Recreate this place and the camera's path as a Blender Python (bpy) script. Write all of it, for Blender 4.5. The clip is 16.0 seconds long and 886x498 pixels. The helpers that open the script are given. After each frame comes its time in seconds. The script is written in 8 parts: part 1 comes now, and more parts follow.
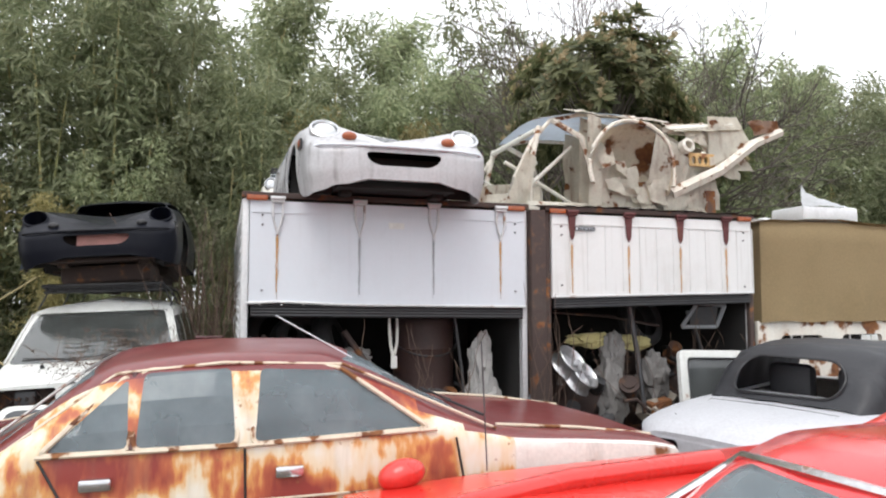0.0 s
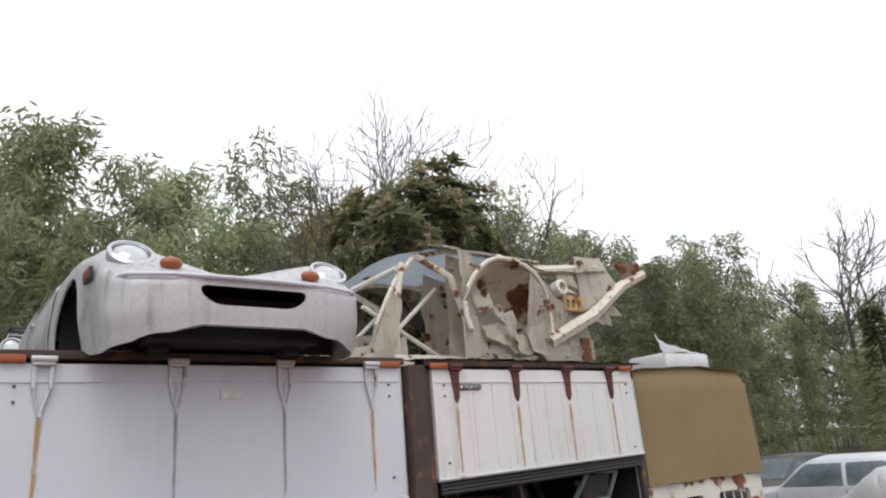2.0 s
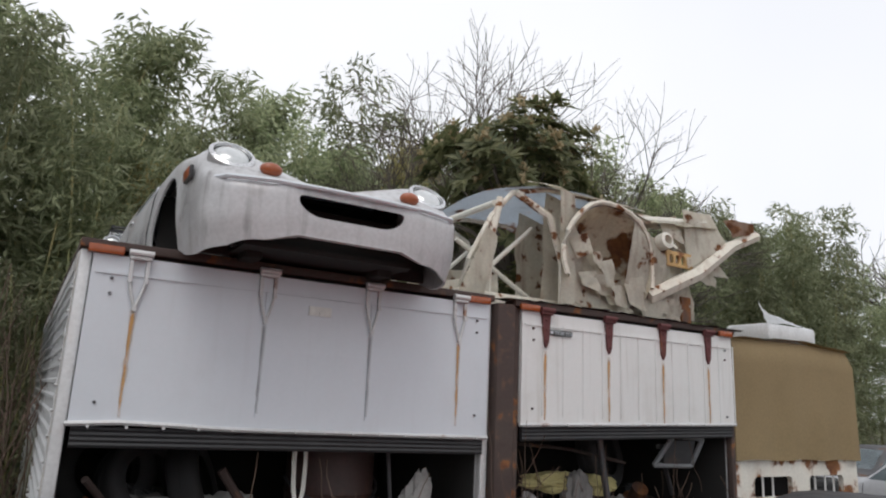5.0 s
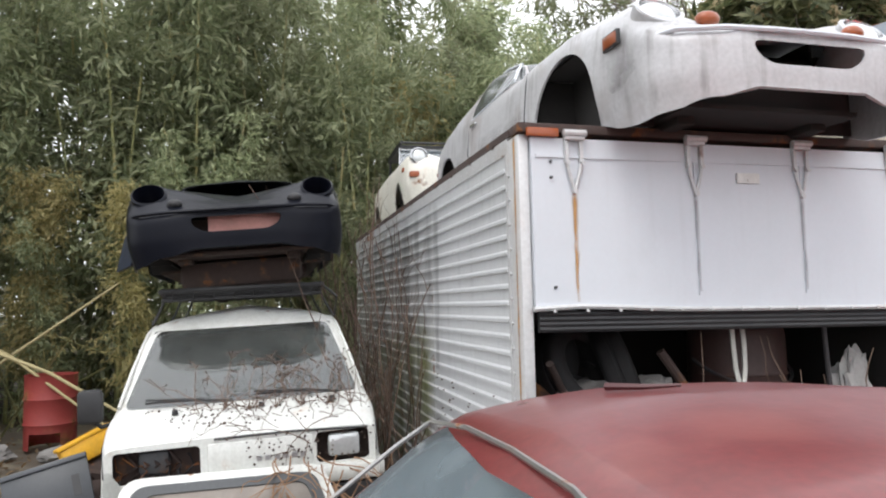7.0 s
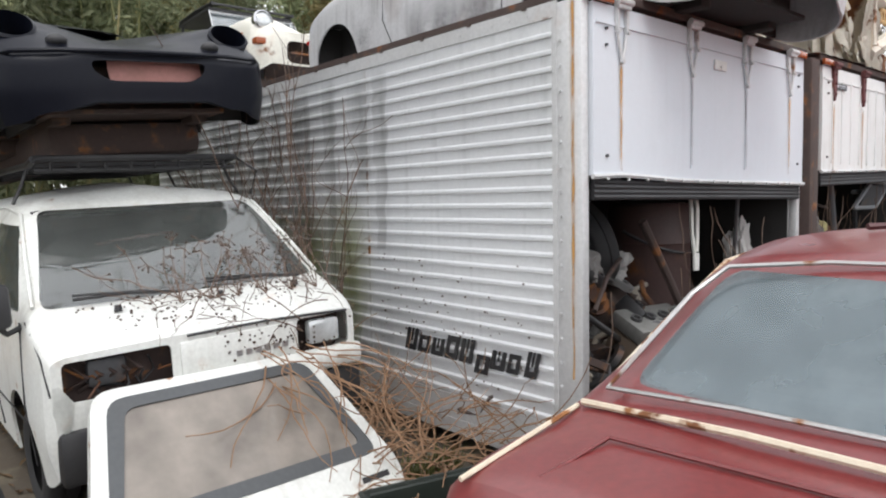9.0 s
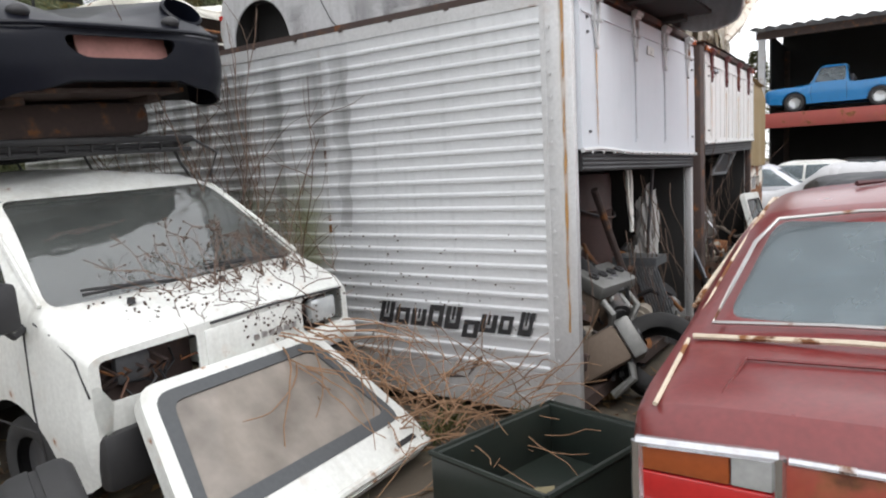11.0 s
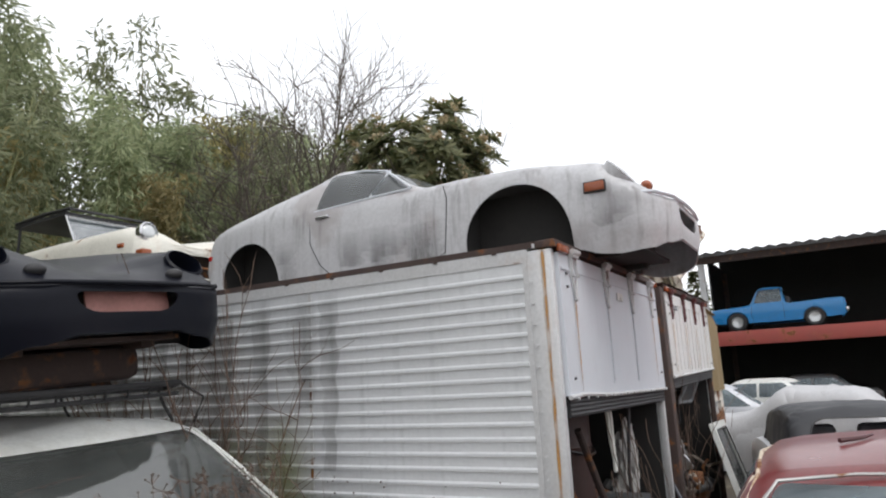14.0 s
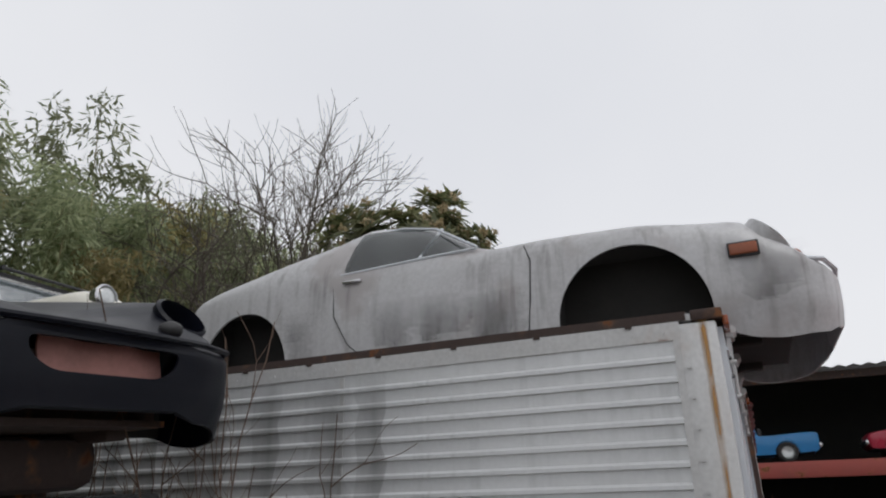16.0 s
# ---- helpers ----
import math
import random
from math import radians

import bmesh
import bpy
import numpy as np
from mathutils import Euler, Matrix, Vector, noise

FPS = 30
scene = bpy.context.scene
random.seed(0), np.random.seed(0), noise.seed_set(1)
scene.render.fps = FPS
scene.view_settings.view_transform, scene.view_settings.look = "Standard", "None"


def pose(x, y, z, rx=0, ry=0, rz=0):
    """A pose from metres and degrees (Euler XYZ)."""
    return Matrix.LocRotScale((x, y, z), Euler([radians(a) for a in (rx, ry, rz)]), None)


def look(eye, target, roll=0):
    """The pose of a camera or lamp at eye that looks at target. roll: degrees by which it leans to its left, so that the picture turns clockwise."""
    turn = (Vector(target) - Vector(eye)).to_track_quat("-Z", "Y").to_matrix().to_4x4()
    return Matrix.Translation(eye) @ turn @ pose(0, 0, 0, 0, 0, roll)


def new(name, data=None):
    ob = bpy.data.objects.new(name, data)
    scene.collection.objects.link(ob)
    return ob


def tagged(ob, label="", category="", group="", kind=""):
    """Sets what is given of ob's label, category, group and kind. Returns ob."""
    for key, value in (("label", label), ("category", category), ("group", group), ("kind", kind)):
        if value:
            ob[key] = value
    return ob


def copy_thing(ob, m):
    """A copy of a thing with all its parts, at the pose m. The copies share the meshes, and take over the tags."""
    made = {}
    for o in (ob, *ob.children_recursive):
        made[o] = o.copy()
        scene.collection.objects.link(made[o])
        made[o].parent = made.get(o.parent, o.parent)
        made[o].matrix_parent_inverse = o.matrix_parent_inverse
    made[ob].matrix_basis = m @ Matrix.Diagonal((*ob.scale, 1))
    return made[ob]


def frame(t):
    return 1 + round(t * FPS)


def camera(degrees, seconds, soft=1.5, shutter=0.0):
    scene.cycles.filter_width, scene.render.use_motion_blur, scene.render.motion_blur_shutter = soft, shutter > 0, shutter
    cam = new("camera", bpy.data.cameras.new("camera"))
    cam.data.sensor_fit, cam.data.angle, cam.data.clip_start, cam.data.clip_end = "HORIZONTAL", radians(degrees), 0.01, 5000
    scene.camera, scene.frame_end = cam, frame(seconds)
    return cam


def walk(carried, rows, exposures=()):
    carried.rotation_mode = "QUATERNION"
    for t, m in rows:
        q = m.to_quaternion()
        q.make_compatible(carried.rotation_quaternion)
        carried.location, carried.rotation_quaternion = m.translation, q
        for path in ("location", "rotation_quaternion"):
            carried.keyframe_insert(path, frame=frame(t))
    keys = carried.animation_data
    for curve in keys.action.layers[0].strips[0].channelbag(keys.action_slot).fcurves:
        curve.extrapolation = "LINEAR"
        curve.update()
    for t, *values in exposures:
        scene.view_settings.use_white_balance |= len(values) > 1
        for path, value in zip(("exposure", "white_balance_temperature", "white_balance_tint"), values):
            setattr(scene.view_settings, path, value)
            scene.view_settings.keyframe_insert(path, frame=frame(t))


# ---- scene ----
from math import cos, pi, sin
cam = camera(65.8, 16.0, 2.1)

METRES, EYE, TILT, LEAN, TURN = 8.8, 1.62, 0.0, 0.0, -17.5
ROWS = [
    (0.0, 0.0, 0.0, 0.0, -0.0, 4.31, -0.01),
    (0.5, -0.0056, 0.0587, -0.0028, -5.5, 7.07, 1.23),
    (1.0, -0.0294, 0.1107, 0.0031, -8.5, 6.66, 1.72),
    (1.5, -0.0588, 0.1468, 0.0085, -11.36, 7.06, 2.63),
    (2.0, -0.0673, 0.1768, 0.0194, -18.78, 17.12, 4.64),
    (2.5, -0.0705, 0.2072, 0.024, -23.05, 20.74, 4.61),
    (3.0, -0.0665, 0.2065, 0.0256, -27.13, 20.69, 2.46),
    (5.5, -0.0804, 0.2158, 0.0141, -9.47, 10.2, -1.14),
    (6.0, -0.1185, 0.2215, 0.0086, -6.23, 8.67, 2.2),
    (6.5, -0.1619, 0.2448, 0.0053, -3.76, 6.76, 5.23),
    (7.0, -0.214, 0.2579, 0.0018, 2.77, 4.59, 1.24),
    (7.5, -0.2648, 0.2672, 0.0038, 2.71, 4.85, -0.19),
    (8.0, -0.3150, 0.2927, -0.0073, -3.01, 4.13, 1.45),
    (8.5, -0.3632, 0.3063, -0.0121, -13.16, -0.38, 0.87),
    (9.0, -0.4111, 0.3187, -0.013, -23.36, -4.19, 1.11),
    (11.5, -0.5388, 0.3547, -0.0085, -41.21, -4.13, 2.58),
    (12.0, -0.5552, 0.3489, -0.0001, -42.04, 0.81, 2.99),
    (12.5, -0.5643, 0.3494, 0.0003, -39.2, 2.27, 2.97),
    (13.0, -0.5663, 0.3489, 0.0019, -36.1, 3.86, 2.73),
    (13.5, -0.565, 0.3489, 0.006, -33.98, 6.85, 2.52),
    (14.0, -0.5497, 0.36, 0.0133, -42.71, 10.84, 3.02),
    (14.5, -0.5212, 0.3877, 0.0173, -47.64, 16.86, 2.76),
    (15.0, -0.5158, 0.4331, 0.0183, -51.14, 19.24, 1.49),
    (15.5, -0.5196, 0.4789, 0.0224, -51.04, 19.68, 2.24),
    (16.0, -0.5175, 0.5270, 0.0144, -48.68, 20.71, 1.27),
]
EXPOSURES = [(0, 0.66), (0.7, 0.52), (1.5, 0.5), (2.0, 0.12), (2.5, -0.42), (3.2, -0.6), (5.3, 0.0), (6.0, 0.48), (6.5, 0.7), (7.0, 0.7), (8.0, 0.68), (9.0, 0.66), (11.5, 0.5), (12.5, 0.35), (13.5, 0.4), (14.0, 0.2), (14.6, -0.2), (15.2, -0.48), (16.0, -0.5)]
walk(cam, [(t, pose(0, 0, EYE, TILT, LEAN, TURN) @ pose(METRES * x, METRES * y, METRES * z, 90 + pitch, roll, yaw)) for t, x, y, z, yaw, pitch, roll in ROWS], EXPOSURES)

# ---- overcast sky and its soft sun ----
world = bpy.data.worlds.new("overcast_sky")
scene.world = world
world.use_nodes = True
wn, wl = world.node_tree.nodes, world.node_tree.links
wn.clear()
sky = wn.new("ShaderNodeTexSky")
sky.sky_type, sky.sun_disc = "NISHITA", False
sky.sun_elevation, sky.sun_rotation = radians(55), radians(200)
cloud = wn.new("ShaderNodeMix")
cloud.data_type = "RGBA"
cloud.inputs[0].default_value = 0.93
wsc = wn.new("ShaderNodeVectorMath")
wsc.operation = "SCALE"
wsc.inputs["Scale"].default_value = 0.10
wl.new(sky.outputs[0], wsc.inputs[0])
wl.new(wsc.outputs[0], cloud.inputs[6])
wtc = wn.new("ShaderNodeTexCoord")
wnoise = wn.new("ShaderNodeTexNoise")
wnoise.inputs["Scale"].default_value, wnoise.inputs["Detail"].default_value = 1.6, 3.0
wl.new(wtc.outputs["Generated"], wnoise.inputs["Vector"])
wramp = wn.new("ShaderNodeValToRGB")
wramp.color_ramp.elements[0].position, wramp.color_ramp.elements[0].color = 0.3, (1.10, 1.12, 1.18, 1)
wramp.color_ramp.elements[1].position, wramp.color_ramp.elements[1].color = 0.7, (1.22, 1.23, 1.27, 1)
wl.new(wnoise.outputs[0], wramp.inputs[0])
wl.new(wramp.outputs[0], cloud.inputs[7])
bg = wn.new("ShaderNodeBackground")
bg.inputs[1].default_value = 1.0
wl.new(cloud.outputs[2], bg.inputs[0])
wo = wn.new("ShaderNodeOutputWorld")
wl.new(bg.outputs[0], wo.inputs[0])
sun = new("sun", bpy.data.lights.new("sun", "SUN"))
sun.data.energy, sun.data.angle, sun.data.color = 0.9, radians(30), (1.0, 0.97, 0.93)
sun.matrix_world = look((-4, -7, 14), (0, 0, 0))

# ---- materials ----
def nodes_of(name, rough=0.6, metal=0.0):
    m = bpy.data.materials.new(name)
    m.use_nodes = True
    n, l = m.node_tree.nodes, m.node_tree.links
    b = n["Principled BSDF"]
    b.inputs["Roughness"].default_value, b.inputs["Metallic"].default_value = rough, metal
    return m, n, l, b


def grain(n, l, src, scale, detail=4.0, stretch=(1, 1, 1)):
    mp = n.new("ShaderNodeMapping")
    mp.inputs["Scale"].default_value = stretch
    l.new(src, mp.inputs[0])
    t = n.new("ShaderNodeTexNoise")
    t.inputs["Scale"].default_value, t.inputs["Detail"].default_value = scale, detail
    l.new(mp.outputs[0], t.inputs["Vector"])
    return t.outputs[0]


def ramp(n, l, src, lo, hi, a=0.0, b=1.0):
    r = n.new("ShaderNodeMapRange")
    r.inputs[1].default_value, r.inputs[2].default_value, r.inputs[3].default_value, r.inputs[4].default_value = lo, hi, a, b
    l.new(src, r.inputs[0])
    return r.outputs[0]


def mixc(n, l, fac, a, b):
    m = n.new("ShaderNodeMix")
    m.data_type = "RGBA"
    for socket, v in ((m.inputs[0], fac), (m.inputs[6], a), (m.inputs[7], b)):
        if isinstance(v, (int, float)):
            socket.default_value = v
        elif isinstance(v, tuple):
            socket.default_value = (*v, 1)
        else:
            l.new(v, socket)
    return m.outputs[2]


def times(n, l, a, b):
    m = n.new("ShaderNodeMath")
    m.operation = "MULTIPLY"
    for socket, v in ((m.inputs[0], a), (m.inputs[1], b)):
        if isinstance(v, (int, float)):
            socket.default_value = v
        else:
            l.new(v, socket)
    return m.outputs[0]


def relief(n, l, b, src, strength=0.2, dist=0.01):
    bp = n.new("ShaderNodeBump")
    bp.inputs["Strength"].default_value, bp.inputs["Distance"].default_value = strength, dist
    l.new(src, bp.inputs["Height"])
    l.new(bp.outputs[0], b.inputs["Normal"])


RUST_A, RUST_B = (0.10, 0.036, 0.018), (0.27, 0.115, 0.04)


def worn(name, base, rough=0.45, metal=0.0, other=None, patch=0.0, grime=0.35, dirt=(0.10, 0.09, 0.075), streak=0.0, rust=0.0, rust_scale=3.0, bump=0.08, coat=0.0, vary=0.0, mottle=0.1):
    """Weathered surface: base colour with a fine mottling, dirt, run-down streaks and rust patches."""
    m, n, l, b = nodes_of(name, rough, metal)
    co = n.new("ShaderNodeTexCoord").outputs["Object"]
    fine = grain(n, l, co, 45.0, 5.0)
    big = grain(n, l, co, 1.7, 5.0)
    col = mixc(n, l, ramp(n, l, fine, 0.3, 0.75), tuple(c * (1 - mottle) for c in base), tuple(min(1.0, c * (1 + 0.6 * mottle)) for c in base))
    if other:
        col = mixc(n, l, ramp(n, l, grain(n, l, co, 2.3, 6.0), 0.62 - patch, 0.70 - patch), col, other)
    if vary:
        info = n.new("ShaderNodeObjectInfo").outputs["Random"]
        hsv = n.new("ShaderNodeHueSaturation")
        l.new(ramp(n, l, info, 0, 1, 1 - vary, 1 + vary), hsv.inputs["Value"])
        l.new(col, hsv.inputs["Color"])
        col = hsv.outputs[0]
    if grime:
        g = times(n, l, ramp(n, l, big, 0.45, 0.8), ramp(n, l, grain(n, l, co, 9.0, 6.0), 0.3, 0.75))
        col = mixc(n, l, times(n, l, g, grime), col, dirt)
    if streak:
        s = ramp(n, l, grain(n, l, co, 1.0, 3.0, (16.0, 16.0, 0.9)), 0.52, 0.78)
        s = times(n, l, s, ramp(n, l, grain(n, l, co, 1.3, 3.0), 0.35, 0.65))
        col = mixc(n, l, times(n, l, s, streak), col, dirt)
    if rust:
        edge = grain(n, l, co, rust_scale, 9.0)
        f = ramp(n, l, edge, 0.68 - 0.3 * rust, 0.73 - 0.3 * rust)
        rc = mixc(n, l, ramp(n, l, grain(n, l, co, 14.0, 5.0), 0.3, 0.7), RUST_A, RUST_B)
        halo = ramp(n, l, edge, 0.60 - 0.3 * rust, 0.70 - 0.3 * rust, 0.0, 0.4)
        col = mixc(n, l, times(n, l, halo, ramp(n, l, grain(n, l, co, 22.0, 4.0, (1, 1, 0.35)), 0.35, 0.65)), col, tuple(0.45 * c + 0.55 * h for c, h in zip(base, (0.44, 0.19, 0.065))))
        col = mixc(n, l, f, col, rc)
        l.new(ramp(n, l, f, 0, 1, rough, 0.9), b.inputs["Roughness"])
        l.new(ramp(n, l, f, 0, 1, metal, 0.0), b.inputs["Metallic"])
    else:
        l.new(ramp(n, l, big, 0.3, 0.8, max(0.02, rough - 0.07), min(1, rough + 0.15)), b.inputs["Roughness"])
    l.new(col, b.inputs["Base Color"])
    if coat:
        b.inputs["Coat Weight"].default_value, b.inputs["Coat Roughness"].default_value = coat, 0.15
    if bump:
        relief(n, l, b, fine, bump, 0.004)
    return m


def glass_mat(name, tint=(0.50, 0.60, 0.63), dust_sky_film=0.21, rough=0.06, ior=1.75, grime=(0.42, 0.43, 0.41)):
    m, n, l, b = nodes_of(name, rough)
    co = n.new("ShaderNodeTexCoord").outputs["Object"]
    b.inputs["Base Color"].default_value = (*tint, 1)
    b.inputs["Transmission Weight"].default_value, b.inputs["IOR"].default_value = 1.0, 1.45
    clear = n.new("ShaderNodeBsdfTransparent")
    clear.inputs[0].default_value = (*tint, 1)
    gloss = n.new("ShaderNodeBsdfGlossy")
    gloss.inputs["Roughness"].default_value = rough
    fres = n.new("ShaderNodeFresnel")
    fres.inputs[0].default_value = ior
    pane = n.new("ShaderNodeMixShader")
    l.new(fres.outputs[0], pane.inputs[0])
    l.new(clear.outputs[0], pane.inputs[1])
    l.new(gloss.outputs[0], pane.inputs[2])
    # Diffuse film: dust, and on the car panes a painted-in sky reflection.
    film = n.new("ShaderNodeBsdfDiffuse")
    l.new(mixc(n, l, ramp(n, l, grain(n, l, co, 7.0, 7.0), 0.35, 0.65), tuple(0.8 * c for c in grime), grime), film.inputs[0])
    both = n.new("ShaderNodeMixShader")
    f = times(n, l, ramp(n, l, grain(n, l, co, 3.0, 6.0), 0.25, 0.8, 0.35, 1.0), dust_sky_film)
    l.new(f, both.inputs[0])
    l.new(pane.outputs[0], both.inputs[1])
    l.new(film.outputs[0], both.inputs[2])
    l.new(both.outputs[0], n["Material Output"].inputs[0])
    return m


def leaf_mat(name, a, c, vary=0.25):
    m, n, l, b = nodes_of(name, 0.55)
    isl = n.new("ShaderNodeNewGeometry").outputs["Random Per Island"]
    info = n.new("ShaderNodeObjectInfo").outputs["Random"]
    col = mixc(n, l, isl, a, c)
    hsv = n.new("ShaderNodeHueSaturation")
    l.new(ramp(n, l, info, 0, 1, 1 - vary, 1 + vary), hsv.inputs["Value"])
    l.new(ramp(n, l, info, 0, 1, 0.485, 0.505), hsv.inputs["Hue"])
    l.new(col, hsv.inputs["Color"])
    l.new(hsv.outputs[0], b.inputs["Base Color"])
    thin = n.new("ShaderNodeBsdfTranslucent")
    l.new(hsv.outputs[0], thin.inputs[0])
    mx = n.new("ShaderNodeMixShader")
    mx.inputs[0].default_value = 0.5
    l.new(b.outputs[0], mx.inputs[1])
    l.new(thin.outputs[0], mx.inputs[2])
    l.new(mx.outputs[0], n["Material Output"].inputs[0])
    return m


M_BOXWHITE = worn("box_white_paint", (0.61, 0.64, 0.68), 0.45, grime=0.18, streak=0.12, dirt=(0.30, 0.29, 0.27), bump=0.0, mottle=0.015)
M_BOXWHITE2 = worn("box_cream_paint", (0.70, 0.70, 0.69), 0.5, grime=0.4, streak=0.5, dirt=(0.33, 0.30, 0.25), bump=0.0, mottle=0.02)
M_ALU = worn("box_aluminium_sheet", (0.68, 0.69, 0.70), 0.36, 0.25, grime=0.25, streak=0.3, mottle=0.04, dirt=(0.17, 0.18, 0.17))
M_ALU2 = worn("aluminium_edge", (0.60, 0.60, 0.60), 0.5, 0.3, grime=0.4, rust=0.12, dirt=(0.2, 0.19, 0.17))
# Near-black for insides, set this dark to stand in for shade there.
M_DARKIN = worn("shade_dark_interior", (0.022, 0.021, 0.020), 0.9, grime=0.3, dirt=(0.05, 0.045, 0.04))
M_ALLOY = worn("dull_silver_rim", (0.55, 0.55, 0.56), 0.36, 0.8, grime=0.4, dirt=(0.12, 0.10, 0.09))
M_BLACK = worn("black_plastic", (0.022, 0.022, 0.024), 0.5, grime=0.5, dirt=(0.09, 0.085, 0.08))
M_RUBBER = worn("tyre_rubber", (0.025, 0.025, 0.026), 0.8, grime=0.5, dirt=(0.10, 0.095, 0.085))
M_RUSTY = worn("rusty_steel", (0.10, 0.055, 0.042), 0.85, rust=0.75, rust_scale=5, grime=0.5)
M_RUSTDARK = worn("dark_rusty_steel", (0.06, 0.04, 0.035), 0.85, rust=0.16, rust_scale=9, grime=0.5)
M_CHROME = worn("dull_chrome", (0.65, 0.65, 0.66), 0.22, 0.95, grime=0.35, rust=0.05, rust_scale=9)
M_STEELDARK = worn("dark_steel", (0.10, 0.10, 0.105), 0.55, 0.6, grime=0.5, rust=0.15)
M_SILVER = worn("dull_silver_paint", (0.52, 0.52, 0.53), 0.42, 0.15, grime=0.35, streak=0.75, dirt=(0.13, 0.115, 0.11), other=(0.42, 0.40, 0.40), patch=0.05)
M_NAVY = worn("faded_black_navy_paint", (0.005, 0.006, 0.011), 0.33, grime=0.15, dirt=(0.05, 0.045, 0.04))
M_NAVY.node_tree.nodes["Principled BSDF"].inputs["Specular IOR Level"].default_value = 0.16
M_VANWHITE = worn("van_white_paint", (0.71, 0.72, 0.69), 0.4, grime=0.6, streak=0.5, dirt=(0.25, 0.22, 0.16), rust=0.04, rust_scale=7)
M_CREAM = worn("cream_white_paint", (0.74, 0.72, 0.64), 0.4, grime=0.4, dirt=(0.2, 0.17, 0.13), rust=0.1)
M_MAROON = worn("faded_maroon_paint", (0.165, 0.026, 0.026), 0.34, grime=0.4, dirt=(0.085, 0.035, 0.032), other=(0.20, 0.045, 0.040), patch=0.03, coat=0.3, mottle=0.16)
M_RED = worn("bright_red_paint", (0.62, 0.030, 0.022), 0.30, grime=0.3, dirt=(0.40, 0.09, 0.07), coat=0.5)
M_SILVERCAR = worn("roadster_silver_paint", (0.60, 0.61, 0.64), 0.35, 0.1, grime=0.3, streak=0.2, dirt=(0.25, 0.24, 0.23))
M_WRECK = worn("wreck_cream_paint", (0.70, 0.66, 0.57), 0.6, grime=0.45, rust=0.27, rust_scale=7.5, streak=0.8, dirt=(0.24, 0.11, 0.045))
M_TARP = worn("olive_canvas", (0.255, 0.185, 0.095), 0.85, grime=0.4, dirt=(0.14, 0.11, 0.06), bump=0.3)
M_GROUND = worn("littered_earth", (0.085, 0.068, 0.05), 0.95, grime=0.7, other=(0.14, 0.12, 0.085), patch=0.1, bump=0.6)
M_AMBER = worn("amber_lens", (0.32, 0.075, 0.02), 0.25, grime=0.4, coat=0.2)
M_REDLENS = worn("red_lens", (0.45, 0.02, 0.02), 0.2, grime=0.15, coat=0.5)
M_LENS = worn("clear_lamp_glass", (0.60, 0.62, 0.62), 0.12, 0.4, grime=0.3, coat=0.6)
# Strong blue-grey film here stands in for sky reflected in the panes.
M_GLASS = glass_mat("dusty_sky_film_glass", dust_sky_film=0.66, ior=1.6, grime=(0.25, 0.29, 0.31))
M_GLASS_VAN = glass_mat("van_windscreen_glass", (0.58, 0.64, 0.64), 0.11, 0.04, 2.3)
M_GLASS_DIRTY = glass_mat("grimy_car_glass", (0.45, 0.49, 0.50), 0.34, grime=(0.32, 0.34, 0.34))
M_BARREL = worn("red_barrel_paint", (0.26, 0.035, 0.03), 0.6, rust=0.3, grime=0.4)
M_YELLOW = worn("yellow_plastic", (0.80, 0.42, 0.02), 0.4, grime=0.3)
M_BLUE = worn("blue_pickup_paint", (0.02, 0.22, 0.52), 0.3, grime=0.2, coat=0.4)
M_CRIMSON = worn("crimson_paint", (0.42, 0.02, 0.05), 0.3, grime=0.2, coat=0.4)
M_REDBEAM = worn("red_beam_paint", (0.36, 0.075, 0.06), 0.6, grime=0.4, rust=0.15)
M_COVER = worn("silver_car_cover", (0.50, 0.50, 0.51), 0.6, grime=0.3, bump=0.2)
M_SEAT = worn("dark_vinyl", (0.05, 0.05, 0.055), 0.6, grime=0.4)


# ---- mesh helpers ----
def thing(name, label, category, m=None, group="", kind=""):
    ob = new(name)
    ob.empty_display_size = 0.1
    if m is not None:
        ob.matrix_world = m
    return tagged(ob, label, category, group, kind)


def solid(name, data, mat, smooth=False):
    """An object of its own out of a bmesh or a mesh."""
    if isinstance(data, bmesh.types.BMesh):
        me = bpy.data.meshes.new(name)
        data.to_mesh(me)
        data.free()
    else:
        me = data
    if smooth:
        me.shade_smooth()
        me.set_sharp_from_angle(angle=radians(38))
    for one in (mat if isinstance(mat, (list, tuple)) else [mat]):
        me.materials.append(one)
    return new(name, me)


def part(name, data, mat, parent, label="", smooth=True):
    ob = solid(name, data, mat, smooth)
    ob.parent = parent
    if label:
        ob["label"] = label
    return ob


def again(name, me, parent, m):
    """One more piece on a mesh that is there already."""
    ob = new(name, me)
    ob.parent = parent
    ob.matrix_local = m
    return ob


def box(bm, x0, y0, z0, x1, y1, z1, m=None, bevel=0.0):
    g = bmesh.ops.create_cube(bm, size=1.0, matrix=Matrix.Translation(((x0 + x1) / 2, (y0 + y1) / 2, (z0 + z1) / 2)) @ Matrix.Diagonal((abs(x1 - x0), abs(y1 - y0), abs(z1 - z0), 1)))
    vs = g["verts"]
    if bevel:
        es = list({e for v in vs for e in v.link_edges})
        r = bmesh.ops.bevel(bm, geom=es, offset=bevel, segments=2, profile=0.5, affect="EDGES")
        vs = list({v for v in r["verts"]} | {v for v in vs if v.is_valid})
    if m is not None:
        bmesh.ops.transform(bm, matrix=m, verts=vs)
    return bm


def boxed(*a, **k):
    return box(bmesh.new(), *a, **k)


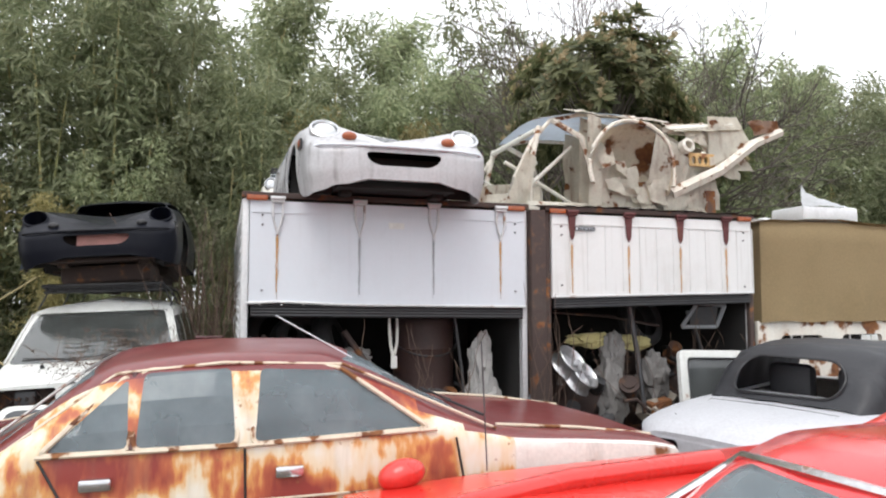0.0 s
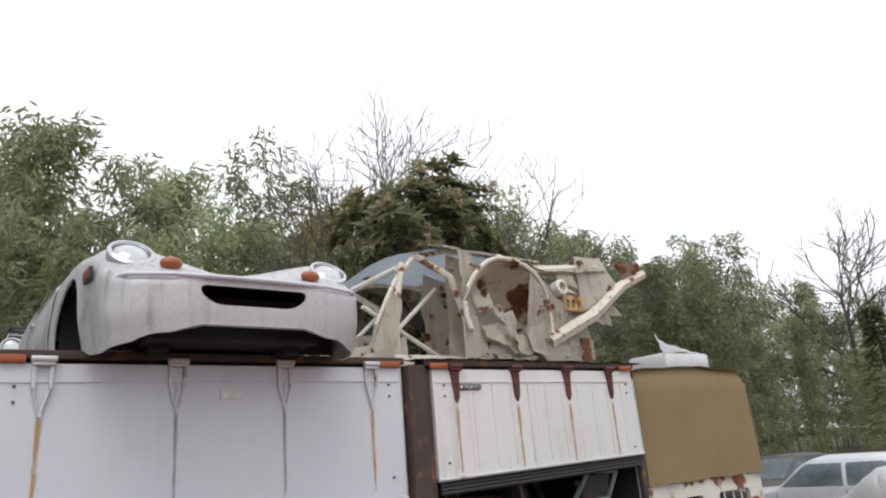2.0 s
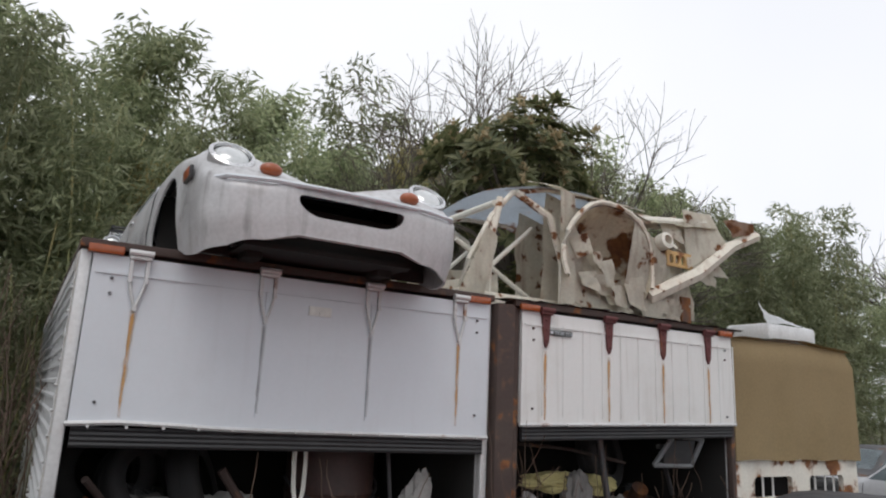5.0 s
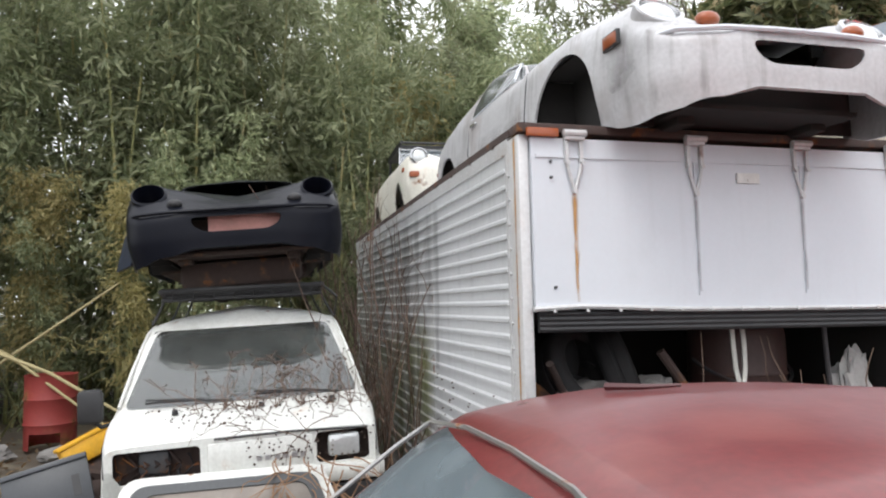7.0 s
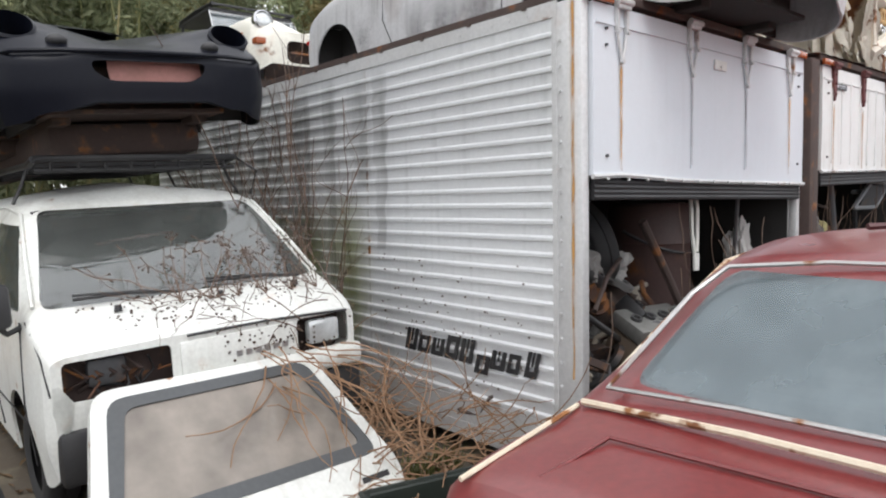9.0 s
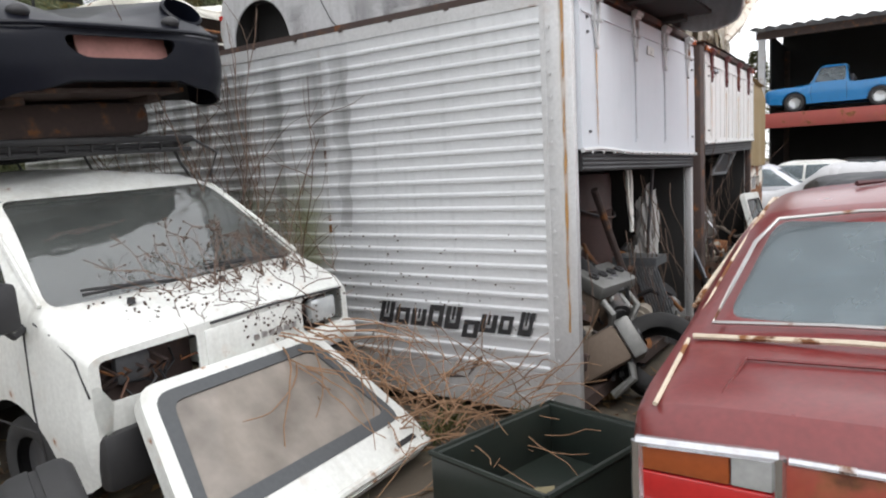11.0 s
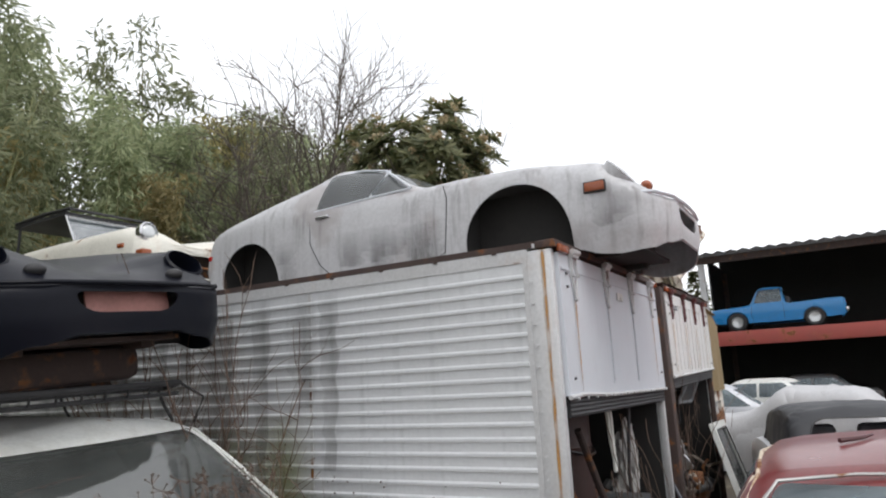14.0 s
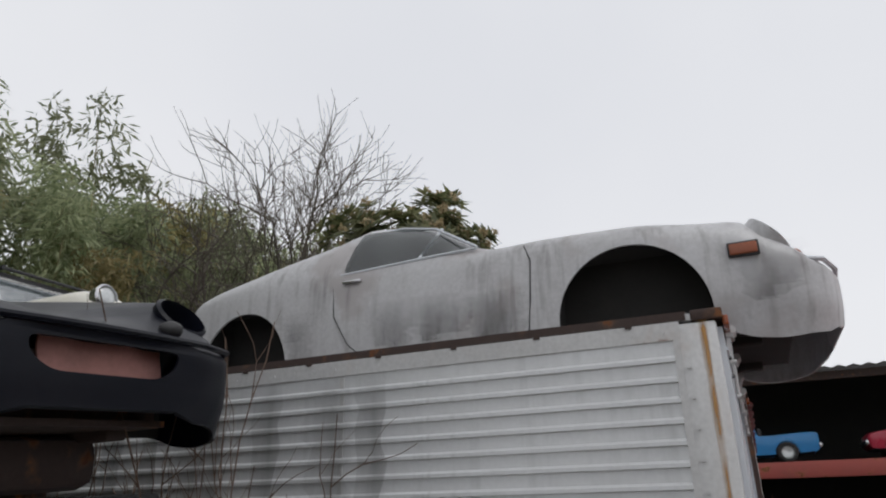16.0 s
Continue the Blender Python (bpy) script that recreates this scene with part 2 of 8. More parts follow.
def cyl(bm, r1, r2, depth, m, seg=20, caps=True):
    bmesh.ops.create_cone(bm, cap_ends=caps, segments=seg, radius1=r1, radius2=r2, depth=depth, matrix=m)
    return bm


def ring_sweep(bm, profile, seg, m=None, closed=True):
    """Turns a profile of (radius, height) about z."""
    k = len(profile)
    vs = [[bm.verts.new((r * cos(2 * pi * i / seg), r * sin(2 * pi * i / seg), h)) for r, h in profile] for i in range(seg)]
    for i in range(seg):
        a, b = vs[i], vs[(i + 1) % seg]
        for j in range(k if closed else k - 1):
            bm.faces.new((a[j], b[j], b[(j + 1) % k], a[(j + 1) % k]))
    if m is not None:
        bmesh.ops.transform(bm, matrix=m, verts=[v for c in vs for v in c])
    return bm


def tube(bm, pts, r, seg=6, taper=1.0):
    """A round bar through points."""
    pts = [Vector(p) for p in pts]
    rows = []
    for i, p in enumerate(pts):
        d = (pts[min(i + 1, len(pts) - 1)] - pts[max(i - 1, 0)]).normalized()
        u = d.cross(Vector((0, 0, 1)) if abs(d.z) < 0.95 else Vector((1, 0, 0))).normalized()
        w = d.cross(u)
        rr = r * (1 + (taper - 1) * i / max(1, len(pts) - 1))
        rows.append([bm.verts.new(p + rr * (cos(2 * pi * k / seg) * u + sin(2 * pi * k / seg) * w)) for k in range(seg)])
    for a, b in zip(rows, rows[1:]):
        for k in range(seg):
            bm.faces.new((a[k], a[(k + 1) % seg], b[(k + 1) % seg], b[k]))
    bm.faces.new(rows[0][::-1])
    bm.faces.new(rows[-1])
    return bm


def tubed(pts, r, seg=6, taper=1.0):
    return tube(bmesh.new(), pts, r, seg, taper)


def prism(poly, axis, lo, hi):
    """A closed prism over a polygon: axis 'y' takes (x, z), axis 'x' takes (y, z), axis 'z' takes (x, y)."""
    bm = bmesh.new()
    put = {"y": lambda a, b, c: (a, c, b), "x": lambda a, b, c: (c, a, b), "z": lambda a, b, c: (a, b, c)}[axis]
    lowv = [bm.verts.new(put(a, b, lo)) for a, b in poly]
    highv = [bm.verts.new(put(a, b, hi)) for a, b in poly]
    bm.faces.new(lowv)
    bm.faces.new(highv)
    for i in range(len(poly)):
        j = (i + 1) % len(poly)
        bm.faces.new((lowv[i], lowv[j], highv[j], highv[i]))
    bmesh.ops.recalc_face_normals(bm, faces=bm.faces)
    return bm


def rounded(poly, r=0.04, seg=4):
    """The polygon with its corners rounded."""
    out = []
    k = len(poly)
    for i in range(k):
        p, a, b = Vector(poly[i]), Vector(poly[i - 1]), Vector(poly[(i + 1) % k])
        ra = min(r, (a - p).length * 0.45)
        rb = min(r, (b - p).length * 0.45)
        s, e = p + (a - p).normalized() * ra, p + (b - p).normalized() * rb
        for q in range(seg + 1):
            t = q / seg
            v = s * (1 - t) ** 2 + p * 2 * t * (1 - t) + e * t * t
            out.append((v.x, v.y))
    return out


def circle(cx, cz, r, seg=28, rz=None):
    return [(cx + r * cos(2 * pi * i / seg), cz + (rz or r) * sin(2 * pi * i / seg)) for i in range(seg)]


def mesh_of(bm):
    me = bpy.data.meshes.new("shape")
    bm.to_mesh(me)
    bm.free()
    return me


def carve(me, cutter, op="DIFFERENCE"):
    """The mesh less (or common with) a closed bmesh, as a new mesh."""
    a, b = bpy.data.objects.new("a", me), bpy.data.objects.new("b", mesh_of(cutter))
    scene.collection.objects.link(a)
    scene.collection.objects.link(b)
    md = a.modifiers.new("cut", "BOOLEAN")
    md.object, md.operation, md.solver = b, op, "EXACT"
    out = bpy.data.meshes.new_from_object(a.evaluated_get(bpy.context.evaluated_depsgraph_get()))
    if op == "DIFFERENCE" and len(out.polygons) < 0.6 * len(me.polygons):
        md.solver = "FAST"
        out = bpy.data.meshes.new_from_object(a.evaluated_get(bpy.context.evaluated_depsgraph_get()))
    bpy.data.objects.remove(a)
    bpy.data.objects.remove(b)
    return out


def pchip(xs, ys, q):
    """Monotone cubic through rows of ys at xs, taken at q."""
    xs, ys, q = np.array(xs, float), np.array(ys, float), np.array(q, float)
    h = np.diff(xs)[:, None]
    d = np.diff(ys, axis=0) / h
    s = np.zeros_like(ys)
    for i in range(1, len(xs) - 1):
        ok = d[i - 1] * d[i] > 0
        w1, w2 = 2 * h[i] + h[i - 1], h[i] + 2 * h[i - 1]
        with np.errstate(divide="ignore", invalid="ignore"):
            v = (w1 + w2) / (w1 / d[i - 1] + w2 / d[i])
        s[i] = np.where(ok, v, 0)
    s[0], s[-1] = d[0], d[-1]
    k = np.clip(np.searchsorted(xs, q) - 1, 0, len(xs) - 2)
    t = ((q - xs[k]) / np.diff(xs)[k])[:, None]
    hh = np.diff(xs)[k][:, None]
    return (2 * t**3 - 3 * t**2 + 1) * ys[k] + (t**3 - 2 * t**2 + t) * hh * s[k] + (-2 * t**3 + 3 * t**2) * ys[k + 1] + (t**3 - t**2) * hh * s[k + 1]


def loft(stations, nx=70, nv=14, wall=0.012, caps=True):
    """A car's skin: at each station x, points (half width, height) from the sill up to the middle line. Mirrored and given thickness."""
    stations = sorted(stations, key=lambda s: s[0])
    xs = [s[0] for s in stations]
    k = len(stations[0][1])
    rows = []
    for _, prof in stations:
        p = np.array(prof, float)
        c = np.concatenate([[0], np.cumsum(np.maximum(1e-4, np.hypot(*np.diff(p, axis=0).T)))])
        pos = np.arange(k)
        rows.append(pchip(pos, p, np.linspace(0, k - 1, nv)).reshape(-1))
    u = np.linspace(0, 1, nx)
    q = xs[0] + (xs[-1] - xs[0]) * u
    q = np.unique(np.concatenate([q, xs]))
    grid = pchip(xs, rows, q).reshape(len(q), nv, 2)
    bm = bmesh.new()
    vs = []
    for x, row in zip(q, grid):
        left = [bm.verts.new((x, w, z)) for w, z in row[:-1]]
        mid = bm.verts.new((x, 0, row[-1][1]))
        right = [bm.verts.new((x, -w, z)) for w, z in row[-2::-1]]
        vs.append(left + [mid] + right)
    for a, b in zip(vs, vs[1:]):
        for j in range(len(a) - 1):
            bm.faces.new((a[j], b[j], b[j + 1], a[j + 1]))
    if caps:
        for row in (vs[0], vs[-1]):
            for j in range(len(row) // 2 - 1):
                bm.faces.new((row[j], row[j + 1], row[-2 - j], row[-1 - j]))
            h = len(row) // 2
            bm.faces.new((row[h - 1], row[h], row[h + 1]))
    bmesh.ops.recalc_face_normals(bm, faces=bm.faces)
    me = mesh_of(bm)
    if wall:
        a = bpy.data.objects.new("a", me)
        scene.collection.objects.link(a)
        md = a.modifiers.new("wall", "SOLIDIFY")
        md.thickness, md.offset = wall, -1
        out = bpy.data.meshes.new_from_object(a.evaluated_get(bpy.context.evaluated_depsgraph_get()))
        bpy.data.objects.remove(a)
        return out
    return me

def crumple(bm, corners, nu, nv, amp, seed, thick=0.012, bulge=0.0):
    """A dented sheet between four corners."""
    a, b, c, d = (Vector(p) for p in corners)
    nrm = (b - a).cross(d - a).normalized()
    rows = []
    for i in range(nu + 1):
        u = i / nu
        row = []
        for j in range(nv + 1):
            v = j / nv
            p = a * (1 - u) * (1 - v) + b * u * (1 - v) + c * u * v + d * (1 - u) * v
            k = noise.noise(p * 3.1 + Vector((seed, 0, 0))) + 0.7 * abs(noise.noise(p * 7.0 + Vector((0, seed, 0)))) + 0.3 * noise.noise(p * 17.0)
            edge = 0.35 * amp * noise.noise(p * 6 + Vector((0, 0, seed)))
            row.append(bm.verts.new(p + nrm * (amp * k + bulge * 4 * u * (1 - u) * 4 * v * (1 - v) * 0.5) + (b - a).normalized() * edge))
        rows.append(row)
    fs = []
    for p, q in zip(rows, rows[1:]):
        for j in range(nv):
            fs.append(bm.faces.new((p[j], q[j], q[j + 1], p[j + 1])))
    bmesh.ops.solidify(bm, geom=fs, thickness=thick)
    return bm


# ---- ground ----
def ground_height(x, y):
    return 0.035 * noise_at(x * 0.9, y * 0.9, 0.0) + 0.012 * noise_at(x * 4.0, y * 4.0, 3.0) - 0.02


def noise_at(x, y, z):
    return noise.noise(Vector((x, y, z)))


g = bmesh.new()
xs = sorted({-400.0, -150.0, -60.0, -30.0, *[-15 + 0.25 * i for i in range(165)], 40.0, 70.0, 150.0, 400.0})
ys = sorted({-400.0, -150.0, -60.0, -30.0, -15.0, *[-8 + 0.25 * i for i in range(130)], 40.0, 70.0, 150.0, 400.0})
gv = [[g.verts.new((x, y, ground_height(x, y))) for y in ys] for x in xs]
for a, b in zip(gv, gv[1:]):
    for j in range(len(ys) - 1):
        g.faces.new((a[j], b[j], b[j + 1], a[j + 1]))
tagged(solid("ground", g, M_GROUND, True), "dark littered earth of a scrapyard with dead leaves", "ground", kind="structure")


# ---- truck boxes ----
def streak_mesh(w, h, seed):
    """A run-down stain: a long ragged tongue, in the plane y = 0, hanging from z = 0."""
    r = random.Random(seed)
    bm = bmesh.new()
    n = 14
    prev = None
    for i in range(n + 1):
        t = i / n
        ww = w * (1 - 0.55 * t) * r.uniform(0.75, 1.15)
        c = r.uniform(-0.1, 0.1) * w
        cur = (bm.verts.new((c - ww / 2, 0, -h * t)), bm.verts.new((c + ww / 2, 0, -h * t)))
        if prev:
            bm.faces.new((prev[0], cur[0], cur[1], prev[1]))
        prev = cur
    return bm


def stain_mat(name, col, strength, scale=(9, 9, 1.5), half=0.02):
    m, n, l, b = nodes_of(name, 0.85)
    co = n.new("ShaderNodeTexCoord").outputs["Object"]
    b.inputs["Base Color"].default_value = (*col, 1)
    b.inputs["Specular IOR Level"].default_value = 0.1
    sep = n.new("ShaderNodeSeparateXYZ")
    l.new(co, sep.inputs[0])
    side = n.new("ShaderNodeMath")
    side.operation = "ABSOLUTE"
    l.new(sep.outputs[0], side.inputs[0])
    f = times(n, l, ramp(n, l, side.outputs[0], 0.15 * half, half, 1.0, 0.0), ramp(n, l, sep.outputs[2], -0.02 - half, 0.0, 1.0, 0.3))
    l.new(times(n, l, f, ramp(n, l, grain(n, l, co, 3.0, 5.0, scale), 0.32, 0.68, 0.1 * strength, strength)), b.inputs["Alpha"])
    return m


M_STREAK = stain_mat("rust_run_stain", (0.50, 0.26, 0.07), 1.0, half=0.021)
M_GREYRUN = stain_mat("grey_run_stain", (0.22, 0.21, 0.20), 0.6, half=0.019)
M_ALGAE = stain_mat("green_algae_stain", (0.20, 0.22, 0.05), 0.6, (1, 1, 0.4), 0.36)
M_SOOT = stain_mat("dark_run_stain", (0.10, 0.10, 0.095), 0.36, (2, 2, 0.5), 0.18)
M_SMUDGE = stain_mat("brown_smudge_stain", (0.12, 0.105, 0.10), 0.34, (6, 6, 0.9), 0.2)


def hinge(parent, x, y, z, mat, kite, length=0.30):
    """A strap hinge: knuckle, two arms meeting in a point, and bolts."""
    bm = bmesh.new()
    box(bm, x - 0.055, y - 0.035, z - 0.045, x + 0.055, y, z, bevel=0.006)
    cyl(bm, 0.018, 0.018, 0.12, Matrix.Translation((x, y - 0.03, z - 0.01)) @ pose(0, 0, 0, 0, 90), 10)
    if kite:
        for s in (-1, 1):
            box(bm, x + s * 0.04 - 0.009, y - 0.02, z - 0.16, x + s * 0.04 + 0.009, y, z - 0.04)
            tube(bm, [(x + s * 0.04, y - 0.012, z - 0.15), (x + s * 0.03, y - 0.012, z - 0.2), (x, y - 0.012, z - length)], 0.009, 6)
            cyl(bm, 0.011, 0.011, 0.02, Matrix.Translation((x + s * 0.04, y - 0.02, z - 0.155)) @ pose(0, 0, 0, 90), 8)
        cyl(bm, 0.013, 0.013, 0.02, Matrix.Translation((x, y - 0.015, z - length)) @ pose(0, 0, 0, 90), 8)
    else:
        pr = prism([(x - 0.04, z - 0.03), (x + 0.04, z - 0.03), (x + 0.022, z - 0.24), (x, z - length), (x - 0.022, z - 0.24)], "y", y - 0.018, y)
        tmp = mesh_of(pr)
        bm.from_mesh(tmp)
        for dz in (0.08, 0.15, 0.23):
            cyl(bm, 0.01, 0.01, 0.012, Matrix.Translation((x, y - 0.02, z - dz)) @ pose(0, 0, 0, 90), 8)
    return part("hinge", bm, mat, parent, "rust-red strap hinge" if not kite else "grey strap hinge", False)


def truck_box(x0, x1, y0, y1, zb, zt, door_l, door_r, paint, hinge_mat, kite, hinge_at, label, ribs_left, seed):
    t = thing("truck_box", label, "truck box", Matrix.Translation((0, 0, 0)))
    th = 0.05
    part("left_wall", boxed(x0, y0 + 0.17, zb, x0 + th, y1, zt - 0.005), M_ALU, t)
    part("right_wall", boxed(x1 - th, y0 + 0.062, zb, x1, y1, zt - 0.005), M_ALU, t)
    part("back_wall", boxed(x0 + th, y1 - th, zb, x1 - th, y1 - 0.003, zt - 0.005), M_ALU, t)
    part("floor_deck", boxed(x0 + th, y0 + 0.02, zb, x1 - th, y1 - th, zb + 0.08), M_RUSTDARK, t)
    bm = boxed(x0, y0 + 0.1, zt - 0.03, x1, y1, zt)
    part("roof_sheet", bm, M_ALU2, t)
    # Added near-black panels and block: the shade inside the box, as colour.
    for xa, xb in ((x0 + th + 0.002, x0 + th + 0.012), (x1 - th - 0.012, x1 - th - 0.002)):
        part("inner_panel", boxed(xa, y0 + 0.065, zb + 0.08, xb, y0 + 1.5, zt - 0.05), M_DARKIN, t, "near-black inner panel standing in for shade in the box")
    part("lining", boxed(x0 + th, y0 + 1.5, zb + 0.08, x1 - th, y1 - th - 0.01, zt - 0.04), M_DARKIN, t, "near-black block standing in for the shaded depth of the box")
    # edge rails: a rusty drip rail along the front, a riveted rail along the side
    bm = bmesh.new()
    box(bm, x0 - 0.012, y0 - 0.03, zt - 0.035, x1 + 0.012, y0 + 0.1, zt + 0.012, bevel=0.006)
    part("top_rail", bm, M_RUSTDARK, t, "rusty top rail")
    for name, xa, xb in (("left_post", x0 - 0.006, x0 + 0.053), ("right_post", x1 - 0.05, x1 + 0.004)):
        bm = boxed(xa, y0, zb, xb, y0 + (0.17 if name == "left_post" else 0.06), zt - 0.04, bevel=0.012)
        part(name, bm, M_ALU2 if kite else M_RUSTDARK, t, "stained corner post")
    # lifted lower opening, and the flap above it
    a, b, top = door_l, door_r, zt - 0.06
    xa, xb = x0 + 0.055, x1 - 0.03
    bm = bmesh.new()
    n = 24
    cols = []
    for i in range(n + 1):
        u = i / n
        x = xa + (xb - xa) * u
        zl = a + (b - a) * u + (0.012 * math.exp(-((u - 0.12) / 0.1) ** 2) if kite else 0.0)
        cols.append([bm.verts.new((x, y0 - 0.022 - 0.004 * math.sin(9 * u), zl)), bm.verts.new((x, y0 - 0.024, (zl + top) / 2)), bm.verts.new((x, y0 - 0.020, top)), bm.verts.new((x, y0 + 0.02, top)), bm.verts.new((x, y0 + 0.02, zl))])
    for p, q in zip(cols, cols[1:]):
        for j in range(5):
            bm.faces.new((p[j], p[(j + 1) % 5], q[(j + 1) % 5], q[j]))
    bm.faces.new(cols[0])
    bm.faces.new(cols[-1][::-1])
    bmesh.ops.recalc_face_normals(bm, faces=bm.faces)
    flap = part("flap_door", bm, paint, t, "pale grey-white painted flap door", False)
    # seams on the flap
    for u in hinge_at[1:3] if kite else [0.08 + 0.084 * i for i in range(12)]:
        x = xa + (xb - xa) * u
        part("seam", boxed(x - 0.004, y0 - 0.030, a + 0.05, x + 0.004, y0 - 0.021, top - 0.08), paint, flap, smooth=False)
    part("seam_strip", boxed(xa + 0.02, y0 - 0.029, top - 0.10, xb - 0.02, y0 - 0.021, top - 0.085), paint, flap)
    # bottom lip of the flap with rivets and the black rubber below
    bm = bmesh.new()
    tube(bm, [(xa - 0.015 + (xb - xa + 0.02) * i / 10, y0 - 0.03, a + (b - a) * i / 10 + (0.02 * math.exp(-((i / 10 - 0.12) / 0.12) ** 2) if kite else 0) - 0.012) for i in range(11)], 0.014, 6)
    for i in range(14):
        u = (i + 0.5) / 14
        cyl(bm, 0.008, 0.008, 0.01, Matrix.Translation((xa + (xb - xa) * u, y0 - 0.045, a + (b - a) * u - 0.014)) @ pose(0, 0, 0, 90), 8)
    part("flap_lip", bm, M_ALU2, flap, "dented aluminium lip")
    for dz in (0.03, 0.055, 0.08, 0.105):
        part("rubber_seal", tubed([(xa + 0.02, y0, a - dz), (xb - 0.02, y0, b - dz)], 0.016, 8), M_BLACK, flap, "black rubber seal rib")
    for k, u in enumerate(hinge_at):
        x = xa + (xb - xa) * u
        z = zt - 0.03
        hinge(t, x, y0 - 0.024, z, hinge_mat, kite, 0.30 if kite else 0.28)
        st = part("rust_streak", streak_mesh(0.034, (zt - 0.34 - a) * (0.97 if k in (0, 3) or not kite else 0.9), seed + k), M_STREAK if (k in (0, 3) or not kite) else M_GREYRUN, flap, smooth=False)
        st.location = (x, y0 - 0.0312, zt - 0.33)
    for x in (x0 + 0.11, x1 - 0.12):
        bm = boxed(x - 0.085, y0 - 0.05, zt - 0.06, x + 0.085, y0 - 0.025, zt - 0.015, bevel=0.006)
        part("marker_light", bm, M_AMBER, t, "faded amber marker light")
    r = random.Random(seed)
    for x in (xa + 0.10, xb - 0.10):
        for z in (top - 0.12, top - 0.20, a + 0.1):
            bm = bmesh.new()
            cyl(bm, 0.009, 0.007, 0.012, Matrix.Translation((x + r.uniform(-.005, .005), y0 - 0.03, z)) @ pose(0, 0, 0, 90), 8)
            part("bolt", bm, M_STEELDARK, flap)
    if ribs_left:
        rib = None
        lo, hi, step = zb + 0.267, zt - 0.18, 0.0858
        k = int((hi - lo) / step) + 1
        for i in range(k):
            z = lo + i * step
            if rib is None:
                bm = prism([(0, -0.015), (-0.013, -0.012), (-0.013, 0.004), (0, 0.015)], "y", y0 + 0.185, y1 - 0.03)
                first = part("rib", bm, M_ALU, t, "pressed aluminium rib", False)
                first.location = (x0, 0, z)
                rib = first.data
            else:
                again("rib", rib, t, Matrix.Translation((x0, 0, z)))
        for yy in (7.7, 9.6):
            part("sheet_joint", boxed(x0 - 0.003, yy - 0.012, zb + 0.2, x0, yy + 0.012, zt - 0.12), M_ALU2, t)
        bm = boxed(x0 - 0.008, y0 + 0.15, zt - 0.11, x0, y1, zt - 0.03)
        for i in range(46):
            cyl(bm, 0.006, 0.006, 0.006, Matrix.Translation((x0 - 0.010, y0 + 0.22 + 0.128 * i, zt - 0.075)) @ pose(0, 0, 0, 0, 90), 6)
        part("side_top_rail", bm, M_ALU2, t, "riveted aluminium top rail")
        bm = boxed(x0 - 0.01, y0 + 0.12, zt - 0.028, x0 + 0.03, y1, zt + 0.01)
        for i in range(14):
            box(bm, x0 - 0.016, y0 + 0.35 + 0.42 * i, zt - 0.04, x0 - 0.009, y0 + 0.38 + 0.42 * i, zt - 0.02)
        part("side_gutter", bm, M_RUSTDARK, t, "dark rusty gutter")
        bm = boxed(x0 - 0.012, y0 + 0.17, zb, x0, y1, zb + 0.09)
        box(bm, x0 - 0.007, y0 + 0.17, zb + 0.09, x0, y1, zb + 0.235)
        part("side_bottom_rail", bm, M_ALU2, t, "dirty aluminium bottom rail")
        bm = boxed(x0 - 0.009, y0 + 0.155, zb + 0.1, x0 - 0.0, y0 + 0.185, zt - 0.11)
        for i in range(17):
            cyl(bm, 0.010, 0.007, 0.014, Matrix.Translation((x0 - 0.012, y0 + 0.145 - 0.012, zb + 0.2 + 0.125 * i)) @ pose(0, 0, 0, 0, 90), 8)
        part("joint_strip", bm, M_ALU2, t, "riveted joint strip")
        st = part("rust_streak", streak_mesh(0.035, 1.9, seed + 9), M_STREAK, t, smooth=False)
        st.matrix_local = Matrix.Translation((x0 - 0.0085, y0 + 0.055, zt - 0.03)) @ pose(0, 0, 0, 0, 0, 90)
        for k in range(14):
            st = part("dirt_run", streak_mesh(r.uniform(0.16, 0.42), r.uniform(0.7, 1.7), seed + 20 + k), M_SOOT, t, smooth=False)
            st.matrix_local = Matrix.Translation((x0 - 0.0155, 7.5 + 0.31 * k + r.uniform(-.1, .1), zt - 0.12)) @ pose(0, 0, 0, 0, 0, 90)
        for k in range(6):
            st = part("algae_patch", streak_mesh(r.uniform(0.5, 0.9), r.uniform(0.9, 1.4), seed + 40 + k), M_ALGAE, t, smooth=False)
            st.matrix_local = Matrix.Translation((x0 - 0.0165 - 0.0006 * k, 8.0 + 0.5 * k, 1.55 - 0.06 * k)) @ pose(0, 0, 0, 0, 0, 90)
    return t


BOX_A = truck_box(0.115, 2.67, 5.86, 11.9, 0.08, 2.51, 1.605, 1.575, M_BOXWHITE, M_ALU2, True, (0.09, 0.37, 0.64, 0.90), "silver aluminium truck box with a pale flap door lifted over junk", True, 11)
BOX_B = truck_box(2.85, 5.22, 5.83, 11.2, 0.08, 2.50, 1.665, 1.715, M_BOXWHITE2, worn("dark_red_hinge", (0.11, 0.03, 0.03), 0.7, grime=0.3, rust=0.1), False, (0.09, 0.36, 0.62, 0.86), "cream-white truck box with dark red hinges and a rusty frame", False, 51)
part("rust_pillar", boxed(2.69, 5.80, 0.05, 2.84, 5.98, 2.47, bevel=0.01), M_RUSTDARK, BOX_B, "flaking rusty steel pillar")
bm = prism(rounded([(4 * 0 + 3.14, 2.285), (3.36, 2.285), (3.36, 2.325), (3.14, 2.325)], 0.018), "y", 5.795, 5.803)
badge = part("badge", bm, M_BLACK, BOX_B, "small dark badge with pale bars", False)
bm = bmesh.new()
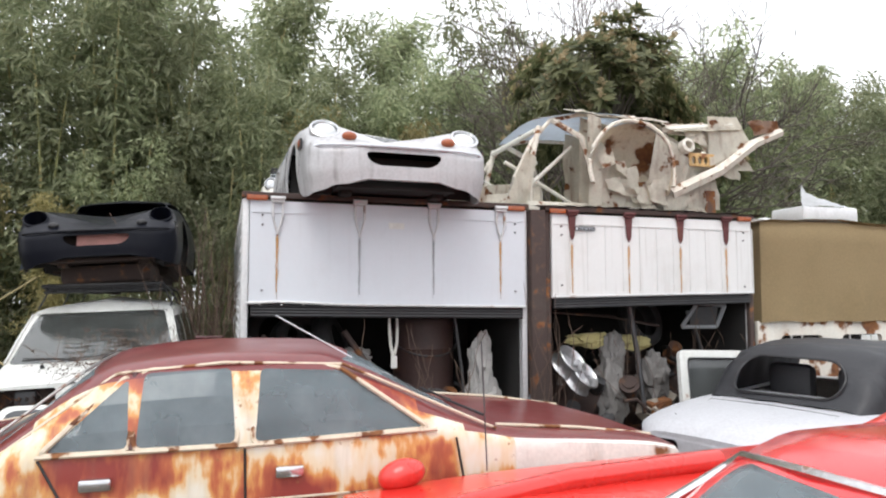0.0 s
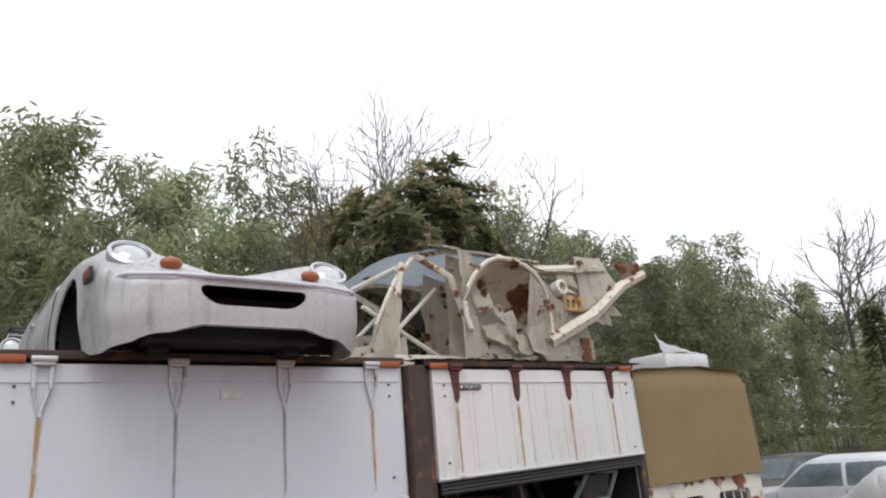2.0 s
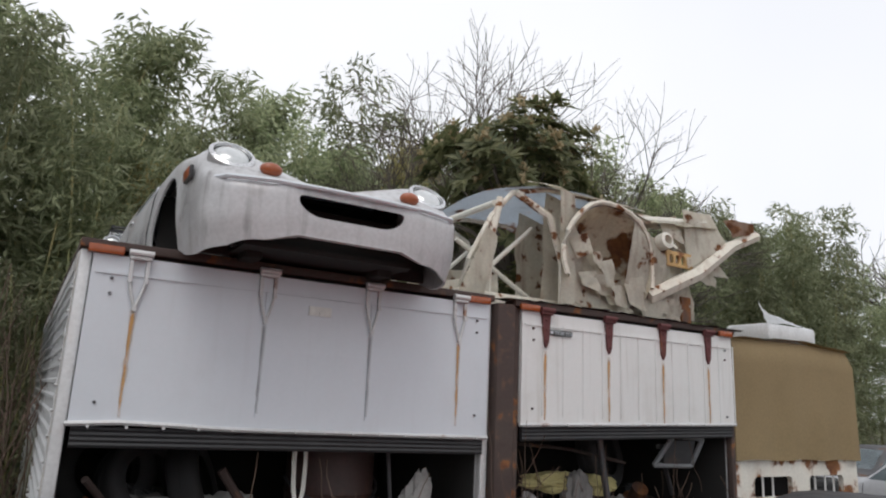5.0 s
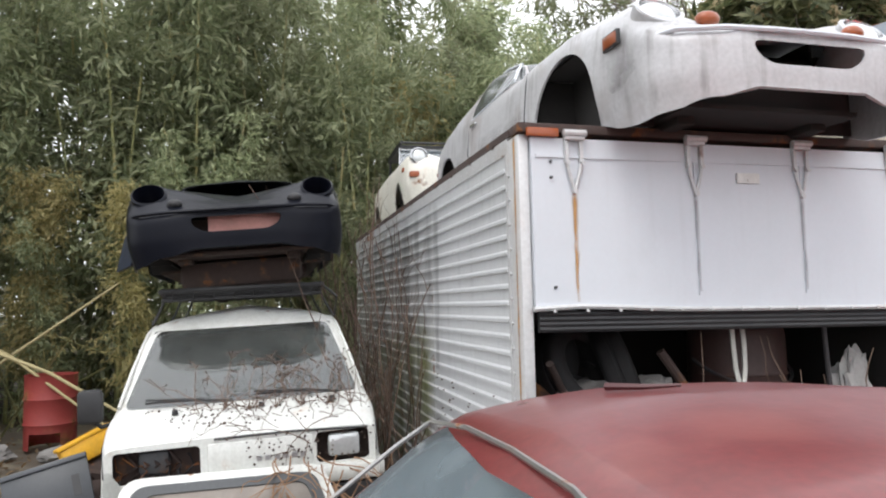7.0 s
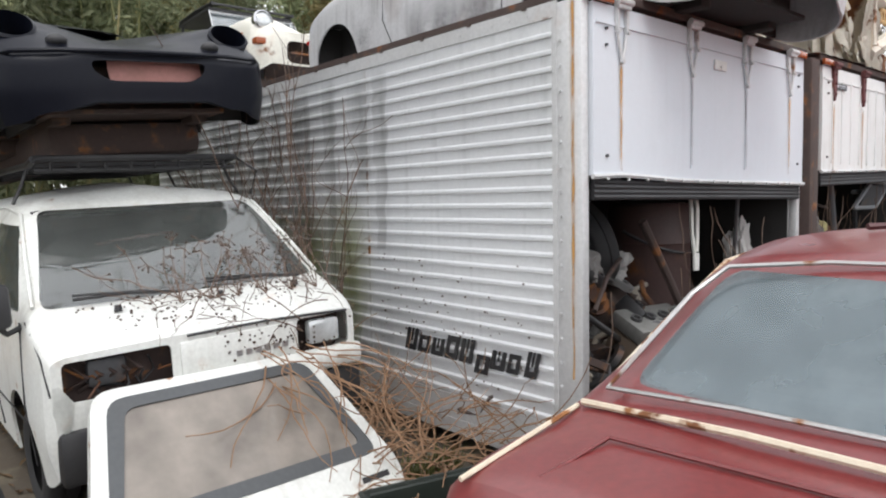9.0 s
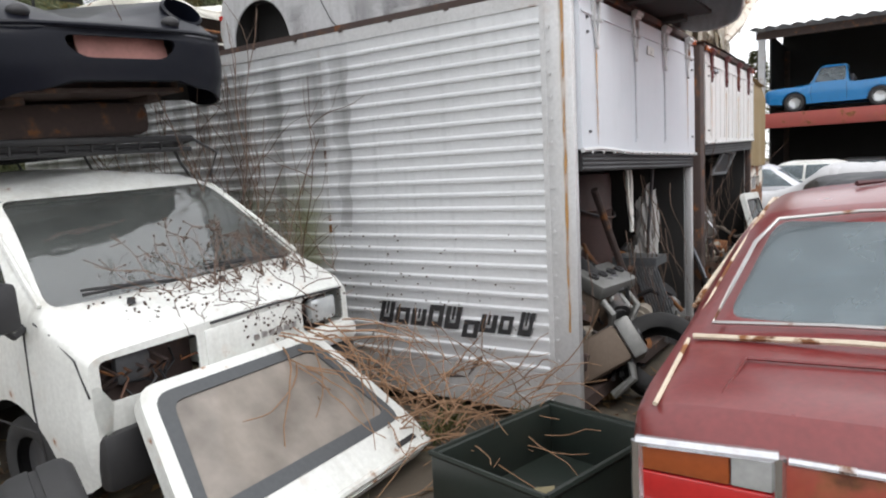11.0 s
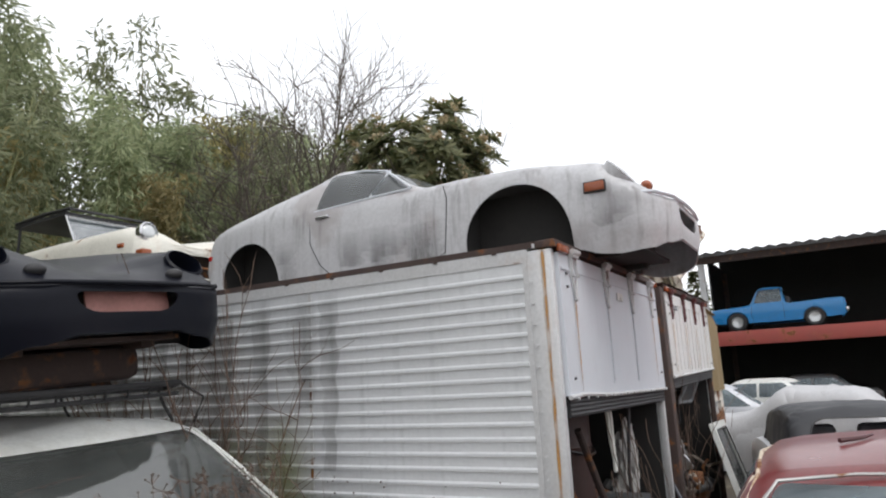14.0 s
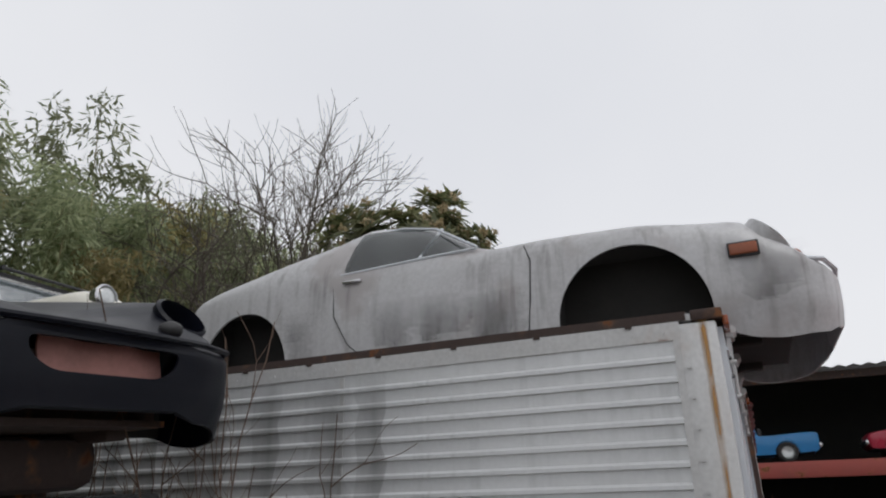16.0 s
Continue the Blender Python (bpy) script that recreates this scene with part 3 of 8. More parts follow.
cyl(bm, 0.013, 0.013, 0.004, Matrix.Translation((3.162, 5.7935, 2.305)) @ pose(0, 0, 0, 90), 14)
part("badge_disc", bm, M_BOXWHITE, badge, smooth=False)
word = bpy.data.curves.new("badge_word", "FONT")
word.body, word.size, word.extrude = "TOKYO", 0.038, 0.0012
tmp = bpy.data.objects.new("a", word)
scene.collection.objects.link(tmp)
me = bpy.data.meshes.new_from_object(tmp.evaluated_get(bpy.context.evaluated_depsgraph_get()))
bpy.data.objects.remove(tmp)
me.transform(pose(3.186, 5.7925, 2.2915, 90) @ Matrix.Diagonal((1.25, 1, 1, 1)))
me.materials.clear()
part("badge_word", me, M_BOXWHITE, badge, smooth=False)
bm = boxed(1.34, 5.825, 2.245, 1.48, 5.833, 2.30)
cyl(bm, 0.008, 0.008, 0.006, Matrix.Translation((1.41, 5.822, 2.263)) @ pose(0, 0, 0, 90), 8)
part("plate", bm, worn("white_sticker", (0.75, 0.75, 0.72), 0.6), BOX_A, "small white sticker", False)

# maker's wordmark on the side: slanted black blocks on the ribs
for i in range(9):
    y = 7.30 - 0.131 * i
    tall = 0.145 if i in (0, 3, 4, 8) else 0.112
    zb0 = 0.535 - (0.045 if i == 5 else 0)
    w, lean = 0.088 if i in (7, 8) else 0.112, 0.28

    def slant(a, b, c, d):
        """A slanted bar of the block, in shares of its width and height."""
        return [(y - w * p - lean * tall * q, zb0 + tall * q) for p, q in ((a, b), (c, b), (c, d), (a, d))]
    bm = bmesh.new()
    bars = [(0.0, 0.0, 0.30, 1.0), (0.30, 0.0, 1.0, 0.26), (0.70, 0.26, 1.0, 1.0)]
    bars += [(0.30, 0.74, 0.70, 1.0)] if i % 2 else [(0.42, 0.42, 0.58, 1.0)]
    for k, bar in enumerate(bars):
        bm.from_mesh(mesh_of(prism(slant(*bar), "x", 0.0972, 0.1005)))
    part("mark_block", bm, M_BLACK, BOX_A, "worn black slanted block", False)


# ---- wheels ----
def tyre_bm(r=0.29, w=0.17, rim=0.18, m=None):
    bm = bmesh.new()
    prof = [(rim, -w / 2 * 0.8), (rim + 0.03, -w / 2), (r - 0.035, -w / 2), (r - 0.008, -w / 2 * 0.82), (r, -w / 2 * 0.6), (r, -w * 0.06), (r - 0.008, -w * 0.05), (r - 0.008, w * 0.05), (r, w * 0.06), (r, w / 2 * 0.6), (r - 0.008, w / 2 * 0.82), (r - 0.035, w / 2), (rim + 0.03, w / 2), (rim, w / 2 * 0.8)]
    ring_sweep(bm, prof, 36, m, closed=False)
    return bm


def wheel(parent, x, y, z, r=0.29, rim_mat=None, yaw=0.0):
    m = Matrix.Translation((x, y, z)) @ pose(0, 0, 0, 90, 0, yaw)
    w = part("wheel", tyre_bm(r, 0.17, r * 0.62, m), M_RUBBER, parent, "flat worn tyre")
    bm = bmesh.new()
    ring_sweep(bm, [(r * 0.62, -0.075), (r * 0.58, -0.06), (r * 0.55, 0.02), (r * 0.25, 0.03), (0.001, 0.05), (0.001, -0.02), (r * 0.5, -0.03)], 24, m, closed=False)
    part("rim", bm, rim_mat or M_STEELDARK, w)
    return w


# ---- the two low sports car shells ----
def sports_shell(m, paint, label, stripped):
    """Low two-seat coupe body shell without wheels; x ahead, z from its sills."""
    car = thing("sports_car_shell", label, "car", m)
    st = [
        (2.00, [(0.30, 0.055), (0.42, 0.14), (0.45, 0.25), (0.33, 0.312), (0, 0.318)]),
        (1.93, [(0.57, -0.02), (0.645, 0.13), (0.655, 0.27), (0.42, 0.335), (0, 0.345)]),
        (1.80, [(0.71, -0.05), (0.755, 0.16), (0.75, 0.33), (0.54, 0.42), (0, 0.385)]),
        (1.70, [(0.73, -0.06), (0.77, 0.17), (0.76, 0.37), (0.60, 0.50), (0, 0.40)]),
        (1.58, [(0.75, -0.05), (0.785, 0.20), (0.77, 0.44), (0.61, 0.585), (0, 0.43)]),
        (1.40, [(0.765, 0.0), (0.80, 0.22), (0.77, 0.50), (0.60, 0.61), (0, 0.475)]),
        (1.02, [(0.79, 0.0), (0.815, 0.25), (0.775, 0.585), (0.58, 0.655), (0, 0.575)]),
        (0.55, [(0.79, 0.0), (0.82, 0.25), (0.785, 0.58), (0.60, 0.665), (0, 0.645)]),
        (0.28, [(0.79, 0.0), (0.82, 0.25), (0.785, 0.575), (0.60, 0.665), (0, 0.69)]),
        (-0.27, [(0.79, 0.0), (0.82, 0.25), (0.785, 0.58), (0.53, 0.925), (0, 0.975)]),
        (-0.62, [(0.79, 0.0), (0.82, 0.25), (0.79, 0.59), (0.55, 0.975), (0, 1.02)]),
        (-0.86, [(0.79, 0.0), (0.82, 0.26), (0.795, 0.60), (0.57, 0.905), (0, 0.93)]),
        (-1.42, [(0.79, 0.0), (0.82, 0.28), (0.80, 0.60), (0.64, 0.745), (0, 0.715)]),
        (-1.90, [(0.77, 0.06), (0.79, 0.28), (0.765, 0.53), (0.63, 0.63), (0, 0.62)]),
        (-2.07, [(0.66, 0.18), (0.69, 0.28), (0.67, 0.44), (0.55, 0.52), (0, 0.53)]),
    ]
    skin = loft(st, 90, 17, 0.014)
    # wheel arches, mouth, chin, lamp wells
    arch_f = [(1.02 + 0.385 * cos(a), 0.10 + 0.40 * math.sin(a)) for a in np.linspace(0.0, pi, 22)] + [(0.635, -0.3), (1.405, -0.3)]
    arch_r = [(-1.45 + 0.335 * cos(a), 0.08 + 0.36 * math.sin(a)) for a in np.linspace(0.0, pi, 20)] + [(-1.76, -0.3), (-1.115, -0.3)]
    for poly in (arch_f, arch_r):
        for s in (-1, 1):
            skin = carve(skin, prism(poly, "y", s * 0.9 if s < 0 else 0.60, -0.60 if s < 0 else 0.9))
    mouth = rounded([(-0.31, 0.272), (0.31, 0.272), (0.30, 0.215), (0.22, 0.165), (-0.22, 0.165), (-0.30, 0.215)], 0.05)
    skin = carve(skin, prism(mouth, "x", 1.7, 2.3))
    chin = rounded([(-0.69, -0.3), (-0.66, -0.05), (-0.54, 0.01), (0.0, 0.02), (0.54, 0.01), (0.66, -0.05), (0.69, -0.3)], 0.06)
    skin = carve(skin, prism(chin, "x", 1.44, 2.4))
    lamp_r = 0.115
    for s in (-1, 1):
        bm = bmesh.new()
        cyl(bm, lamp_r, lamp_r, 0.34, Matrix.Translation((1.70, s * 0.605, 0.50)) @ pose(0, 0, 0, 0, 52), 28)
        bmesh.ops.recalc_face_normals(bm, faces=bm.faces)
        skin = carve(skin, bm)
    # windows: the same outline cut from the skin gives the pane
    side = rounded([(0.16, 0.655), (-0.16, 0.885), (-0.40, 0.93), (-0.66, 0.93), (-0.72, 0.615), (-0.10, 0.645)], 0.025)
    screen = rounded([(-0.50, 0.93), (0.50, 0.93), (0.62, 0.695), (-0.62, 0.695)], 0.04)
    panes = []
    for poly, ax, lo, hi in ((side, "y", 0.45, 0.85), (side, "y", -0.85, -0.45), (screen, "x", -0.25, 0.35)):
        panes.append(carve(skin, prism(poly, ax, lo, hi), "INTERSECT"))
        skin = carve(skin, prism(poly, ax, lo, hi))
    part("body", skin, paint, car)
    names = ("side_window", "side_window", "windscreen")
    if not stripped:
        for nm, pane in zip(names, panes):
            part(nm, pane, M_GLASS_DIRTY, car, "grimy glass")
    # bumper line, arch lips, door gaps, window frames
    lip = [(0.72, 1.82), (0.66, 1.925), (0.45, 1.995), (0.20, 2.015), (0, 2.02)]
    pts = [(x, y, 0.318) for y, x in lip] + [(x, -y, 0.318) for y, x in lip[-2::-1]]
    tmp = bmesh.new()
    tube(tmp, pts, 0.013, 6)
    part("nose_trim", tmp, M_BOXWHITE if not stripped else paint, car, "pale chipped nose trim" if not stripped else "")
    if not stripped:
        for s in (-1, 1):
            wall = s * 0.826
            bm = bmesh.new()
            tube(bm, [(0.46, s * 0.776, 0.60), (0.50, s * 0.808, 0.50), (0.49, s * 0.824, 0.26), (0.47, s * 0.815, 0.10), (0.40, s * 0.812, 0.075), (-0.55, s * 0.81, 0.055), (-0.66, s * 0.822, 0.15), (-0.76, s * 0.824, 0.33), (-0.78, s * 0.80, 0.52), (-0.75, s * 0.785, 0.60)], 0.004, 4)
            part("door_gap", bm, M_BLACK, car, "dark door shut line")
            bm = bmesh.new()
            tube(bm, [(0.17, s * 0.755, 0.652), (-0.17, s * 0.566, 0.895)], 0.011, 6)
            tube(bm, [(-0.17, s * 0.566, 0.895), (-0.40, s * 0.572, 0.938), (-0.67, s * 0.585, 0.938), (-0.74, s * 0.775, 0.61)], 0.010, 6)
            tube(bm, [(0.17, s * 0.755, 0.645), (-0.10, s * 0.765, 0.637), (-0.74, s * 0.785, 0.605)], 0.008, 6)
            tube(bm, [(-0.20, s * 0.765, 0.638), (-0.13, s * 0.566, 0.89)], 0.010, 6)
            part("window_frame", bm, M_BOXWHITE, car, "whitened window frame")
            bm = boxed(-0.71, s * 0.80 - 0.018, 0.535, -0.58, s * 0.80 + 0.018, 0.555, bevel=0.006)
            part("door_handle", bm, M_CHROME, car)
            bm = boxed(1.515, s * 0.795 - 0.012, 0.355, 1.645, s * 0.795 + 0.014, 0.415, Matrix.Rotation(0.0, 4, "Z"), bevel=0.008)
            mk = part("side_marker", bm, M_AMBER, car, "amber side marker lamp")
            bm = boxed(1.507, s * 0.79 - 0.01, 0.347, 1.653, s * 0.79 + 0.012, 0.423, bevel=0.004)
            part("bezel", bm, M_BLACK, mk)
            bm = boxed(-1.97, s * 0.765 - 0.014, 0.36, -1.90, s * 0.765 + 0.014, 0.40, bevel=0.006)
            part("rear_marker", bm, M_REDLENS, car, "red rear marker lamp")
            rr = random.Random(6)
            for k in range(15):
                st = part("dirt_run", streak_mesh(rr.uniform(0.26, 0.44), rr.uniform(0.16, 0.32), k), M_SMUDGE, car, smooth=False)
                x = rr.uniform(-0.6, 0.45) if k < 10 else (rr.uniform(1.45, 1.75) if k < 13 else rr.uniform(-1.1, -0.8))
                st.location = (x, s * (0.8265 if k < 10 or k > 12 else 0.805), rr.uniform(0.30, 0.40))
            bm = bmesh.new()
            bmesh.ops.create_uvsphere(bm, u_segments=18, v_segments=10, radius=0.05, matrix=Matrix.Translation((1.83, s * 0.42, 0.425)) @ Matrix.Diagonal((0.8, 1.25, 0.75, 1)))
            part("front_indicator", bm, M_AMBER, car, "round amber indicator")
    for s in (-1, 1):
        tilt = Matrix.Translation((1.675, s * 0.605, 0.462)) @ pose(0, 0, 0, 0, 48)
        bm = bmesh.new()
        ring_sweep(bm, [(lamp_r + 0.010, 0.055), (lamp_r - 0.006, 0.065), (lamp_r - 0.012, 0.0), (lamp_r - 0.016, -0.18), (lamp_r + 0.0, -0.18), (lamp_r + 0.005, 0.0)], 28, tilt)
        b = part("lamp_bucket", bm, paint if not stripped else M_NAVY, car, "empty headlamp bucket" if stripped else "")
        if not stripped:
            bm = bmesh.new()
            bmesh.ops.create_uvsphere(bm, u_segments=26, v_segments=14, radius=lamp_r - 0.008, matrix=tilt @ Matrix.Translation((0, 0, 0.02)) @ Matrix.Diagonal((1, 1, 0.55, 1)))
            part("headlamp", bm, M_LENS, b, "dull round headlamp glass")
            bm = bmesh.new()
            ring_sweep(bm, [(lamp_r + 0.004, 0.045), (lamp_r + 0.008, 0.06), (lamp_r - 0.012, 0.068), (lamp_r - 0.016, 0.05)], 28, tilt)
            part("lamp_rim", bm, M_CHROME, b)
    # inner wells, floor and bulkheads; the wells' near-black stands in for their shade
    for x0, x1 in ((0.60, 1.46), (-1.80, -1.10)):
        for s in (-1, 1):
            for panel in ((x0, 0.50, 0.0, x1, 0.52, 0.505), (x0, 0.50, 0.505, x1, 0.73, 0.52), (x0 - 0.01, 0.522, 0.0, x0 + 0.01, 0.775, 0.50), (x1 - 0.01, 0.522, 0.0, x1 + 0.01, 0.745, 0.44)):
                part("well_panel", boxed(panel[0], s * panel[1], panel[2], panel[3], s * panel[4], panel[5]), M_DARKIN, car, "near-black wheel well panel standing in for shade")
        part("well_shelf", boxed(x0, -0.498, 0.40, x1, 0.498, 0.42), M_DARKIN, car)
    bm = bmesh.new()
    box(bm, -1.9, -0.70, 0.0, 0.62, 0.70, 0.02)
    box(bm, 0.6, -0.5, 0.02, 1.75, 0.5, 0.045)
    box(bm, 1.60, -0.55, 0.03, 1.64, 0.55, 0.30)
    for s in (-1, 1):
        box(bm, 0.6, s * 0.40 - 0.05, -0.02, 1.6, s * 0.40 + 0.05, 0.05, bevel=0.01)
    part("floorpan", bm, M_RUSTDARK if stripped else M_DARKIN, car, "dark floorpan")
    for s in (-1, 1):
        bm = boxed(-0.62, s * 0.32 - 0.2, 0.02, -0.1, s * 0.32 + 0.2, 0.16, bevel=0.04)
        box(bm, -0.80, s * 0.32 - 0.2, 0.1, -0.62, s * 0.32 + 0.2, 0.72, pose(0, 0, 0), bevel=0.05)
        part("seat", bm, M_SEAT, car)
    if stripped:
        bm = boxed(-1.7, -0.46, -0.20, 1.45, 0.46, 0.01, bevel=0.06)
        box(bm, -1.6, -0.56, -0.10, 0.5, 0.56, 0.01, bevel=0.03)
        part("chassis_tub", bm, M_RUSTDARK, car, "rusty dark underbody")
        for s in (-1, 1):
            part("chassis_rail", boxed(-1.5, s * 0.30 - 0.05, -0.235, 1.3, s * 0.30 + 0.05, -0.18, bevel=0.015), M_RUSTDARK, car, "rusty chassis rail")
        bm = bmesh.new()
        bmesh.ops.create_grid(bm, x_segments=14, y_segments=6, size=0.5, matrix=Matrix.Translation((1.90, 0.06, 0.215)) @ pose(0, 0, 0, 0, 90) @ Matrix.Diagonal((0.15, 0.52, 1, 1)))
        for v in bm.verts:
            v.co.x += 0.03 * noise.noise(v.co * 9)
        bmesh.ops.solidify(bm, geom=bm.faces[:], thickness=0.01)
        part("mouth_panel", bm, worn("faded_pink_primer", (0.55, 0.27, 0.24), 0.8, grime=0.5, rust=0.2), car, "faded pink panel in the nose opening")
        for s in (-1, 1):
            bm = bmesh.new()
            bmesh.ops.create_uvsphere(bm, u_segments=14, v_segments=8, radius=0.045, matrix=Matrix.Translation((1.84, s * 0.42, 0.40)) @ Matrix.Diagonal((1, 1.2, 0.8, 1)))
            part("indicator_hole", bm, M_BLACK, car)
        bm = prism(rounded([(-0.30, 0.04), (0.55, 0.02), (0.50, 0.34), (-0.2, 0.36)], 0.06), "y", -0.01, 0.01)
        bmesh.ops.transform(bm, matrix=Matrix.Translation((0.75, -0.99, 0.02)) @ pose(0, 0, 0, -14, 0, 18), verts=bm.verts)
        part("loose_door", bm, worn("navy_door_paint", (0.012, 0.02, 0.05), 0.35, grime=0.4), car, "dark blue door hanging loose")
    return car


def along(x, y, z, heading, roll=0.0, pitch=0.0):
    """A car's pose: its front points along the heading, in degrees from x."""
    return pose(x, y, z, 0, 0, heading) @ pose(0, 0, 0, roll, -pitch, 0)


sports_shell(along(1.34, 7.27, 2.525, -90), M_SILVER, "dull silver sports coupe shell without wheels on the truck box", False)
sports_shell(along(-1.27, 9.74, 1.99, -90, 4.5, 1.0), M_NAVY, "stripped black sports coupe shell on the van's roof rack", True)


# ---- white van ----
def van():
    car = thing("van", "abandoned white van with vines over its windscreen", "van", along(-1.18, 7.13, 0.0, -90, 2.2, 0.6))
    st = [
        (0.03, [(0.74, 0.40), (0.78, 0.55), (0.785, 0.82), (0.72, 0.865), (0, 0.88)]),
        (-0.03, [(0.78, 0.30), (0.815, 0.50), (0.80, 0.87), (0.74, 0.915), (0, 0.93)]),
        (-0.27, [(0.79, 0.22), (0.825, 0.60), (0.81, 0.97), (0.745, 1.02), (0, 1.045)]),
        (-0.34, [(0.79, 0.22), (0.825, 0.60), (0.805, 0.98), (0.715, 1.07), (0, 1.10)]),
        (-0.93, [(0.79, 0.22), (0.825, 0.60), (0.81, 1.00), (0.655, 1.50), (0, 1.575)]),
        (-1.10, [(0.79, 0.22), (0.825, 0.60), (0.81, 1.00), (0.66, 1.545), (0, 1.645)]),
        (-2.4, [(0.79, 0.22), (0.825, 0.60), (0.81, 1.00), (0.67, 1.56), (0, 1.69)]),
        (-3.9, [(0.79, 0.22), (0.825, 0.60), (0.81, 1.00), (0.67, 1.54), (0, 1.66)]),
        (-4.05, [(0.72, 0.3), (0.77, 0.6), (0.76, 1.0), (0.6, 1.45), (0, 1.56)]),
    ]
    skin = loft(st, 70, 17, 0.014)
    screen = rounded([(-0.735, 1.045), (0.735, 1.045), (0.60, 1.515), (-0.60, 1.515)], 0.05)
    wins = [rounded([(-0.47, 1.03), (-0.86, 1.44), (-1.28, 1.46), (-1.28, 1.03)], 0.04), rounded([(-1.40, 1.04), (-1.40, 1.46), (-2.42, 1.47), (-2.42, 1.04)], 0.05), rounded([(-2.54, 1.04), (-2.54, 1.47), (-3.7, 1.46), (-3.7, 1.04)], 0.05)]
    arch = [(-0.62 + 0.34 * cos(a), 0.28 + 0.34 * math.sin(a)) for a in np.linspace(0, pi, 20)] + [(-0.96, -0.2), (-0.28, -0.2)]
    panes = []
    for poly in [arch]:
        skin = carve(skin, prism(poly, "y", 0.55, 0.95))
        skin = carve(skin, prism(poly, "y", -0.95, -0.55))
    lampl = rounded([(0.26, 0.64), (0.74, 0.66), (0.74, 0.84), (0.26, 0.84)], 0.03)
    skin = carve(skin, prism([(-a, b) for a, b in lampl], "x", -0.15, 0.1))
    skin = carve(skin, prism(rounded([(0.42, 0.66), (0.745, 0.66), (0.745, 0.845), (0.42, 0.845)], 0.03), "x", -0.15, 0.1))
    for poly, ax, lo, hi, nm in [(screen, "x", -1.05, -0.2, "windscreen")] + [(w, "y", *s, "side_window") for w in wins for s in ((0.5, 0.95), (-0.95, -0.5))]:
        panes.append((nm, carve(skin, prism(poly, ax, lo, hi), "INTERSECT")))
        skin = carve(skin, prism(poly, ax, lo, hi))
    part("body", skin, M_VANWHITE, car)
    for nm, me in panes:
        part(nm, me, M_GLASS_VAN, car, "dusty glass", False).visible_shadow = False
    # rubber round the windscreen
    def on_screen(y, z):
        t = (z - 1.045) / 0.47
        return (-0.315 - 0.60 * t + 0.06 * (y / 0.7) ** 2 * -1 + 0.012, y, z)
    bm = bmesh.new()
    ring = [(-0.75, 1.035), (-0.4, 1.065), (0, 1.075), (0.4, 1.065), (0.75, 1.035), (0.68, 1.28), (0.615, 1.50), (0.3, 1.535), (0, 1.54), (-0.3, 1.535), (-0.615, 1.50), (-0.68, 1.28), (-0.75, 1.035)]
    tube(bm, [on_screen(a, b) for a, b in ring], 0.016, 6)
    part("screen_rubber", bm, M_BLACK, car, "black windscreen rubber")
    # front: bumper, lamps, grille panel, wipers, mirror
    bm = boxed(-0.02, -0.10, 0.54, 0.085, 0.80, 0.645, bevel=0.03)
    box(bm, -0.30, 0.74, 0.54, 0.02, 0.842, 0.645, bevel=0.02)
    part("front_bumper", bm, M_VANWHITE, car, "dented white bumper")
    bm = boxed(-0.04, -0.78, 0.28, 0.06, 0.80, 0.535, bevel=0.03)
    part("lower_valance", bm, M_BLACK, car, "black lower valance")
    bm = boxed(-0.03, 0.49, 0.685, 0.035, 0.69, 0.825, bevel=0.025)
    part("headlamp", bm, M_LENS, car, "square headlamp")
    bm = boxed(-0.14, 0.23, 0.60, -0.12, 0.77, 0.88)
    part("lamp_hole", bm, M_RUSTDARK, car, "rusty hole round the headlamp")
    bm = boxed(-0.14, -0.77, 0.60, -0.12, -0.20, 0.88)
    for i in range(5):
        tube(bm, [(-0.11, -0.72 + 0.07 * i, 0.67), (-0.05, -0.62 + 0.06 * i, 0.74), (-0.11, -0.70 + 0.06 * i, 0.82)], 0.012, 6)
    part("lamp_hole", bm, M_RUSTDARK, car, "rusty hole of a missing headlamp")
    bm = boxed(-0.02, -0.22, 0.66, 0.042, 0.40, 0.84, bevel=0.012)
    part("grille_panel", bm, M_VANWHITE, car)
    part("bonnet_gap", tubed([(0.036, -0.18, 0.868), (0.040, 0.25, 0.872), (0.034, 0.74, 0.850)], 0.007, 5), M_BLACK, car, "dark gap under the bonnet edge")
    for s in (-1, 1):
        part("wing_gap", tubed([(-0.33, s * 0.800, 0.995), (-0.20, s * 0.802, 0.955), (-0.03, s * 0.803, 0.86), (0.02, s * 0.79, 0.70)], 0.005, 5), M_BLACK, car)
        part("drip_rail", tubed([(-0.33, s * 0.765, 1.06), (-0.62, s * 0.725, 1.28), (-0.93, s * 0.672, 1.50), (-1.3, s * 0.672, 1.545), (-3.8, s * 0.68, 1.55)], 0.011, 6), M_VANWHITE, car, "stained roof gutter")
    part("lamp_socket", boxed(-0.11, -0.62, 0.68, -0.06, -0.44, 0.82, bevel=0.03), M_STEELDARK, car, "empty rusted lamp socket")
    rr = random.Random(14)
    for k in range(9):
        y = rr.uniform(-0.76, -0.24)
        p = [Vector((-0.08, y, rr.uniform(0.68, 0.84)))]
        for q in range(5):
            p.append(p[-1] + Vector((rr.uniform(-.02, .045), rr.uniform(-.08, .08), rr.uniform(-.09, .05))))
        part("loose_wire", tubed(p, 0.006, 5), M_BLACK if k % 3 else M_RUSTY, car, "torn loose wiring")
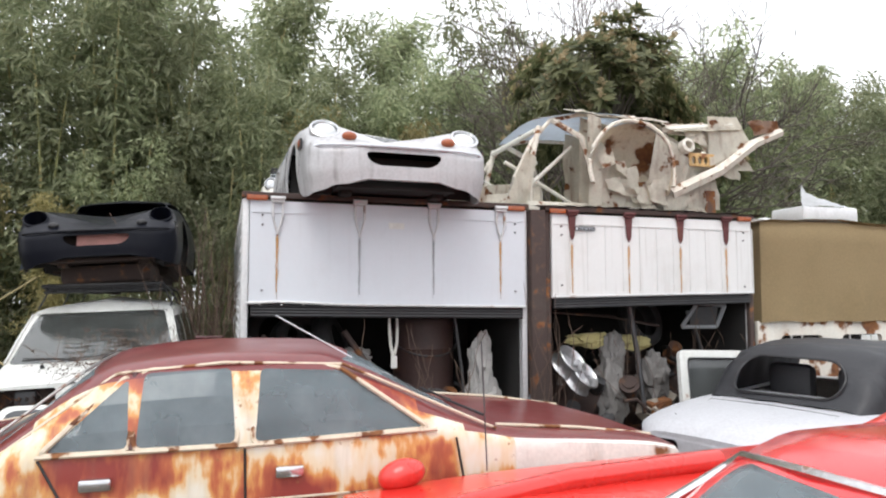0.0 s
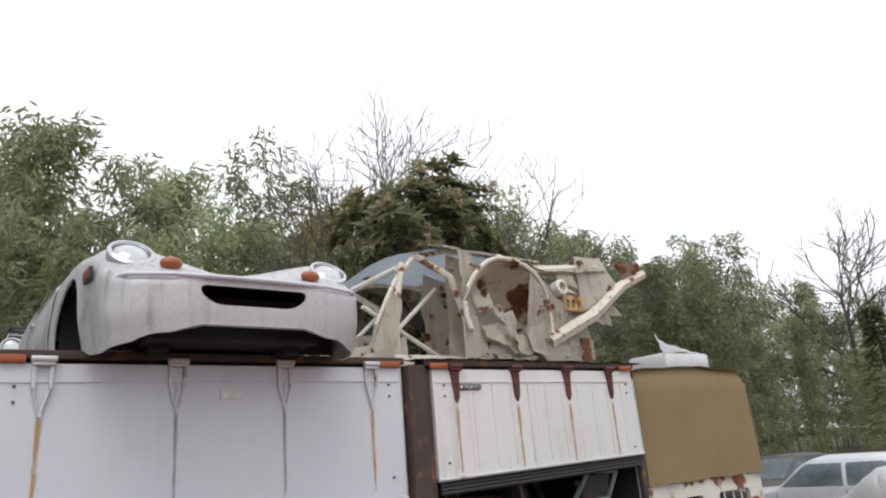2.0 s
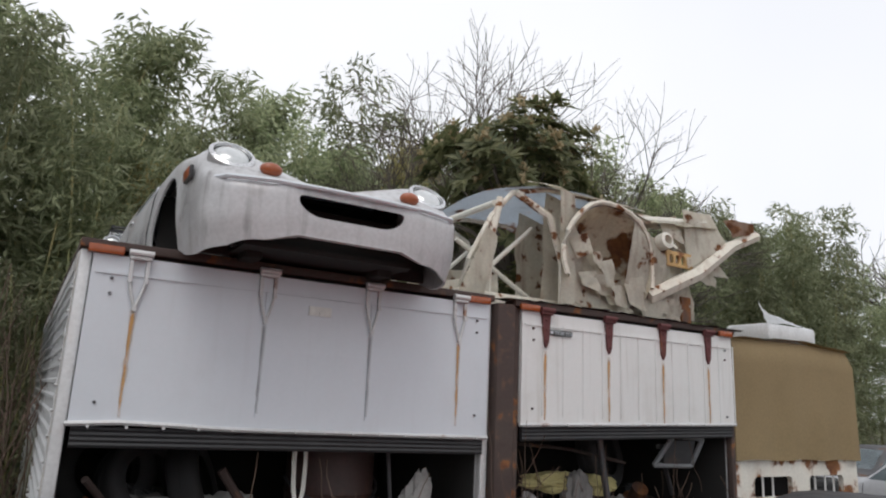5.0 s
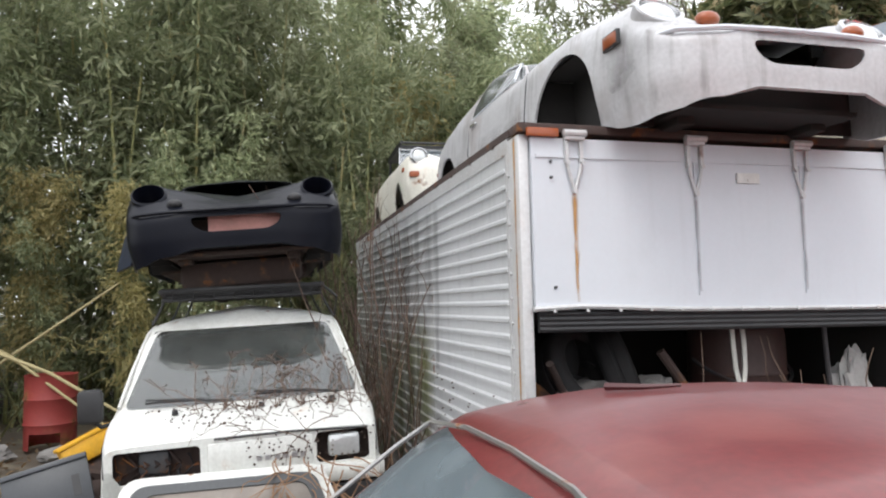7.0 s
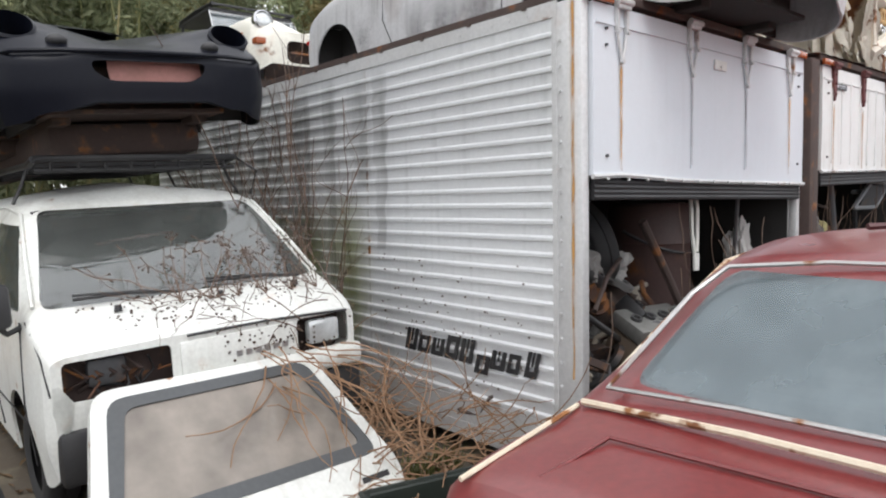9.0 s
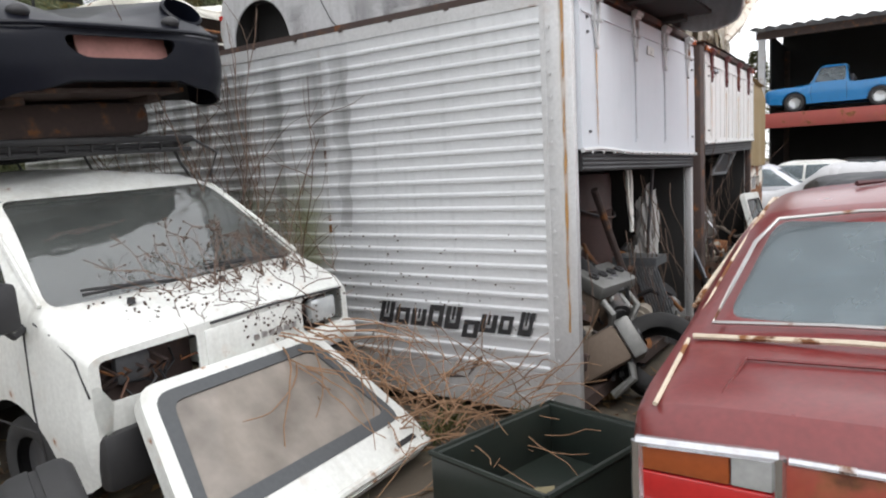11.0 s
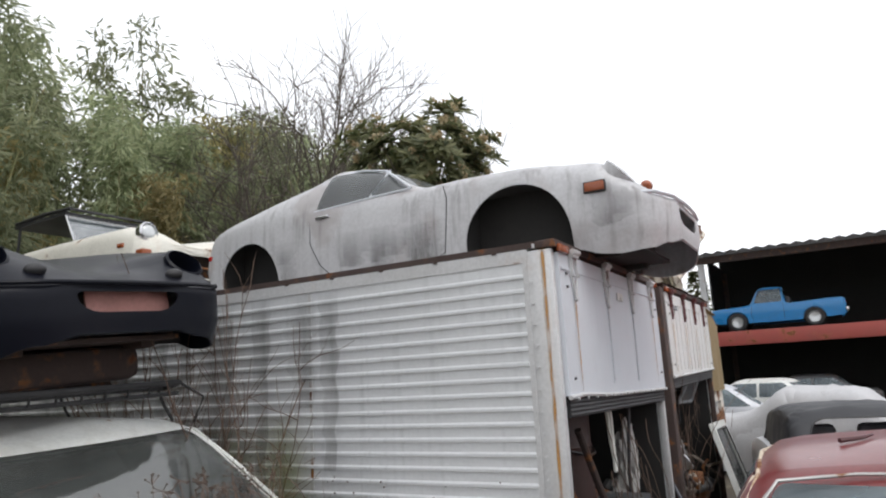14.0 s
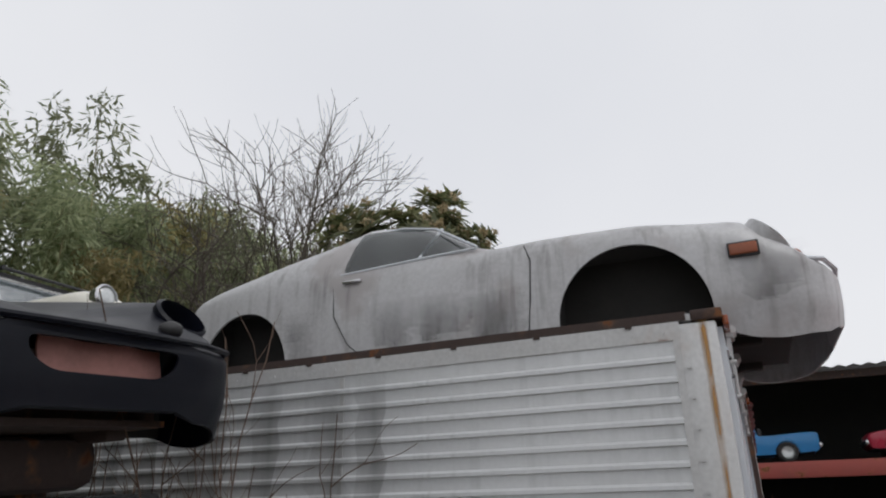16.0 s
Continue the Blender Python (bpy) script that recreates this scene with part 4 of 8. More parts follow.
    part("torn_edge", crumple(bmesh.new(), [(0.035, -0.79, 0.62), (0.04, -0.74, 0.50), (0.03, -0.70, 0.66), (0.03, -0.78, 0.78)], 6, 6, 0.03, 9), M_VANWHITE, car, "bent torn front wing edge")
    for k in range(6):
        y = 0.06 + 0.052 * k
        part("badge_bar", boxed(0.041, y, 0.715, 0.046, y + 0.034, 0.745), M_ALLOY, car)
    bm = crumple(bmesh.new(), [(-0.42, -0.70, 1.02), (-0.42, 0.70, 1.02), (-0.76, 0.64, 1.17), (-0.76, -0.64, 1.17)], 30, 10, 0.045, 4, 0.006)
    part("dust_sheet", bm, worn("pale_dust_sheet", (0.60, 0.64, 0.68), 0.8, grime=0.3), car, "pale sheet spread over the dashboard")
    part("sticker", boxed(-0.872, 0.02, 1.462, -0.868, 0.10, 1.495), worn("faded_sticker", (0.62, 0.45, 0.42), 0.7), car, "faded sticker on the glass")
    bm = bmesh.new()
    for y0, y1, z1 in ((-0.10, -0.60, 1.10), (0.60, 0.06, 1.10)):
        tube(bm, [(-0.245, y0, 1.055), (-0.26, (y0 + y1) / 2, 1.08), (-0.27, y1, z1 - 0.02)], 0.009, 5)
        tube(bm, [(-0.262, y0 - 0.15, 1.08), (-0.285, y1, 1.10)], 0.006, 4)
    for y in (-0.42, 0.1, 0.55):
        cyl(bm, 0.02, 0.016, 0.03, Matrix.Translation((-0.20, y, 1.02)), 10)
    part("wiper", bm, M_BLACK, car, "black wipers")
    for s in (-1,):
        bm = boxed(-0.36, s * 0.92 - 0.08, 0.98, -0.29, s * 0.92 + 0.07, 1.19, bevel=0.03)
        tube(bm, [(-0.40, s * 0.80, 0.97), (-0.36, s * 0.87, 0.95), (-0.33, s * 0.92, 1.0)], 0.014, 6)
        part("door_mirror", bm, M_BLACK, car, "black door mirror")
    for s in (-1, 1):
        bm = bmesh.new()
        w = 0.832
        for x in (-0.40, -1.335, -2.48):
            tube(bm, [(x, s * 0.812, 0.99), (x + 0.015, s * 0.829, 0.6), (x, s * 0.80, 0.28)], 0.005, 4)
        tube(bm, [(-0.40, s * 0.823, 0.50), (-4.0, s * 0.825, 0.52)], 0.005, 4)
        part("panel_gap", bm, M_BLACK, car, "dark shut lines")
        bm = boxed(-1.28, s * 0.826 - 0.01, 0.84, -1.17, s * 0.826 + 0.012, 0.88, bevel=0.008)
        part("door_handle", bm, M_BLACK, car)
        wheel(car, -0.62, s * 0.70, 0.25, 0.27)
        wheel(car, -3.0, s * 0.70, 0.25, 0.27)
    # inside
    for y in (-0.38, 0.38):
        bm = boxed(-1.35, y - 0.24, 0.62, -0.85, y + 0.24, 0.80, bevel=0.05)
        box(bm, -1.50, y - 0.24, 0.75, -1.36, y + 0.24, 1.28, bevel=0.06)
        part("seat", bm, M_SEAT, car)
    bm = boxed(-0.72, -0.74, 0.70, -0.36, 0.74, 1.0, bevel=0.05)
    part("dashboard", bm, worn("grey_plastic", (0.22, 0.23, 0.24), 0.7, grime=0.4), car, "grey dashboard heaped with papers")
    bm = bmesh.new()
    ring_sweep(bm, [(0.185, -0.012), (0.20, 0), (0.185, 0.012), (0.172, 0)], 24, Matrix.Translation((-0.80, -0.38, 1.02)) @ pose(0, 0, 0, 0, 55))
    part("steering_wheel", bm, M_BLACK, car)
    bm = boxed(-3.9, -0.72, 0.3, -1.6, 0.72, 0.35)
    box(bm, -3.95, -0.70, 0.3, -3.9, 0.70, 1.5)
    part("cabin_floor", bm, M_DARKIN, car)
    bm = boxed(-0.91, -0.54, 1.40, -0.89, -0.10, 1.475, bevel=0.008)
    part("sun_visor", bm, worn("cream_vinyl", (0.6, 0.6, 0.56), 0.6), car, "pale sun visor")
    r = random.Random(5)
    for i, col in enumerate(((0.75, 0.76, 0.76), (0.3, 0.55, 0.65), (0.7, 0.55, 0.2), (0.8, 0.8, 0.78), (0.55, 0.6, 0.7), (0.8, 0.78, 0.7))):
        bm = bmesh.new()
        bmesh.ops.create_icosphere(bm, subdivisions=3, radius=0.16, matrix=Matrix.Translation((-0.55 - 0.12 * (i > 3), -0.6 + 0.22 * i, 1.0)) @ Matrix.Diagonal((0.8, 1.2, 0.45, 1)))
        for v in bm.verts:
            v.co += v.normal * 0.09 * noise.noise(v.co * 8 + Vector((i, 0, 0)))
        part("bag", bm, worn("crumpled_bag", col, 0.6, grime=0.2), car, "crumpled plastic bag")
    for i in range(3):
        bm = boxed(-2.0 - 0.5 * i, -0.6 + 0.3 * i, 0.35, -1.7 - 0.5 * i, 0.0 + 0.3 * i, 1.0 + 0.1 * i, bevel=0.02)
        part("carton", bm, worn("old_carton", (0.32, 0.24, 0.16), 0.8, grime=0.4), car)
    return car


van()


def roof_rack():
    t = thing("roof_rack", "black steel roof rack on the van's roof", "roof rack", along(-1.18, 7.13, 0.0, -90, 2.2, 0.6))
    for y in (-0.58, 0.58):
        part("rail", tubed([(-0.95, y, 1.80), (-1.1, y, 1.775), (-3.4, y, 1.79)], 0.02, 8), M_BLACK, t)
    part("front_bar", tubed([(-0.95, -0.58, 1.80), (-0.93, -0.3, 1.80), (-0.93, 0.3, 1.80), (-0.95, 0.58, 1.80)], 0.02, 8), M_BLACK, t)
    part("front_bar", tubed([(-0.97, -0.58, 1.735), (-0.97, 0.58, 1.735)], 0.014, 8), M_BLACK, t)
    for i in range(7):
        x = -1.1 - 0.36 * i
        part("cross_bar", boxed(x - 0.02, -0.57, 1.765, x + 0.02, 0.57, 1.785), M_BLACK, t)
    for i in range(8):
        y = -0.5 + i / 7
        part("upright", tubed([(-0.95, y, 1.735), (-0.94, y, 1.80)], 0.008, 5), M_BLACK, t)
    for x in (-1.15, -2.2, -3.2):
        for s in (-1, 1):
            part("foot", tubed([(x, s * 0.57, 1.78), (x, s * 0.62, 1.66), (x + 0.02, s * 0.67, 1.56)], 0.010, 6), M_BLACK, t)
    part("strap", tubed([(-0.95, 0.58, 1.80), (-0.85, 0.68, 1.70), (-0.92, 0.66, 1.55)], 0.01, 5), M_BLACK, t)
    return t


roof_rack()


# ---- maroon sedan ----
def two_tone(me, test, slot=1):
    for p in me.polygons:
        if test(p.center, p.normal):
            p.material_index = slot
    return me


def burnt_paint(name):
    """Maroon paint burnt through orange to a chalky cream, in ragged upright tongues, with pin rust."""
    m, n, l, b = nodes_of(name, 0.5)
    co = n.new("ShaderNodeTexCoord").outputs["Object"]
    wide = grain(n, l, co, 1.5, 3.0, (1.3, 1.0, 1.9))
    tongue = grain(n, l, co, 5.0, 7.0, (2.6, 2.6, 0.7))
    both = n.new("ShaderNodeMix")
    both.data_type = "FLOAT"
    both.inputs[0].default_value = 0.36
    l.new(wide, both.inputs[2])
    l.new(tongue, both.inputs[3])
    cr = n.new("ShaderNodeValToRGB")
    stops = cr.color_ramp.elements
    stops[0].position, stops[0].color = 0.40, (0.70, 0.66, 0.56, 1)
    stops[1].position, stops[1].color = 0.60, (0.24, 0.034, 0.024, 1)
    for p, c in ((0.465, (0.68, 0.56, 0.38, 1)), (0.495, (0.60, 0.29, 0.09, 1)), (0.53, (0.42, 0.11, 0.045, 1))):
        e = stops.new(p)
        e.color = c
    l.new(both.outputs[0], cr.inputs[0])
    pin = ramp(n, l, grain(n, l, co, 26.0, 6.0), 0.66, 0.72)
    col = mixc(n, l, times(n, l, pin, 0.8), cr.outputs[0], RUST_B)
    dirt = times(n, l, ramp(n, l, grain(n, l, co, 1.0, 4.0, (14, 14, 0.8)), 0.5, 0.8), 0.35)
    l.new(mixc(n, l, dirt, col, (0.22, 0.15, 0.10)), b.inputs["Base Color"])
    l.new(ramp(n, l, tongue, 0.3, 0.7, 0.62, 0.38), b.inputs["Roughness"])
    relief(n, l, b, grain(n, l, co, 60.0, 4.0), 0.08, 0.004)
    return m


M_PRIMER = burnt_paint("cream_paint_burnt_with_rust")
M_RUSTEDGE = worn("rust_edged_cream", (0.62, 0.54, 0.42), 0.55, grime=0.4, rust=0.45, rust_scale=9.0, dirt=(0.30, 0.13, 0.06))
M_DARKMAROON = worn("dark_maroon_bar", (0.07, 0.02, 0.022), 0.5, grime=0.3)
M_WHITEFENDER = worn("whitened_fender", (0.72, 0.71, 0.66), 0.5, grime=0.5, streak=0.8, rust=0.2, rust_scale=4.0, dirt=(0.33, 0.31, 0.28))


M_TARNISH = worn("tarnished_trim", (0.42, 0.41, 0.40), 0.35, 0.8, grime=0.6, rust=0.25, rust_scale=8)


def sedan():
    car = thing("sedan", "maroon four-door sedan with rust-burnt cream doors", "car", along(0.45, 4.16, 0.0, 0.0) @ Matrix.Diagonal((1.0, 1.07, 1.0, 1.0)))
    st = [
        (2.06, [(0.64, 0.36), (0.69, 0.5), (0.69, 0.69), (0.5, 0.735), (0, 0.74)]),
        (1.98, [(0.74, 0.28), (0.78, 0.55), (0.77, 0.79), (0.58, 0.825), (0, 0.84)]),
        (1.45, [(0.775, 0.22), (0.82, 0.56), (0.80, 0.865), (0.63, 0.90), (0, 0.915)]),
        (0.98, [(0.78, 0.22), (0.82, 0.6), (0.80, 0.90), (0.66, 0.945), (0, 0.97)]),
        (0.86, [(0.78, 0.22), (0.82, 0.6), (0.80, 0.92), (0.66, 0.975), (0, 1.00)]),
        (0.14, [(0.78, 0.22), (0.82, 0.6), (0.80, 0.945), (0.575, 1.305), (0, 1.365)]),
        (0.02, [(0.78, 0.22), (0.82, 0.6), (0.80, 0.945), (0.60, 1.335), (0, 1.395)]),
        (-0.45, [(0.78, 0.22), (0.82, 0.6), (0.80, 0.95), (0.61, 1.345), (0, 1.405)]),
        (-0.95, [(0.78, 0.22), (0.82, 0.6), (0.80, 0.95), (0.59, 1.30), (0, 1.355)]),
        (-1.06, [(0.78, 0.22), (0.82, 0.6), (0.80, 0.95), (0.575, 1.25), (0, 1.30)]),
        (-1.46, [(0.78, 0.22), (0.82, 0.6), (0.795, 0.90), (0.66, 0.945), (0, 0.965)]),
        (-1.56, [(0.78, 0.22), (0.82, 0.6), (0.795, 0.88), (0.66, 0.905), (0, 0.925)]),
        (-1.98, [(0.77, 0.26), (0.80, 0.55), (0.785, 0.80), (0.63, 0.845), (0, 0.86)]),
        (-2.07, [(0.69, 0.36), (0.74, 0.5), (0.74, 0.70), (0.58, 0.755), (0, 0.76)]),
    ]
    skin = loft(st, 90, 17, 0.014)
    for cx in (1.27, -1.20):
        arch = [(cx + 0.34 * cos(a), 0.28 + 0.34 * math.sin(a)) for a in np.linspace(0, pi, 20)] + [(cx - 0.34, -0.2), (cx + 0.34, -0.2)]
        skin = carve(skin, prism(arch, "y", 0.55, 0.95))
        skin = carve(skin, prism(arch, "y", -0.95, -0.55))
    cuts = []
    for poly in ([(-0.31, 0.975), (-0.285, 1.295), (0.10, 1.275), (0.50, 0.995)], [(-0.815, 0.975), (-0.80, 1.285), (-0.42, 1.30), (-0.395, 0.975)], [(-1.17, 0.975), (-0.865, 1.265), (-0.845, 0.975)]):
        for s in ((0.5, 0.95), (-0.95, -0.5)):
            cuts.append((rounded(poly, 0.03), "y", *s, "side_window"))
    cuts.append((rounded([(-0.55, 1.32), (0.55, 1.32), (0.63, 1.01), (-0.63, 1.01)], 0.04), "x", 0.05, 0.9, "windscreen"))
    cuts.append((rounded([(-0.56, 1.275), (0.56, 1.275), (0.66, 0.975), (-0.66, 0.975)], 0.05), "x", -1.6, -1.0, "rear_window"))
    panes = []
    for poly, ax, lo, hi, nm in cuts:
        panes.append((nm, carve(skin, prism(poly, ax, lo, hi), "INTERSECT")))
        skin = carve(skin, prism(poly, ax, lo, hi))
    two_tone(skin, lambda c, n: c.y < -0.55 and n.z < 0.72 and c.z < 1.30 and c.x < 0.98)
    two_tone(skin, lambda c, n: c.y < -0.60 and c.x >= 0.98 and n.z < 0.9 and c.x < 2.0, 2)
    part("body", skin, [M_MAROON, M_PRIMER, M_WHITEFENDER], car)
    for nm, me in panes:
        part(nm, me, M_GLASS, car, "dusty tinted glass, its blue-grey film standing in for sky reflection", False).visible_shadow = False
    # bright trim: rear window, drip rails, tail, lamps
    def rear_at(y, z):
        t = (z - 0.955) / 0.33
        return (-1.475 + 0.41 * t - 0.05 * 0 + 0.0, y, z + 0.012)
    bm = bmesh.new()
    tube(bm, [rear_at(y, z) for y, z in ((-0.69, 0.955), (-0.35, 0.97), (0, 0.975), (0.35, 0.97), (0.69, 0.955), (0.66, 1.05), (0.61, 1.20), (0.55, 1.275), (0.3, 1.30), (0, 1.305), (-0.3, 1.30), (-0.55, 1.275), (-0.61, 1.20), (-0.66, 1.05), (-0.69, 0.955))], 0.0075, 6)
    part("rear_window_trim", bm, M_TARNISH, car, "tarnished bright window trim")
    bm = bmesh.new()
    tube(bm, [(-1.52, -0.74, 0.925), (-1.535, -0.3, 0.95), (-1.54, 0, 0.952), (-1.535, 0.3, 0.95), (-1.52, 0.74, 0.925)], 0.010, 6)
    part("deck_trim", bm, M_RUSTEDGE, car, "peeling cream deck edge")
    for s in (-1, 1):
        bm = bmesh.new()
        tube(bm, [(0.90, s * 0.74, 0.96), (0.12, s * 0.625, 1.30), (-0.45, s * 0.65, 1.325), (-0.92, s * 0.63, 1.285), (-1.16, s * 0.70, 1.11), (-1.40, s * 0.76, 0.93)], 0.009, 6)
        part("drip_rail", bm, M_RUSTEDGE, car, "rust-stained drip rail")
        bm = bmesh.new()
        tube(bm, [(-1.52, s * 0.755, 0.912), (-2.0, s * 0.73, 0.840)], 0.007, 6)
        part("wing_edge", bm, M_RUSTEDGE, car, "flaking cream wing edge")
        bm = bmesh.new()
        w = 0.827
        for pts in ([(-0.355, s * 0.808, 0.95), (-0.345, s * w, 0.6), (-0.35, s * 0.79, 0.28)], [(0.66, s * 0.808, 0.94), (0.70, s * w, 0.7), (0.72, s * w, 0.55), (0.70, s * 0.79, 0.28)], [(-1.19, s * 0.808, 0.95), (-1.02, s * w, 0.64), (-0.88, s * w, 0.48)]):
            tube(bm, pts, 0.006, 4)
        part("door_gap", bm, M_BLACK, car, "dark door shut lines")
        for x in (-1.03, -0.22):
            bm = boxed(x, s * 0.822 - 0.016, 0.81, x + 0.13, s * 0.822 + 0.016, 0.865, bevel=0.012)
            part("door_handle", bm, M_CHROME, car, "bright door handle")
        bm = tubed([(0.56, s * 0.80, 0.985), (-0.36, s * 0.81, 0.962), (-1.2, s * 0.81, 0.962)], 0.009, 6)
        part("waist_trim", bm, M_RUSTEDGE, car)
        # raised frames round the side windows, following the lean of the glass
        for k, ring in enumerate(([(-0.325, 0.965), (-0.30, 1.305), (0.10, 1.288), (0.53, 0.99)], [(-0.83, 0.965), (-0.815, 1.295), (-0.41, 1.312), (-0.385, 0.965)], [(-1.195, 0.965), (-0.865, 1.285), (-0.835, 0.965)])):
            pts = [(x, s * (0.808 - 0.205 * ((z - 0.945) / 0.39) ** 1.25), z) for x, z in rounded(ring, 0.045)]
            part("window_frame", tubed(pts + pts[:1], 0.013, 6), M_RUSTEDGE, car, "rust-edged cream window frame")
        part("quarter_bar", tubed([(-0.832, s * 0.80, 0.97), (-0.835, s * 0.71, 1.15), (-0.845, s * 0.635, 1.285)], 0.016, 6), M_DARKMAROON, car, "dark maroon window bar")
        part("sill_strip", tubed([(0.62, s * 0.822, 0.72), (-1.0, s * 0.825, 0.72)], 0.006, 5), M_RUSTEDGE, car)
        # tail lamp cluster
        y0, y1 = (0.42, 0.755) if s > 0 else (-0.755, -0.42)
        fr = bmesh.new()
        for a, b in (((y0, 0.78), (y1, 0.76)), ((y1, 0.76), (y1, 0.58)), ((y1, 0.58), (y0, 0.58)), ((y0, 0.58), (y0, 0.78))):
            tube(fr, [(-2.085, *a), (-2.085, *b)], 0.016, 6)
        lamp = part("tail_lamp", fr, M_CHROME, car, "chrome-framed tail lamp")
        lo, hi = (y0 + 0.11, y1) if s > 0 else (y0, y1 - 0.11)
        part("amber_lens", boxed(-2.085, lo, 0.68, -2.06, hi, 0.765, bevel=0.006), M_AMBER, lamp, "amber lens")
        a2, b2 = (y0, lo - 0.003) if s > 0 else (hi + 0.003, y1)
        part("clear_lens", boxed(-2.085, a2, 0.68, -2.06, b2, 0.765, bevel=0.006), M_LENS, lamp, "clear lens")
        part("red_lens", boxed(-2.085, y0, 0.585, -2.06, y1, 0.676, bevel=0.006), M_REDLENS, lamp, "red lens")
        wheel(car, 1.27, s * 0.70, 0.28)
        wheel(car, -1.20, s * 0.70, 0.28)
    part("tail_trim", tubed([(-2.085, -0.40, 0.775), (-2.09, 0, 0.78), (-2.085, 0.40, 0.775)], 0.010, 6), M_CHROME, car, "bright tail strip")
    part("tail_panel", boxed(-2.088, -0.41, 0.56, -2.06, 0.41, 0.765, bevel=0.01), worn("rusty_red_panel", (0.30, 0.05, 0.03), 0.45, rust=0.3, rust_scale=3, grime=0.3), car, "rusty red tail panel")
    part("rear_bumper", boxed(-2.17, -0.80, 0.40, -2.07, 0.80, 0.52, bevel=0.03), M_CHROME, car)
    part("front_bumper", boxed(2.06, -0.78, 0.38, 2.16, 0.78, 0.50, bevel=0.03), M_CHROME, car)
    for pts in ([(0.95, -0.62, 0.955), (1.45, -0.615, 0.912), (1.95, -0.565, 0.838)], [(0.98, 0.62, 0.955), (1.45, 0.615, 0.912), (1.95, 0.565, 0.838)]):
        part("bonnet_edge", tubed(pts, 0.010, 6), M_RUSTEDGE, car, "chalky rust-spotted bonnet edge")
    part("roof_scar", tubed([(-0.62, 0.34, 1.392), (-0.55, 0.26, 1.397), (-0.46, 0.22, 1.402)], 0.012, 5, 0.4), M_DARKMAROON, car, "dark peeled scar on the roof")
    part("aerial", tubed([(0.17, -0.60, 1.33), (-0.21, -0.565, 1.545)], 0.0035, 5), M_BOXWHITE, car, "bent radio aerial")
    bm = bmesh.new()
    for y0 in (-0.55, 0.0):
        tube(bm, [(0.93, y0 + 0.05, 0.985), (0.82, y0 + 0.3, 1.03), (0.86, y0 + 0.5, 1.01)], 0.008, 5)
    part("wiper", bm, M_BLACK, car)
    # crease pressed into the boot lid, and the cabin
    part("boot_crease", tubed([(-1.90, 0.58, 0.862), (-1.66, 0.56, 0.905), (-1.64, 0.0, 0.918), (-1.66, -0.56, 0.905)], 0.006, 5), M_MAROON, car)
    for y in (-0.36, 0.36):
        bm = boxed(-0.45, y - 0.25, 0.35, 0.1, y + 0.25, 0.55, bevel=0.05)
        box(bm, -0.58, y - 0.25, 0.5, -0.44, y + 0.25, 1.02, bevel=0.06)
        part("seat", bm, M_SEAT, car)
    bm = boxed(-1.18, -0.62, 0.35, -0.75, 0.62, 0.55, bevel=0.05)
    box(bm, -1.30, -0.62, 0.5, -1.16, 0.62, 0.98, bevel=0.05)
    part("rear_seat", bm, M_SEAT, car)
    bm = boxed(0.45, -0.7, 0.7, 0.84, 0.7, 0.97, bevel=0.04)
    part("dashboard", bm, M_BLACK, car)
    part("floor_pan", boxed(-2.0, -0.74, 0.24, 2.0, 0.74, 0.28), M_DARKIN, car)
    part("rear_shelf", boxed(-1.50, -0.66, 0.90, -1.20, 0.66, 0.93), worn("grey_shelf", (0.16, 0.16, 0.17), 0.8), car)
    return car


sedan()


